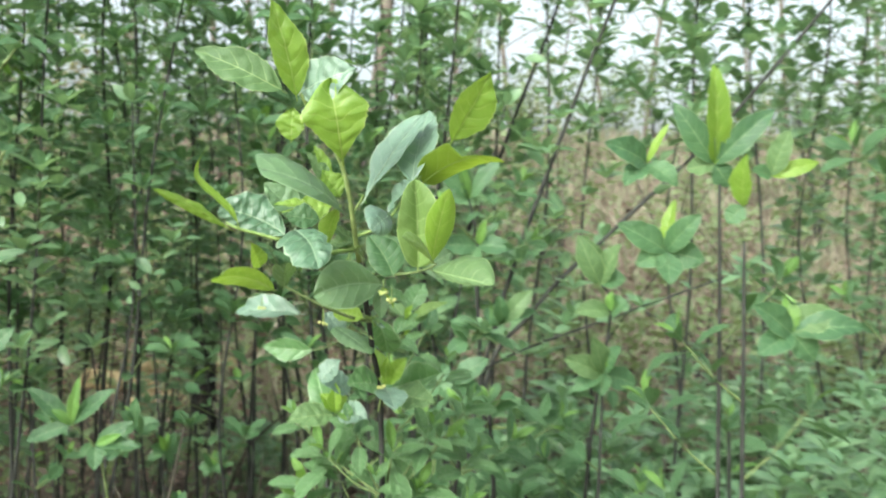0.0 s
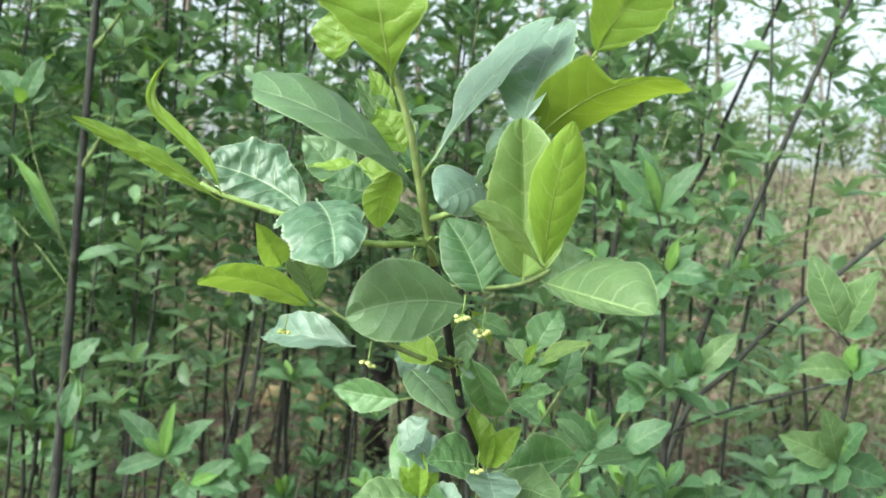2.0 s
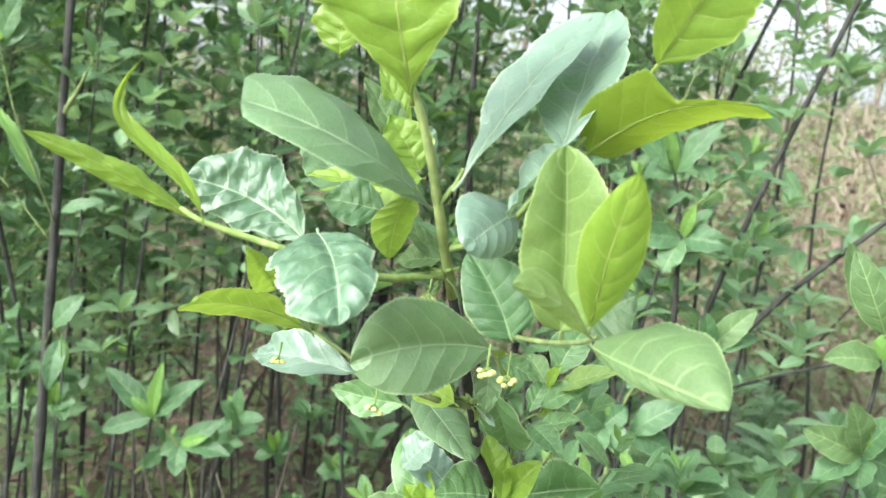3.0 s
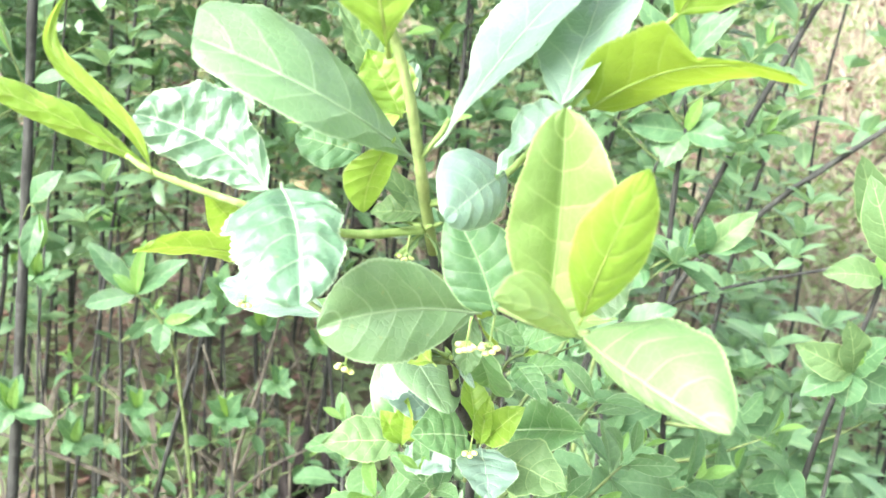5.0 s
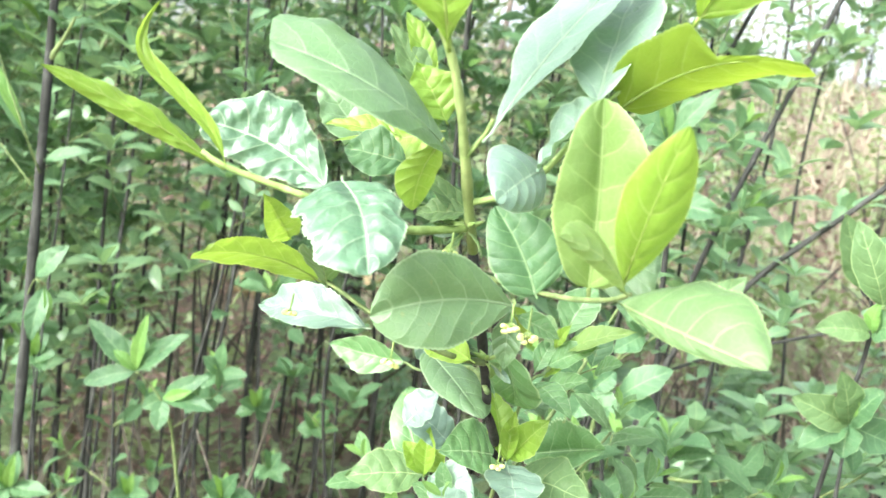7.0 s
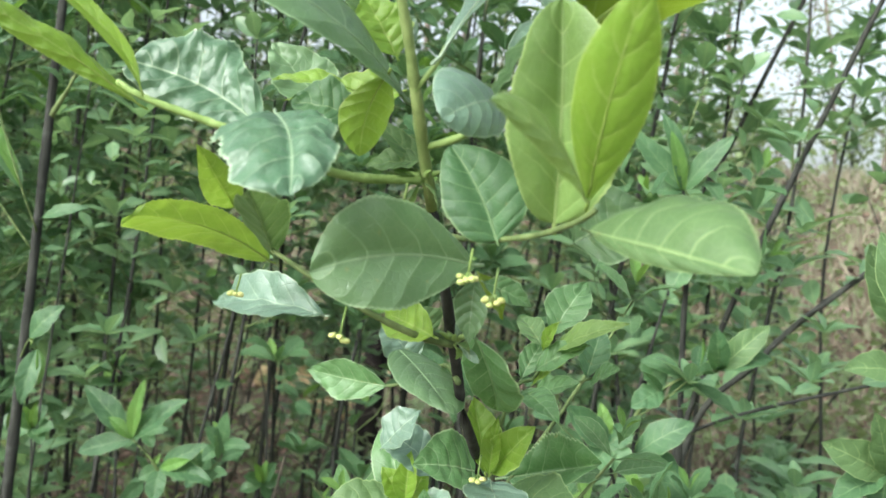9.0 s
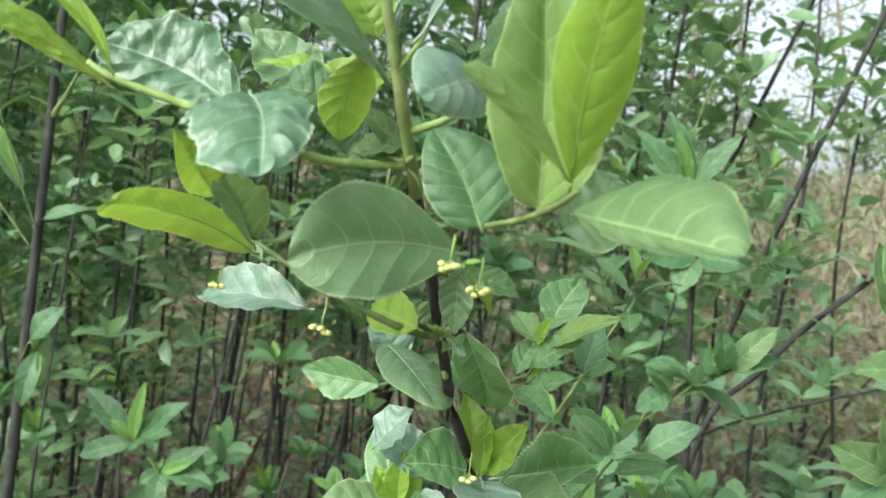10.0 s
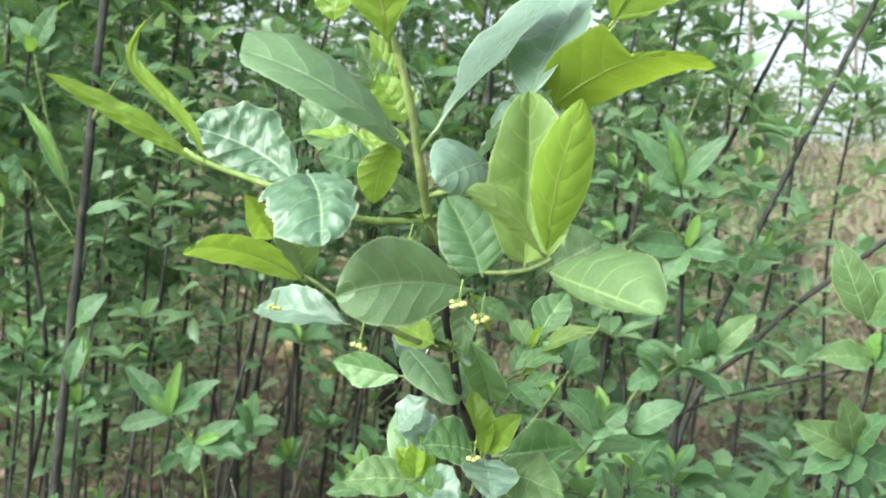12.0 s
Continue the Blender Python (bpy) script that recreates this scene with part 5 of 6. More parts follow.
leaf(low_shoot_5, (-0.612, 2.000, 0.736), (-0.611, 2.008, 0.780), (-1.00, -0.04, 0.04), 0.016, MIDYOUNG, bend=0.03, fold=0.18, blunt=0.69, ns=16, nw=4)
leaf(low_shoot_5, (-0.612, 2.000, 0.736), (-0.620, 1.967, 0.788), (-0.41, -0.74, -0.53), 0.016, MIDYOUNG, bend=0.08, fold=0.24, blunt=0.79, ns=16, nw=4)
low_shoot_6 = near_sapling([(-0.923, 2.250, 0), (-0.912, 2.230, 0.45), (-0.887, 2.200, 0.902)], .0026, .0014, 126, [(.7, (.6, -.1, .5), .08, .04, 3), (.5, (-.6, .1, .5), .09, .04, 3)], first=2, tip=False, bark=BARK, label="low spindle shoot over the leaf litter")
leaf(low_shoot_6, (-0.887, 2.200, 0.902), (-0.822, 2.172, 0.920), (-0.06, 0.43, 0.90), 0.024, MIDLEAF, bend=0.09, fold=0.12, blunt=0.75, ns=16, nw=4)
leaf(low_shoot_6, (-0.887, 2.200, 0.902), (-0.871, 2.186, 0.955), (-0.93, -0.31, 0.19), 0.030, MIDLEAF, bend=0.12, fold=0.33, blunt=0.82, ns=16, nw=4)
leaf(low_shoot_6, (-0.887, 2.200, 0.902), (-0.941, 2.209, 0.925), (-0.37, -0.74, -0.57), 0.026, MIDLEAF, bend=0.12, fold=0.15, blunt=0.83, ns=16, nw=4)
leaf(low_shoot_6, (-0.887, 2.200, 0.902), (-0.930, 2.206, 0.867), (0.56, -0.35, -0.75), 0.027, MIDLEAF, bend=0.08, fold=0.34, blunt=0.78, ns=16, nw=4)
leaf(low_shoot_6, (-0.887, 2.200, 0.902), (-0.854, 2.179, 0.880), (0.67, 0.64, 0.38), 0.026, MIDLEAF, bend=0.05, fold=0.22, blunt=0.74, ns=16, nw=4)
leaf(low_shoot_6, (-0.887, 2.200, 0.902), (-0.883, 2.204, 0.949), (-1.00, 0.00, 0.08), 0.016, MIDYOUNG, bend=0.04, fold=0.23, blunt=0.82, ns=16, nw=4)
leaf(low_shoot_6, (-0.887, 2.200, 0.902), (-0.893, 2.171, 0.948), (-0.64, -0.61, -0.47), 0.016, MIDYOUNG, bend=0.04, fold=0.18, blunt=0.82, ns=16, nw=4)
low_shoot_7 = near_sapling([(-0.977, 2.050, 0), (-0.981, 2.030, 0.47), (-0.989, 2.000, 0.931)], .0026, .0014, 127, [(.7, (.6, -.1, .5), .08, .04, 3), (.5, (-.6, .1, .5), .09, .04, 3)], first=2, tip=False, bark=BARK, label="low spindle shoot over the leaf litter")
leaf(low_shoot_7, (-0.989, 2.000, 0.931), (-0.946, 2.000, 0.937), (-0.11, 0.65, 0.75), 0.031, MIDLEAF, bend=0.09, fold=0.24, blunt=0.68, ns=16, nw=4)
leaf(low_shoot_7, (-0.989, 2.000, 0.931), (-0.968, 2.009, 0.972), (-0.88, 0.28, 0.39), 0.031, MIDLEAF, bend=0.09, fold=0.20, blunt=0.76, ns=16, nw=4)
leaf(low_shoot_7, (-0.989, 2.000, 0.931), (-0.999, 1.966, 0.964), (-0.14, -0.67, -0.73), 0.027, MIDLEAF, bend=0.03, fold=0.22, blunt=0.79, ns=16, nw=4)
leaf(low_shoot_7, (-0.989, 2.000, 0.931), (-1.032, 1.994, 0.911), (0.41, -0.62, -0.67), 0.024, MIDLEAF, bend=0.03, fold=0.21, blunt=0.77, ns=16, nw=4)
leaf(low_shoot_7, (-0.989, 2.000, 0.931), (-0.956, 1.984, 0.909), (0.56, 0.79, 0.25), 0.029, MIDLEAF, bend=0.07, fold=0.24, blunt=0.84, ns=16, nw=4)
leaf(low_shoot_7, (-0.989, 2.000, 0.931), (-0.963, 1.968, 0.985), (-0.88, -0.44, 0.17), 0.016, MIDYOUNG, bend=0.06, fold=0.22, blunt=0.79, ns=16, nw=4)
leaf(low_shoot_7, (-0.989, 2.000, 0.931), (-0.994, 1.979, 0.972), (-0.18, -0.86, -0.47), 0.016, MIDYOUNG, bend=0.08, fold=0.21, blunt=0.69, ns=16, nw=4)
low_shoot_8 = near_sapling([(-0.485, 2.350, 0), (-0.503, 2.330, 0.39), (-0.545, 2.300, 0.784)], .0026, .0014, 128, [(.7, (.6, -.1, .5), .08, .04, 3), (.5, (-.6, .1, .5), .09, .04, 3)], first=2, tip=False, bark=BARK, label="low spindle shoot over the leaf litter")
leaf(low_shoot_8, (-0.545, 2.300, 0.784), (-0.489, 2.270, 0.798), (0.16, 0.65, 0.74), 0.025, MIDLEAF, bend=0.04, fold=0.10, blunt=0.75, ns=16, nw=4)
leaf(low_shoot_8, (-0.545, 2.300, 0.784), (-0.508, 2.271, 0.838), (-0.65, 0.40, 0.65), 0.026, MIDLEAF, bend=0.04, fold=0.32, blunt=0.77, ns=16, nw=4)
leaf(low_shoot_8, (-0.545, 2.300, 0.784), (-0.568, 2.279, 0.820), (-0.36, -0.69, -0.63), 0.028, MIDLEAF, bend=0.04, fold=0.30, blunt=0.84, ns=16, nw=4)
leaf(low_shoot_8, (-0.545, 2.300, 0.784), (-0.580, 2.285, 0.782), (0.26, -0.50, -0.83), 0.031, MIDLEAF, bend=0.12, fold=0.14, blunt=0.77, ns=16, nw=4)
leaf(low_shoot_8, (-0.545, 2.300, 0.784), (-0.572, 2.302, 0.760), (0.55, -0.51, -0.66), 0.024, MIDLEAF, bend=0.04, fold=0.20, blunt=0.68, ns=16, nw=4)
leaf(low_shoot_8, (-0.545, 2.300, 0.784), (-0.516, 2.265, 0.776), (0.74, 0.51, 0.45), 0.031, MIDLEAF, bend=0.10, fold=0.29, blunt=0.85, ns=16, nw=4)
leaf(low_shoot_8, (-0.545, 2.300, 0.784), (-0.538, 2.286, 0.829), (-0.97, 0.17, 0.20), 0.016, MIDYOUNG, bend=0.08, fold=0.17, blunt=0.82, ns=16, nw=4)
leaf(low_shoot_8, (-0.545, 2.300, 0.784), (-0.562, 2.297, 0.817), (-0.66, -0.63, -0.41), 0.016, MIDYOUNG, bend=0.05, fold=0.12, blunt=0.84, ns=16, nw=4)
low_shoot_9 = near_sapling([(-0.913, 2.250, 0), (-0.906, 2.230, 0.31), (-0.889, 2.200, 0.616)], .0026, .0014, 129, [(.7, (.6, -.1, .5), .08, .04, 3), (.5, (-.6, .1, .5), .09, .04, 3)], first=2, tip=False, bark=BARK, label="low spindle shoot over the leaf litter")
leaf(low_shoot_9, (-0.889, 2.200, 0.616), (-0.829, 2.170, 0.636), (-0.10, 0.41, 0.91), 0.029, MIDLEAF, bend=0.07, fold=0.31, blunt=0.81, ns=16, nw=4)
leaf(low_shoot_9, (-0.889, 2.200, 0.616), (-0.857, 2.191, 0.664), (-0.73, 0.39, 0.56), 0.029, MIDLEAF, bend=0.09, fold=0.23, blunt=0.72, ns=16, nw=4)
leaf(low_shoot_9, (-0.889, 2.200, 0.616), (-0.918, 2.200, 0.661), (-0.41, -0.87, -0.27), 0.030, MIDLEAF, bend=0.09, fold=0.32, blunt=0.83, ns=16, nw=4)
leaf(low_shoot_9, (-0.889, 2.200, 0.616), (-0.917, 2.167, 0.620), (0.34, -0.38, -0.86), 0.032, MIDLEAF, bend=0.08, fold=0.26, blunt=0.70, ns=16, nw=4)
leaf(low_shoot_9, (-0.889, 2.200, 0.616), (-0.885, 2.171, 0.599), (0.96, 0.24, -0.16), 0.025, MIDLEAF, bend=0.09, fold=0.33, blunt=0.75, ns=16, nw=4)
leaf(low_shoot_9, (-0.889, 2.200, 0.616), (-0.860, 2.168, 0.609), (0.73, 0.60, 0.33), 0.031, MIDLEAF, bend=0.04, fold=0.18, blunt=0.80, ns=16, nw=4)
leaf(low_shoot_9, (-0.889, 2.200, 0.616), (-0.871, 2.175, 0.675), (-0.93, -0.33, 0.14), 0.016, MIDYOUNG, bend=0.11, fold=0.16, blunt=0.76, ns=16, nw=4)
leaf(low_shoot_9, (-0.889, 2.200, 0.616), (-0.897, 2.176, 0.663), (-0.40, -0.79, -0.46), 0.016, MIDYOUNG, bend=0.08, fold=0.12, blunt=0.84, ns=16, nw=4)
low_shoot_10 = near_sapling([(-0.608, 2.350, 0), (-0.615, 2.330, 0.34), (-0.632, 2.300, 0.681)], .0026, .0014, 130, [(.7, (.6, -.1, .5), .08, .04, 3), (.5, (-.6, .1, .5), .09, .04, 3)], first=2, tip=False, bark=BARK, label="low spindle shoot over the leaf litter")
leaf(low_shoot_10, (-0.632, 2.300, 0.681), (-0.586, 2.286, 0.695), (-0.02, 0.67, 0.74), 0.028, MIDLEAF, bend=0.04, fold=0.14, blunt=0.83, ns=16, nw=4)
leaf(low_shoot_10, (-0.632, 2.300, 0.681), (-0.612, 2.299, 0.722), (-0.85, 0.32, 0.41), 0.030, MIDLEAF, bend=0.04, fold=0.17, blunt=0.80, ns=16, nw=4)
leaf(low_shoot_10, (-0.632, 2.300, 0.681), (-0.645, 2.291, 0.726), (-0.42, -0.86, -0.29), 0.025, MIDLEAF, bend=0.06, fold=0.12, blunt=0.69, ns=16, nw=4)
leaf(low_shoot_10, (-0.632, 2.300, 0.681), (-0.684, 2.298, 0.662), (0.32, -0.45, -0.83), 0.027, MIDLEAF, bend=0.07, fold=0.33, blunt=0.80, ns=16, nw=4)
leaf(low_shoot_10, (-0.632, 2.300, 0.681), (-0.643, 2.270, 0.667), (0.93, -0.20, -0.31), 0.027, MIDLEAF, bend=0.08, fold=0.24, blunt=0.73, ns=16, nw=4)
leaf(low_shoot_10, (-0.632, 2.300, 0.681), (-0.591, 2.267, 0.670), (0.61, 0.56, 0.55), 0.026, MIDLEAF, bend=0.11, fold=0.17, blunt=0.82, ns=16, nw=4)
leaf(low_shoot_10, (-0.632, 2.300, 0.681), (-0.630, 2.306, 0.724), (-1.00, -0.02, 0.04), 0.016, MIDYOUNG, bend=0.04, fold=0.33, blunt=0.84, ns=16, nw=4)
leaf(low_shoot_10, (-0.632, 2.300, 0.681), (-0.653, 2.303, 0.715), (-0.43, -0.88, -0.20), 0.016, MIDYOUNG, bend=0.08, fold=0.25, blunt=0.72, ns=16, nw=4)
near_sapling([(-1.25, 2.1, 0), (-1.2, 2.1, .5), (-1.18, 2.1, 1.0)], .004, .003, 64, [(.6, (.6, -.2, .5), .14, .045, 3), (.75, (-.6, 0, .6), .12, .045, 3)], first=.3, size=.05)
near_sapling([(-.05, 1.45, 0), (-.02, 1.44, .5), (.02, 1.42, .95), (.03, 1.40, 1.05)], .005, .003, 68,
             [(.8, (.5, -.3, .4), .10, .055, 3), (.7, (-.6, -.1, .4), .10, .055, 3), (.6, (.6, -.2, .4), .14, .055, 3), (.85, (-.3, .5, .4), .10, .055, 3)], first=.4, size=.06)
near_sapling([(.34, 1.5, 0), (.33, 1.48, .5), (.31, 1.46, .98)], .005, .003, 69,
             [(.8, (.5, -.3, .4), .10, .055, 3), (.7, (-.6, -.1, .4), .10, .055, 3), (.6, (.6, -.2, .4), .14, .055, 3)], first=.4, size=.06)
edge_sapling = near_sapling([(.36, 1.22, 0), (.36, 1.21, .6), (.35, 1.2, 1.2), (.344, 1.2, 1.445)], .005, .0018, 70,
                            [(.72, (.5, 0, .5), .10, .05, 3), (.62, (-.5, .1, .5), .12, .05, 3), (.5, (.5, .2, .5), .12, .055, 3)], first=2, tip=False, label="upright spindle sapling with a bright yellow-green top leaf")
leaf(edge_sapling, (0.337, 1.200, 1.470), (0.324, 1.171, 1.590), (-0.96, -0.22, -0.16), 0.034, YOUNG, bend=0.07, fold=0.32, blunt=0.69, ns=16, nw=4)
leaf(edge_sapling, (0.337, 1.200, 1.470), (0.281, 1.195, 1.546), (-0.80, 0.12, -0.59), 0.034, MIDLEAF, bend=0.10, fold=0.26, blunt=0.80, ns=16, nw=4)
leaf(edge_sapling, (0.337, 1.200, 1.470), (0.403, 1.178, 1.538), (-0.64, 0.28, 0.72), 0.034, MIDLEAF, bend=0.09, fold=0.27, blunt=0.80, ns=16, nw=4)
leaf(edge_sapling, (0.337, 1.200, 1.470), (0.304, 1.209, 1.463), (0.05, -0.52, -0.85), 0.030, FRESH, bend=0.03, fold=0.23, blunt=0.75, ns=16, nw=4)
leaf(edge_sapling, (0.337, 1.200, 1.470), (0.358, 1.206, 1.443), (0.81, -0.02, 0.59), 0.030, MIDLEAF, bend=0.07, fold=0.24, blunt=0.72, ns=16, nw=4)
leaf(edge_sapling, (0.253, 1.200, 1.469), (0.193, 1.171, 1.492), (-0.22, -0.30, -0.93), 0.036, MIDLEAF, bend=0.12, fold=0.30, blunt=0.73, ns=16, nw=4)
leaf(edge_sapling, (0.253, 1.200, 1.469), (0.279, 1.193, 1.521), (-0.53, 0.77, 0.36), 0.013, YOUNG, bend=0.05, fold=0.11, blunt=0.71, ns=16, nw=4)
leaf(edge_sapling, (0.253, 1.200, 1.469), (0.220, 1.174, 1.439), (0.75, -0.56, -0.35), 0.030, MIDLEAF, bend=0.10, fold=0.18, blunt=0.74, ns=16, nw=4)
leaf(edge_sapling, (0.253, 1.200, 1.469), (0.287, 1.180, 1.441), (0.71, 0.33, 0.62), 0.030, MIDLEAF, bend=0.12, fold=0.21, blunt=0.71, ns=16, nw=4)
leaf(edge_sapling, (0.280, 1.200, 1.360), (0.215, 1.190, 1.394), (-0.40, -0.31, -0.86), 0.036, MIDLEAF, bend=0.06, fold=0.27, blunt=0.75, ns=16, nw=4)
leaf(edge_sapling, (0.280, 1.200, 1.360), (0.290, 1.201, 1.426), (-0.70, 0.70, 0.10), 0.020, YOUNG, bend=0.09, fold=0.24, blunt=0.71, ns=16, nw=4)
leaf(edge_sapling, (0.280, 1.200, 1.360), (0.314, 1.165, 1.407), (-0.56, 0.42, 0.71), 0.032, MIDLEAF, bend=0.11, fold=0.25, blunt=0.75, ns=16, nw=4)
leaf(edge_sapling, (0.280, 1.200, 1.360), (0.325, 1.186, 1.349), (0.26, 0.11, 0.96), 0.036, MIDLEAF, bend=0.08, fold=0.13, blunt=0.77, ns=16, nw=4)
leaf(edge_sapling, (0.280, 1.200, 1.360), (0.239, 1.186, 1.342), (0.47, -0.36, -0.81), 0.034, MIDLEAF, bend=0.09, fold=0.28, blunt=0.77, ns=16, nw=4)
leaf(edge_sapling, (0.280, 1.200, 1.360), (0.278, 1.170, 1.320), (1.00, 0.03, -0.09), 0.034, MIDLEAF, bend=0.05, fold=0.10, blunt=0.73, ns=16, nw=4)
low_edge_sapling = near_sapling([(.36, 1.15, 0), (.37, 1.15, .7), (.365, 1.15, 1.18), (.361, 1.15, 1.375)], .005, .0018, 71,
                                [(.7, (-.5, .1, .5), .10, .05, 3), (.6, (.5, .1, .5), .12, .05, 3), (.5, (-.5, .1, .5), .12, .05, 3)], first=2, tip=False, label="spindle sapling with a few yellow-green upright leaves")
leaf(low_edge_sapling, (0.359, 1.150, 1.417), (0.352, 1.119, 1.478), (-0.61, 0.73, 0.31), 0.030, YOUNG, bend=0.07, fold=0.30, blunt=0.83, ns=16, nw=4)
leaf(low_edge_sapling, (0.359, 1.150, 1.417), (0.340, 1.153, 1.397), (0.65, -0.40, -0.65), 0.026, MIDLEAF, bend=0.04, fold=0.10, blunt=0.70, ns=16, nw=4)
leaf(low_edge_sapling, (0.391, 1.150, 1.454), (0.445, 1.141, 1.471), (-0.27, 0.20, 0.94), 0.020, YOUNG, bend=0.11, fold=0.13, blunt=0.75, ns=16, nw=4)
leaf(low_edge_sapling, (0.391, 1.150, 1.454), (0.407, 1.135, 1.509), (-0.83, 0.43, 0.35), 0.028, FRESH, bend=0.05, fold=0.21, blunt=0.75, ns=16, nw=4)
leaf(low_edge_sapling, (0.391, 1.150, 1.454), (0.364, 1.140, 1.461), (-0.09, -0.40, -0.91), 0.020, MIDLEAF, bend=0.05, fold=0.29, blunt=0.75, ns=16, nw=4)
leaf(low_edge_sapling, (0.421, 1.150, 1.266), (0.369, 1.130, 1.301), (-0.46, -0.29, -0.84), 0.036, MIDLEAF, bend=0.05, fold=0.32, blunt=0.69, ns=16, nw=4)
leaf(low_edge_sapling, (0.421, 1.150, 1.266), (0.467, 1.149, 1.297), (-0.50, 0.42, 0.75), 0.040, FRESH, bend=0.08, fold=0.30, blunt=0.75, ns=16, nw=4)
leaf(low_edge_sapling, (0.421, 1.150, 1.266), (0.504, 1.138, 1.275), (-0.02, 0.54, 0.84), 0.038, MIDLEAF, bend=0.11, fold=0.34, blunt=0.80, ns=16, nw=4)
leaf(low_edge_sapling, (0.421, 1.150, 1.266), (0.414, 1.153, 1.313), (-0.99, 0.04, -0.15), 0.024, MIDYOUNG, bend=0.09, fold=0.20, blunt=0.71, ns=16, nw=4)
leaf(low_edge_sapling, (0.421, 1.150, 1.266), (0.449, 1.149, 1.232), (0.75, 0.23, 0.62), 0.038, MIDLEAF, bend=0.10, fold=0.32, blunt=0.77, ns=16, nw=4)
leaf(low_edge_sapling, (0.421, 1.150, 1.266), (0.373, 1.126, 1.241), (0.58, -0.50, -0.64), 0.036, MIDLEAF, bend=0.07, fold=0.18, blunt=0.76, ns=16, nw=4)
leaf(low_edge_sapling, (0.222, 1.350, 1.306), (0.188, 1.344, 1.377), (-0.90, 0.07, -0.43), 0.034, FRESH, bend=0.10, fold=0.23, blunt=0.84, ns=16, nw=4)
leaf(low_edge_sapling, (0.222, 1.350, 1.306), (0.246, 1.327, 1.366), (-0.53, 0.71, 0.46), 0.034, FRESH, bend=0.05, fold=0.30, blunt=0.82, ns=16, nw=4)
near_sapling([(.75, 1.5, 0), (.76, 1.5, .7), (.74, 1.5, 1.3), (.72, 1.5, 1.6)], .006, .003, 72,
             [(.9, (.5, 0, .3), .10, .055, 3), (.82, (-.6, 0, .5), .12, .055, 3), (.7, (.5, 0, .5), .14, .05, 3), (.6, (-.5, .1, .5), .14, .05, 3)], first=.4, size=.058)

bare_branch([(.02, 2.26, 0), (.06, 2.25, .75), (.132, 2.22, 1.177), (.30, 2.2, 1.68), (.42, 2.25, 2.0), (.52, 2.3, 2.4)], 0.0067, 0.0037)
bare_branch([(.05, 2.18, 0), (.09, 2.15, .95), (.199, 2.1, 1.193), (.381, 2.1, 1.383), (.60, 2.1, 1.60), (.9, 2.15, 1.95)], 0.0060, 0.0037)
bare_branch([(.02, 1.96, .0), (-.02, 1.93, .9), (.077, 1.9, 1.087), (.36, 1.9, 1.211), (.62, 1.95, 1.30)], 0.0030, 0.0019)
bare_branch([(.0, 2.6, 0), (.04, 2.55, 1.2), (.16, 2.5, 1.6), (.30, 2.5, 2.0), (.4, 2.5, 2.5)], 0.0060, 0.0037)
# more leafy saplings that fill the foot of the view
near_sapling([(.12, 1.62, 0), (.11, 1.6, .5), (.09, 1.56, .95), (.08, 1.55, 1.08)], .005, .003, 81,
             [(.92, (.75, -.1, .15), .07, .06, 2), (.85, (-.5, -.2, .5), .07, .055, 3), (.75, (.6, -.2, .4), .12, .055, 3), (.62, (-.6, -.2, .4), .12, .055, 3)], first=.4, size=.06)
near_sapling([(-.30, 1.75, 0), (-.30, 1.74, .4), (-.32, 1.72, .82)], .004, .003, 83, [(.8, (.5, -.2, .5), .10, .05, 3), (.65, (-.6, -.1, .4), .12, .05, 3), (.5, (.5, -.2, .4), .12, .05, 3)], first=.35, size=.055)
near_sapling([(.12, 1.30, 0), (.12, 1.29, .45), (.10, 1.28, .9)], .004, .003, 84, [(.8, (.5, -.2, .5), .08, .05, 3), (.65, (-.6, -.1, .4), .10, .05, 3), (.5, (.5, -.2, .4), .12, .05, 3)], first=.35, size=.055)
near_sapling([(.50, 1.62, 0), (.50, 1.6, .5), (.48, 1.58, 1.05)], .004, .003, 85, [(.8, (.5, -.2, .5), .10, .05, 3), (.65, (-.6, -.1, .4), .12, .05, 3), (.5, (.5, -.2, .4), .12, .05, 3)], first=.35, size=.058)
near_sapling([(-.9, 2.2, 0), (-.92, 2.2, .5), (-.95, 2.2, 1.0)], .004, .003, 86, [(.8, (.5, -.2, .5), .12, .05, 3), (.65, (-.6, -.1, .4), .12, .05, 3), (.5, (.5, -.2, .4), .12, .05, 3)], first=.35, size=.055)
near_sapling([(-.15, 2.3, 0), (-.16, 2.3, .5), (-.18, 2.3, 1.1)], .004, .003, 87, [(.8, (.5, -.2, .5), .12, .05, 3), (.65, (-.6, -.1, .4), .12, .05, 3), (.5, (.5, -.2, .4), .12, .05, 3)], first=.35, size=.058)

# ---- the spindle shrub in the foreground ----
spindle = thing("spindle_shrub", (-.055, 1.22, rise(-.055, 1.22) - .02), "young spindle shrub with broad fresh green leaves and flower buds", "shrub")
STEM = curve_points([(-.055, 1.22, -.02), (-.062, 1.19, .6), (-.068, 1.115, 1.13), (-.074, 1.02, 1.26), (-.085, .946, 1.366), (-.088, .922, 1.40), (-.092, .905, 1.43), (-.100, .893, 1.455), (-.118, .875, 1.485), (-.13, .862, 1.507)], 6)
part("stem", stem_mesh(STEM[:24], .0040, .0025, BARK, 10, .10, 5), spindle, label="dark brown woody stem")
part("stem", stem_mesh(STEM[23:], .0027, .0015, STEMGREEN, 10, .10, 4), spindle, label="pale green young stem")


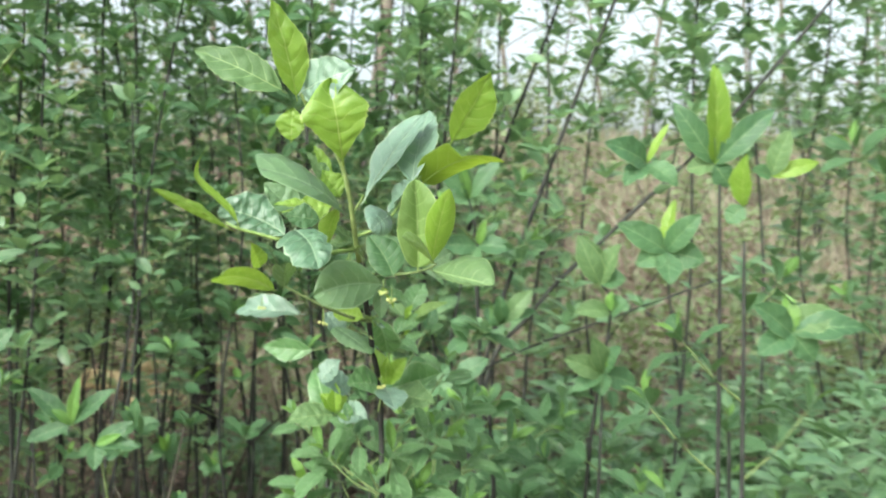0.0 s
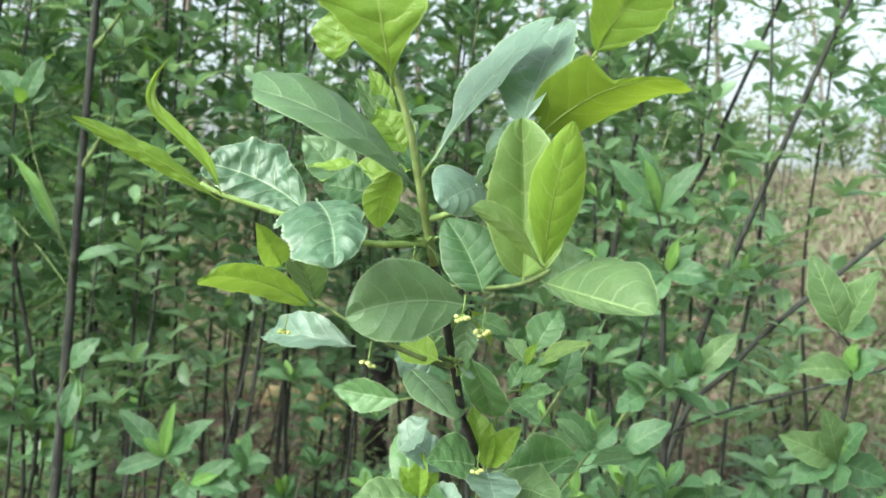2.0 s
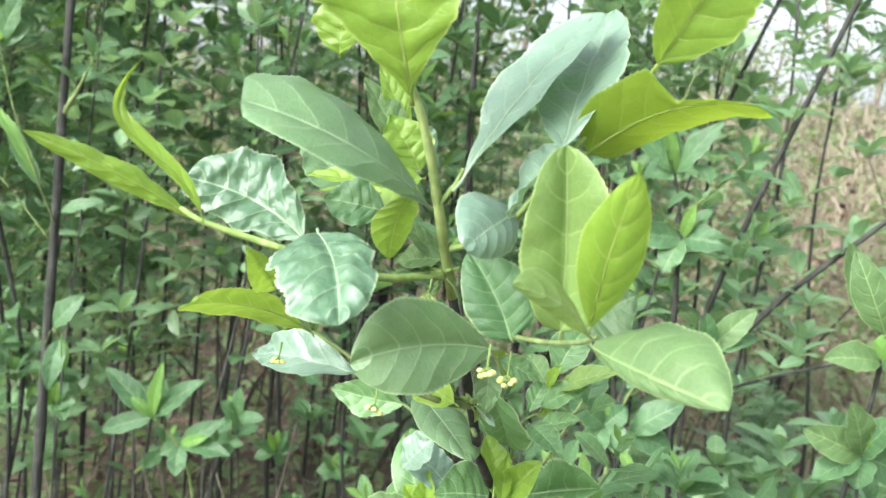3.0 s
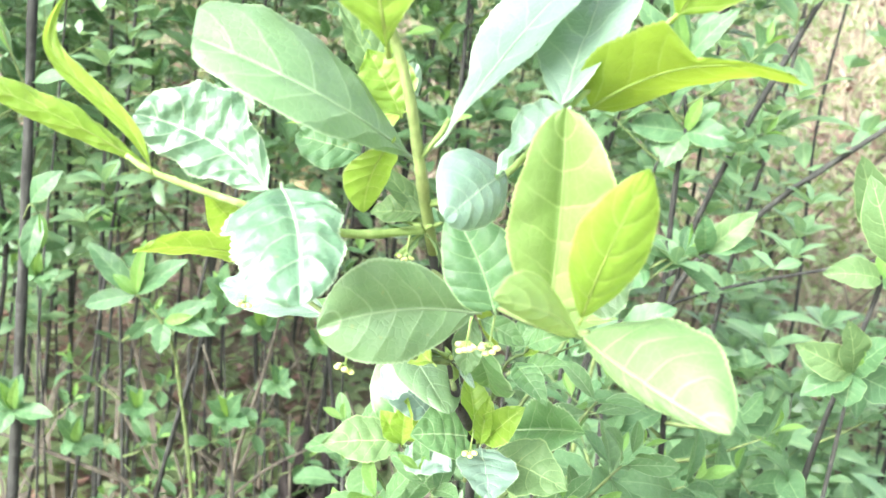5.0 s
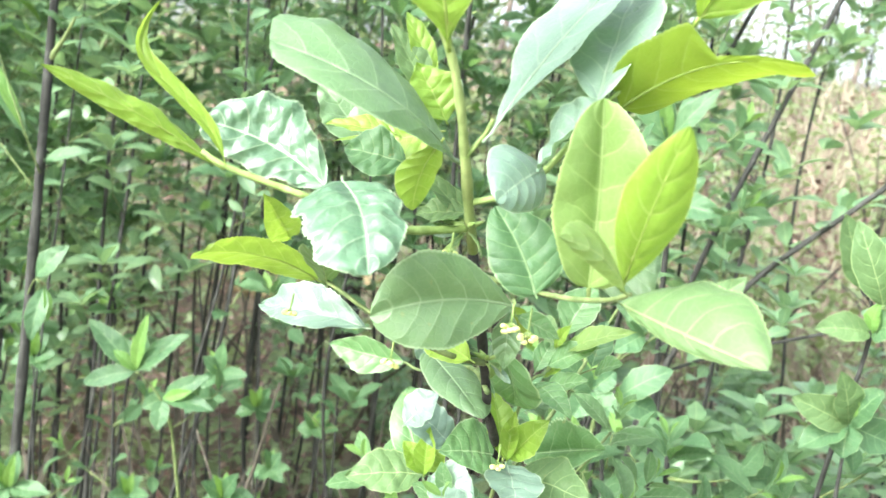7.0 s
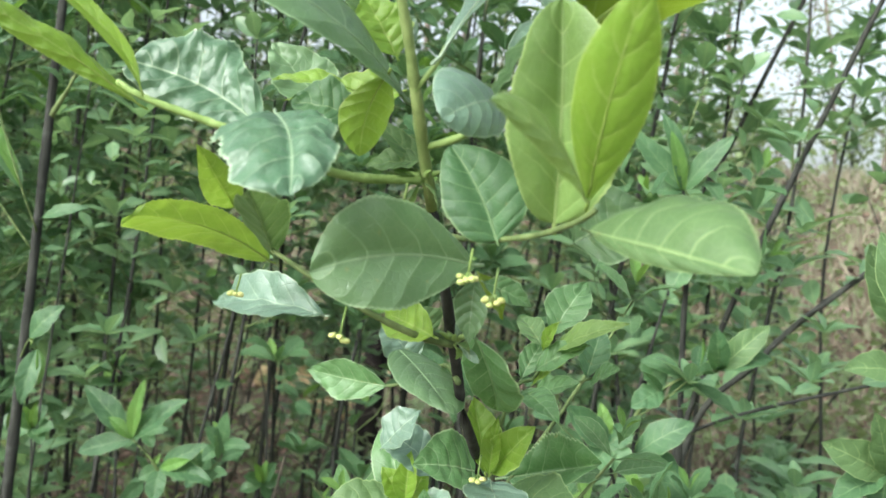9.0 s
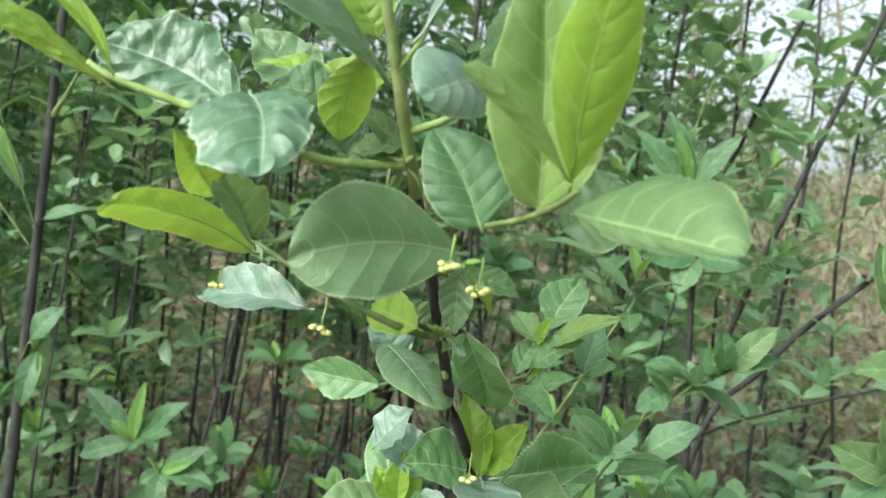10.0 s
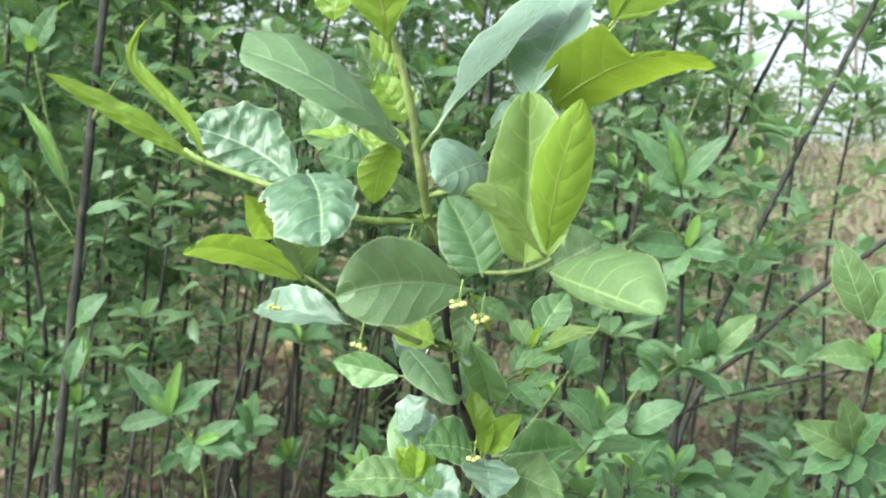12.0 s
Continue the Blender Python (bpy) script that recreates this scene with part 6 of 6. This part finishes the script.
def shoot(points, r0, r1, mat=YOUNGBARK):
    return part("twig", stem_mesh(curve_points(points, 6), r0, r1, mat, 8, .08, 4), spindle)


shoot([(-.087, .945, 1.365), (-.117, .922, 1.363), (-.150, .895, 1.374), (-.187, .884, 1.384), (-.200, .882, 1.390)], .0022, .0012)
shoot([(-.074, .985, 1.290), (-.090, .972, 1.294), (-.120, .955, 1.308), (-.158, .955, 1.327)], .0020, .0011, GREENBARK)
shoot([(-.083, .957, 1.343), (-.061, .938, 1.341), (-.032, .900, 1.345), (-.014, .874, 1.351), (-.006, .864, 1.356)], .0014, .0010, GREENBARK)
shoot([(-.087, .938, 1.378), (-.068, .934, 1.385), (-.0513, .929, 1.398), (-.030, .920, 1.428), (-.012, .920, 1.450), (.007, .912, 1.470)], .0017, .0010)
shoot([(-.088, .92, 1.40), (-.080, .921, 1.412), (-.077, .921, 1.419)], .0012, .0010)
shoot([(-.072, 1.0, 1.27), (-.09, 1.05, 1.27), (-.13, 1.12, 1.245), (-.162, 1.206, 1.227)], .0016, .0010, GREENBARK)

sheet(spindle, (-0.0593, 0.9450, 1.3301), (-0.0908, 0.9247, 1.3316), (-0.1227, 0.9116, 1.3211), (-0.0999, 0.9183, 1.3558), (-0.0889, 0.9176, 1.3091), GREEN, "broad dull green leaf", blunt=.62, arch=.10)
sheet(spindle, (-0.0471, 0.9171, 1.3420), (-0.0561, 0.9199, 1.3599), (-0.0718, 0.9258, 1.3794), (-0.0718, 0.9152, 1.3565), (-0.0355, 0.9185, 1.3614), MIDLEAF, "dull leaf with a brownish bloom", blunt=.6, arch=.14)
sheet(spindle, (-0.0513, 0.9280, 1.3988), (-0.0591, 0.8951, 1.3928), (-0.0659, 0.8795, 1.3849), (-0.0733, 0.9012, 1.4068), (-0.0504, 0.9080, 1.3827), SKYSHEEN, "leaf cupped upwards", blunt=.6, arch=.12)
leaf(spindle, (-0.028, 0.895, 1.431), (-0.053, 0.912, 1.398), (0.03, -0.87, -0.49), 0.036, SKYSHEEN, bend=0.04, fold=0.3)
leaf(spindle, (-0.031, 0.907, 1.431), (-0.017, 0.988, 1.507), (-0.91, 0.35, -0.21), 0.046, SKYSHEEN, bend=0.03, fold=0.2, wave=0.035)
sheet(spindle, (-0.0754, 0.9063, 1.4127), (-0.0578, 0.9131, 1.4458), (-0.0215, 0.9450, 1.4985), (-0.0734, 0.9352, 1.4544), (-0.0443, 0.8999, 1.4482), SKYSHEEN, "silvery leaf, sky sheen in its colour and gloss", blunt=.42, wide=.58, arch=-.10, ruffle=.04, taper=.8)
sheet(spindle, (-0.0202, 0.9254, 1.4306), (0.0137, 0.9091, 1.4514), (0.0513, 0.8845, 1.4525), (0.0061, 0.8931, 1.4686), (0.0144, 0.9392, 1.4420), OLIVE, "yellow-green leaf with one half torn away", blunt=.26, wide=.40, bite=(.50, .16), arch=.06)
leaf(spindle, (0.007, 0.903, 1.470), (0.041, 0.883, 1.532), (-0.82, -0.49, 0.29), 0.042, YOUNG, bend=0.03, fold=0.25, wave=0.03)
sheet(spindle, (-0.0232, 0.9019, 1.3507), (-0.0243, 0.8930, 1.3981), (-0.0274, 0.8872, 1.4326), (-0.0422, 0.8820, 1.3883), (-0.0003, 0.8740, 1.4065), LIME, blunt=.52, arch=.10, wide=.47, ruffle=.03)
sheet(spindle, (-0.0093, 0.8686, 1.3589), (-0.0034, 0.8374, 1.3925), (0.0045, 0.8202, 1.4231), (-0.0168, 0.8449, 1.3883), (0.0108, 0.8380, 1.3977), YOUNG, "yellow young leaf lit through", blunt=.78, arch=.10)
sheet(spindle, (-0.0088, 0.8798, 1.3493), (0.0190, 0.8476, 1.3448), (0.0443, 0.8302, 1.3405), (0.0233, 0.8744, 1.3650), (0.0152, 0.8488, 1.3396), FRESH, blunt=.74, arch=.20, wide=.50, ruffle=.04)
sheet(spindle, (-0.0087, 0.8471, 1.3589), (-0.0216, 0.8123, 1.3767), (-0.0339, 0.7967, 1.3815), (-0.0236, 0.8307, 1.3822), (-0.0212, 0.8145, 1.3699), LIME, "young leaf folded lengthwise", blunt=.85, arch=.10)
sheet(spindle, (-0.0955, 0.9367, 1.3984), (-0.1321, 0.8772, 1.4304), (-0.1704, 0.8735, 1.4410), (-0.1361, 0.9183, 1.4452), (-0.1326, 0.8591, 1.4204), GREEN, blunt=.22, wide=.58, arch=.09, cut=.02, taper=.55)
sheet(spindle, (-0.1502, 0.9113, 1.3790), (-0.1820, 0.9180, 1.3955), (-0.2130, 0.9103, 1.4031), (-0.1841, 0.9260, 1.4191), (-0.1796, 0.9106, 1.3789), CRINKLED, "crinkled shiny leaf", blunt=.45, wide=.58, arch=.12, crinkle=.0024, ruffle=.07, nw=10, teeth=.03, lobes=.08)
sheet(spindle, (-0.1378, 0.8961, 1.3838), (-0.1181, 0.8669, 1.3687), (-0.1102, 0.8497, 1.3507), (-0.1548, 0.8751, 1.3741), (-0.0994, 0.8690, 1.3693), CRINKLED, "crinkled shiny leaf", blunt=.50, wide=.46, arch=.14, crinkle=.0022, ruffle=.05, nw=10, teeth=.03, lobes=.08)
leaf(spindle, (-0.091, 0.863, 1.446), (-0.099, 0.825, 1.517), (-0.97, -0.15, -0.19), 0.060, YOUNG, "large yellow-green leaf lit through", bend=0.05, fold=0.12, blunt=0.58, wide=0.70, curl=0.22, wave=0.02, notch=0.15)
sheet(spindle, (-0.2001, 0.8994, 1.3836), (-0.2298, 0.8725, 1.4049), (-0.2571, 0.8453, 1.4192), (-0.2329, 0.8777, 1.4108), (-0.2294, 0.8744, 1.3977), YOUNG, "long narrow yellow-green leaf, half folded", blunt=.8, arch=.12, crinkle=.0012, ruffle=.08)
leaf(spindle, (-0.188, 0.879, 1.388), (-0.214, 0.871, 1.459), (-0.81, -0.47, -0.36), 0.009, YOUNG, bend=0.0, fold=0.5, twist=0.7, wave=0.06, sway=0.27)
sheet(spindle, (-0.1758, 0.9975, 1.3192), (-0.1977, 0.9611, 1.3346), (-0.2182, 0.9321, 1.3363), (-0.1976, 0.9505, 1.3455), (-0.2102, 0.9800, 1.3236), YOUNG, blunt=.16, wide=.55, arch=.10, crinkle=.0008, cut=.03, taper=.3, teeth=.05)
leaf(spindle, (-0.159, 0.961, 1.324), (-0.147, 0.898, 1.352), (0.97, 0.23, 0.12), 0.024, FRESH, bend=0.02, fold=0.6)
leaf(spindle, (-0.184, 0.967, 1.345), (-0.186, 0.926, 1.371), (-0.74, -0.33, -0.58), 0.018, YOUNG, bend=0.04, fold=0.5)
leaf(spindle, (-0.149, 1.010, 1.294), (-0.227, 1.048, 1.289), (-0.20, -0.53, -0.82), 0.029, SKYSHEEN, "pale leaf turned to the sky", bend=0.10, fold=0.5, wave=0.08, blunt=0.8, twist=0.2)
leaf(spindle, (-0.163, 1.210, 1.226), (-0.230, 1.226, 1.228), (-0.01, 0.01, -1.00), 0.029, LUSH, bend=0.06, fold=0.25, wave=0.04, teeth=0.03)
sheet(spindle, (-0.1203, 1.0600, 1.2754), (-0.0985, 1.0320, 1.2680), (-0.0737, 1.0050, 1.2530), (-0.0917, 1.0600, 1.2680), (-0.0994, 1.0104, 1.2579), GREEN, blunt=.72, arch=.12)
leaf(spindle, (-0.079, 0.965, 1.295), (-0.115, 1.008, 1.299), (-0.45, -0.29, -0.84), 0.022, YOUNG, bend=0.03, fold=0.2)
sheet(spindle, (-0.0990, 0.9181, 1.4064), (-0.1084, 0.9236, 1.3896), (-0.1116, 0.9290, 1.3717), (-0.1196, 0.9204, 1.3898), (-0.1040, 0.9441, 1.3913), YOUNG, blunt=.6, arch=.10)
leaf(spindle, (-0.124, 0.960, 1.393), (-0.158, 0.960, 1.397), (-0.11, -0.44, -0.89), 0.028, MIDLEAF, bend=0.05, fold=0.25)
leaf(spindle, (-0.132, 0.970, 1.406), (-0.172, 0.970, 1.408), (-0.03, -0.85, -0.53), 0.016, YOUNG, bend=0.05, fold=0.25)
leaf(spindle, (-0.101, 0.935, 1.416), (-0.119, 0.935, 1.442), (-0.70, -0.51, -0.49), 0.026, YOUNG, bend=0.05, fold=0.25)
leaf(spindle, (-0.111, 0.940, 1.422), (-0.135, 0.940, 1.460), (-0.62, -0.69, -0.39), 0.018, FRESH, bend=0.05, fold=0.25)
leaf(spindle, (-0.111, 0.945, 1.436), (-0.129, 0.945, 1.467), (-0.78, -0.43, -0.45), 0.012, YOUNG, bend=0.05, fold=0.25)
leaf(spindle, (-0.098, 0.950, 1.424), (-0.113, 0.950, 1.433), (-0.44, -0.53, -0.72), 0.020, SKYSHEEN, bend=0.05, fold=0.25)
leaf(spindle, (-0.088, 0.945, 1.373), (-0.113, 0.945, 1.369), (0.12, -0.75, -0.65), 0.018, FRESH, bend=0.05, fold=0.25)
leaf(spindle, (-0.085, 0.950, 1.366), (-0.114, 0.950, 1.391), (-0.51, -0.62, -0.60), 0.012, FRESH, bend=0.05, fold=0.25)
leaf(spindle, (-0.058, 0.960, 1.323), (-0.035, 0.960, 1.314), (0.25, 0.64, 0.72), 0.013, LUSH, bend=0.05, fold=0.25)
leaf(spindle, (-0.061, 0.955, 1.325), (-0.061, 0.955, 1.295), (1.00, -0.01, -0.00), 0.015, GREEN, bend=0.05, fold=0.25)
leaf(spindle, (-0.062, 0.970, 1.326), (-0.049, 0.970, 1.306), (0.41, 0.87, 0.25), 0.013, OLIVE, bend=0.05, fold=0.25)
sheet(spindle, (-0.0716, 1.0357, 1.2887), (-0.0640, 1.0450, 1.2700), (-0.0623, 1.0733, 1.2454), (-0.0800, 1.0467, 1.2722), (-0.0470, 1.0220, 1.2744), LUSH, blunt=.66, arch=.14, ruffle=.05)
leaf(spindle, (-0.020, 0.960, 1.344), (0.009, 0.960, 1.364), (-0.55, 0.28, 0.79), 0.040, GREEN, bend=0.05, fold=0.25)
leaf(spindle, (-0.144, 1.140, 1.198), (-0.120, 1.140, 1.226), (-0.61, 0.59, 0.53), 0.028, SKYSHEEN, bend=0.05, fold=0.25)
leaf(spindle, (-0.109, 1.060, 1.267), (-0.130, 1.060, 1.290), (-0.52, -0.71, -0.47), 0.030, SKYSHEEN, bend=0.05, fold=0.25)
leaf(spindle, (-0.094, 1.030, 1.288), (-0.105, 1.030, 1.302), (-0.50, -0.76, -0.41), 0.022, FRESH, bend=0.05, fold=0.25)
leaf(spindle, (-0.147, 0.870, 1.510), (-0.228, 0.870, 1.546), (-0.38, -0.34, -0.86), 0.036, FRESH, bend=0.06, fold=0.2)
leaf(spindle, (-0.133, 0.860, 1.504), (-0.153, 0.840, 1.585), (-0.81, -0.48, -0.32), 0.034, YOUNG, bend=0.05, fold=0.3)
leaf(spindle, (-0.132, 0.870, 1.508), (-0.078, 0.840, 1.527), (-0.22, 0.21, 0.95), 0.044, SKYSHEEN, bend=0.08, fold=0.1)
leaf(spindle, (-0.152, 0.950, 1.471), (-0.150, 0.950, 1.504), (-0.97, 0.23, 0.07), 0.030, YOUNG, bend=0.05, fold=0.25)
leaf(spindle, (-0.115, 1.000, 1.411), (-0.156, 1.000, 1.398), (0.27, -0.35, -0.90), 0.030, YOUNG, bend=0.05, fold=0.25)
leaf(spindle, (-0.150, 1.000, 1.392), (-0.188, 1.000, 1.431), (-0.55, -0.64, -0.53), 0.034, GREEN, bend=0.05, fold=0.25)
leaf(spindle, (-0.134, 0.980, 1.402), (-0.170, 0.980, 1.399), (0.03, -0.92, -0.40), 0.008, YOUNG, bend=0.05, fold=0.25)
sheet(spindle, (-0.0627, 1.1269, 1.1935), (-0.0333, 1.1234, 1.2024), (-0.0005, 1.0923, 1.2199), (-0.0326, 1.1157, 1.2278), (-0.0307, 1.0932, 1.1975), LUSH, blunt=.92, arch=.12, teeth=.07, ruffle=.05)
leaf(spindle, (-0.068, 1.090, 1.204), (-0.104, 1.060, 1.211), (0.39, -0.63, -0.67), 0.040, LUSH, bend=0.08, fold=0.3, blunt=0.75, wave=0.03, teeth=0.016)
leaf(spindle, (-0.065, 1.075, 1.209), (-0.078, 1.085, 1.249), (-0.85, -0.50, -0.15), 0.021, YOUNG, bend=0.05, fold=0.6, blunt=0.85)
leaf(spindle, (-0.061, 1.075, 1.209), (-0.038, 1.065, 1.241), (-0.69, 0.35, 0.63), 0.022, YOUNG, bend=0.07, fold=0.5, blunt=0.85)
leaf(spindle, (-0.062, 1.070, 1.209), (-0.060, 1.070, 1.242), (-0.99, 0.14, 0.07), 0.012, YOUNG, bend=0.04, fold=0.8, blunt=0.9)
leaf(spindle, (-0.127, 1.150, 1.160), (-0.126, 1.150, 1.197), (-1.00, 0.06, 0.02), 0.016, YOUNG, bend=0.04, fold=0.7, blunt=0.9)
leaf(spindle, (-0.062, 1.075, 1.205), (-0.049, 1.045, 1.185), (0.90, 0.43, -0.06), 0.038, SKYSHEEN, bend=0.08, fold=0.15)
leaf(spindle, (-0.056, 1.095, 1.193), (-0.005, 1.075, 1.188), (0.34, 0.65, 0.68), 0.038, FRESH, bend=0.08, fold=0.15)
leaf(spindle, (-0.131, 1.170, 1.153), (-0.186, 1.150, 1.148), (0.31, -0.65, -0.69), 0.037, FRESH, bend=0.08, fold=0.2)
sheet(spindle, (-0.1351, 1.2005, 1.1378), (-0.1475, 1.2000, 1.1700), (-0.1628, 1.2382, 1.1993), (-0.1649, 1.1983, 1.1701), (-0.1249, 1.1749, 1.1894), LUSH, blunt=.70, arch=.12, teeth=.04)
leaf(spindle, (-0.126, 1.160, 1.159), (-0.116, 1.160, 1.185), (-0.92, 0.17, 0.35), 0.019, YOUNG, bend=0.05, fold=0.5)
leaf(spindle, (-0.127, 1.150, 1.161), (-0.145, 1.150, 1.183), (-0.60, -0.61, -0.51), 0.019, YOUNG, bend=0.05, fold=0.5)
leaf(spindle, (-0.122, 1.150, 1.160), (-0.086, 1.130, 1.158), (0.37, 0.62, 0.69), 0.035, SKYSHEEN, bend=0.08, fold=0.2)
leaf(spindle, (-0.111, 1.160, 1.181), (-0.150, 1.160, 1.205), (-0.30, -0.80, -0.51), 0.035, SKYSHEEN, bend=0.15, fold=0.1, blunt=0.6)
leaf(spindle, (-0.053, 1.100, 1.261), (-0.042, 1.115, 1.286), (-0.93, 0.21, 0.31), 0.014, LUSH, bend=0.07, fold=0.3, teeth=0.03)
leaf(spindle, (-0.045, 1.100, 1.267), (-0.014, 1.085, 1.287), (-0.17, 0.64, 0.75), 0.018, LUSH, bend=0.07, fold=0.3, teeth=0.03)
leaf(spindle, (-0.046, 1.100, 1.250), (-0.017, 1.080, 1.266), (0.05, 0.66, 0.75), 0.016, LUSH, bend=0.07, fold=0.3, teeth=0.03)
leaf(spindle, (-0.038, 1.100, 1.289), (-0.021, 1.120, 1.321), (-0.91, 0.23, 0.33), 0.026, LUSH, bend=0.07, fold=0.3, teeth=0.03)
leaf(spindle, (-0.037, 1.100, 1.278), (0.007, 1.070, 1.303), (0.03, 0.66, 0.75), 0.016, LIME, bend=0.07, fold=0.3, teeth=0.03)
leaf(spindle, (-0.074, 1.060, 1.253), (-0.080, 1.090, 1.273), (-0.99, -0.13, -0.08), 0.018, LUSH, bend=0.07, fold=0.3, teeth=0.03)
leaf(spindle, (-0.042, 1.100, 1.281), (-0.061, 1.130, 1.295), (-0.85, -0.38, -0.36), 0.016, FRESH, bend=0.07, fold=0.3, teeth=0.03)
leaf(spindle, (-0.017, 1.140, 1.261), (-0.011, 1.160, 1.292), (-0.99, 0.06, 0.14), 0.020, MIDLEAF, bend=0.07, fold=0.3, teeth=0.03)
leaf(spindle, (-0.051, 1.100, 1.254), (-0.025, 1.060, 1.245), (0.81, 0.42, 0.41), 0.018, LUSH, bend=0.07, fold=0.3, teeth=0.03)
leaf(spindle, (-0.042, 1.100, 1.280), (-0.033, 1.090, 1.298), (-0.63, 0.49, 0.60), 0.009, YOUNG, bend=0.07, fold=0.3, teeth=0.03)
leaf(spindle, (-0.047, 1.110, 1.257), (-0.027, 1.090, 1.275), (-0.03, 0.66, 0.75), 0.010, YOUNG, bend=0.07, fold=0.3, teeth=0.03)
leaf(spindle, (-0.014, 1.140, 1.258), (0.004, 1.120, 1.271), (0.22, 0.65, 0.73), 0.016, LUSH, bend=0.07, fold=0.3, teeth=0.03)
shoot([(-0.0705, 1.085, 1.175), (-0.057, 1.090, 1.251), (-0.045, 1.100, 1.263), (-0.037, 1.100, 1.286)], .0014, .0008, GREENBARK)
shoot([(-0.057, 1.090, 1.251), (-0.035, 1.120, 1.254), (-0.014, 1.140, 1.261)], .0010, .0007, GREENBARK)


def spray(base, buds, size, reach):
    """A small hanging cluster of round flower buds on forked green stalks."""
    base = Vector(base)
    stalks, buds_at = [], []
    fork = base + Vector((0, -.006, -.014)) * reach
    stalks.append(tube([base, fork], .0006, .0005, 5))
    rg = random.Random(int(1e4 * abs(base.x)))
    for k in range(buds):
        a = 6.283 * k / buds
        p = fork + Vector((math.cos(a) * .0045, math.sin(a) * .0035 - .002, -.004 + rg.uniform(-.002, .002))) * reach
        stalks.append(tube([fork, p], .0004, .0004, 4))
        bm = bmesh.new()
        bmesh.ops.create_icosphere(bm, subdivisions=2, radius=size * rg.uniform(.85, 1.15))
        for v in bm.verts:
            v.co.z *= .8
            if v.co.z < -.5 * size:
                v.co.z *= .85
        me = bpy.data.meshes.new("flower_bud")
        bm.to_mesh(me)
        bm.free()
        me.polygons.foreach_set("use_smooth", [True] * len(me.polygons))
        me.materials.append(BUD)
        buds_at.append((me, p))
    stalk = part("flower_stalk", mesh("flower_stalk", *join(stalks), YOUNGBARK), spindle)
    for me, p in buds_at:
        part("flower_bud", me, stalk, Matrix.Translation(p), "round cream-yellow bud")


spray((-.056, .915, 1.338), 8, .0018, .7)
spray((-.050, .948, 1.330), 7, .0017, .8)
spray((-.118, .952, 1.305), 5, .0018, .8)
spray((-.185, .985, 1.312), 5, .0018, .6)
spray((-.066, 1.06, 1.222), 5, .0018, .7)
spray((-.092, .940, 1.364), 4, .0014, .6)


def node_buds(place, seed):
    """Swollen bud scales round a node, with a few unfolding leaflets."""
    rg = random.Random(seed)
    place = Vector(place)
    for k in range(5):
        a = 6.283 * k / 5 + rg.uniform(-.3, .3)
        out = Vector((math.cos(a), math.sin(a), rg.uniform(-.2, .7))).normalized()
        base = place + out * .0022
        part("bud", stem_mesh([base, base + out * .002, base + out * .0045, base + out * .0065], .0016, .0003, YOUNGBARK, 7, .25, 1), spindle)
    for k in range(6):
        a = rg.uniform(2.0, 5.6)
        out = Vector((math.cos(a), math.sin(a) * .6, rg.uniform(-.9, .5))).normalized()
        base = place + out * .004
        leaf(spindle, base, base + out * rg.uniform(.012, .022), (rg.gauss(0, 1), rg.gauss(0, .5), rg.gauss(0, 1)), rg.uniform(.004, .008), rg.choice((LIME, FRESH, SKYSHEEN)), bend=.1, fold=.4, nw=3, ns=14)


node_buds((-.0865, .945, 1.366), 5)
node_buds((-.0735, .985, 1.292), 6)

# rosettes lower on the stem
rgm = random.Random(77)
for centre, axis, size, turn, pairs in (((-.12, 1.17, 1.07), (-.2, -.3, .9), .055, .1, 4), ((-.03, 1.15, 1.04), (.2, -.3, .9), .055, .9, 4), ((-.16, 1.18, 1.03), (-.5, -.2, .7), .06, .6, 4), ((.02, 1.17, 1.03), (.5, -.2, .7), .06, 1.2, 4),
                                        ((-.08, 1.13, .98), (-.1, -.4, .8), .06, .3, 4), ((-.13, 1.16, .90), (-.4, -.3, .7), .06, .2, 4), ((.0, 1.15, .92), (.4, -.3, .7), .06, .9, 4), ((-.135, 1.15, 1.105), (-.4, -.4, .8), .05, .4, 3), ((-.057, 1.13, 1.11), (.1, -.5, .8), .05, 1.1, 3), ((.0, 1.16, 1.12), (.5, -.3, .7), .05, .2, 3), ((-.155, 1.18, 1.06), (-.5, -.3, .7), .055, .8, 3), ((-.03, 1.15, 1.06), (.3, -.4, .8), .055, .5, 3),
                                        ((0.004, 1.200, 1.200), (.2, -.3, .9), .036, .4, 4), ((0.005, 1.250, 1.306), (.1, -.2, 1), .036, .9, 3),
                                        ((-.10, 1.14, 1.135), (-.3, -.5, .8), .042, .7, 4), ((-.015, 1.15, 1.13), (.3, -.5, .8), .042, .2, 4), ((-.17, 1.2, 1.13), (-.5, -.3, .8), .045, 1.0, 4), ((.035, 1.19, 1.09), (.5, -.3, .8), .045, .5, 4), ((-.075, 1.12, 1.075), (0, -.5, .8), .045, .1, 4), ((.03, 1.21, 1.15), (.5, -.2, .8), .042, 1.3, 4)):
    p0 = min(STEM, key=lambda q: (q - Vector(centre) + Vector((0, 0, .06))).length)
    part("twig", stem_mesh(curve_points([p0, (p0 + Vector(centre)) / 2 + Vector((0, 0, -.008)), centre], 4), .0018, .0011, GREENBARK, 6), spindle)
    rosette(spindle, centre, axis, size, turn, pairs, rgm, 1.0, True)
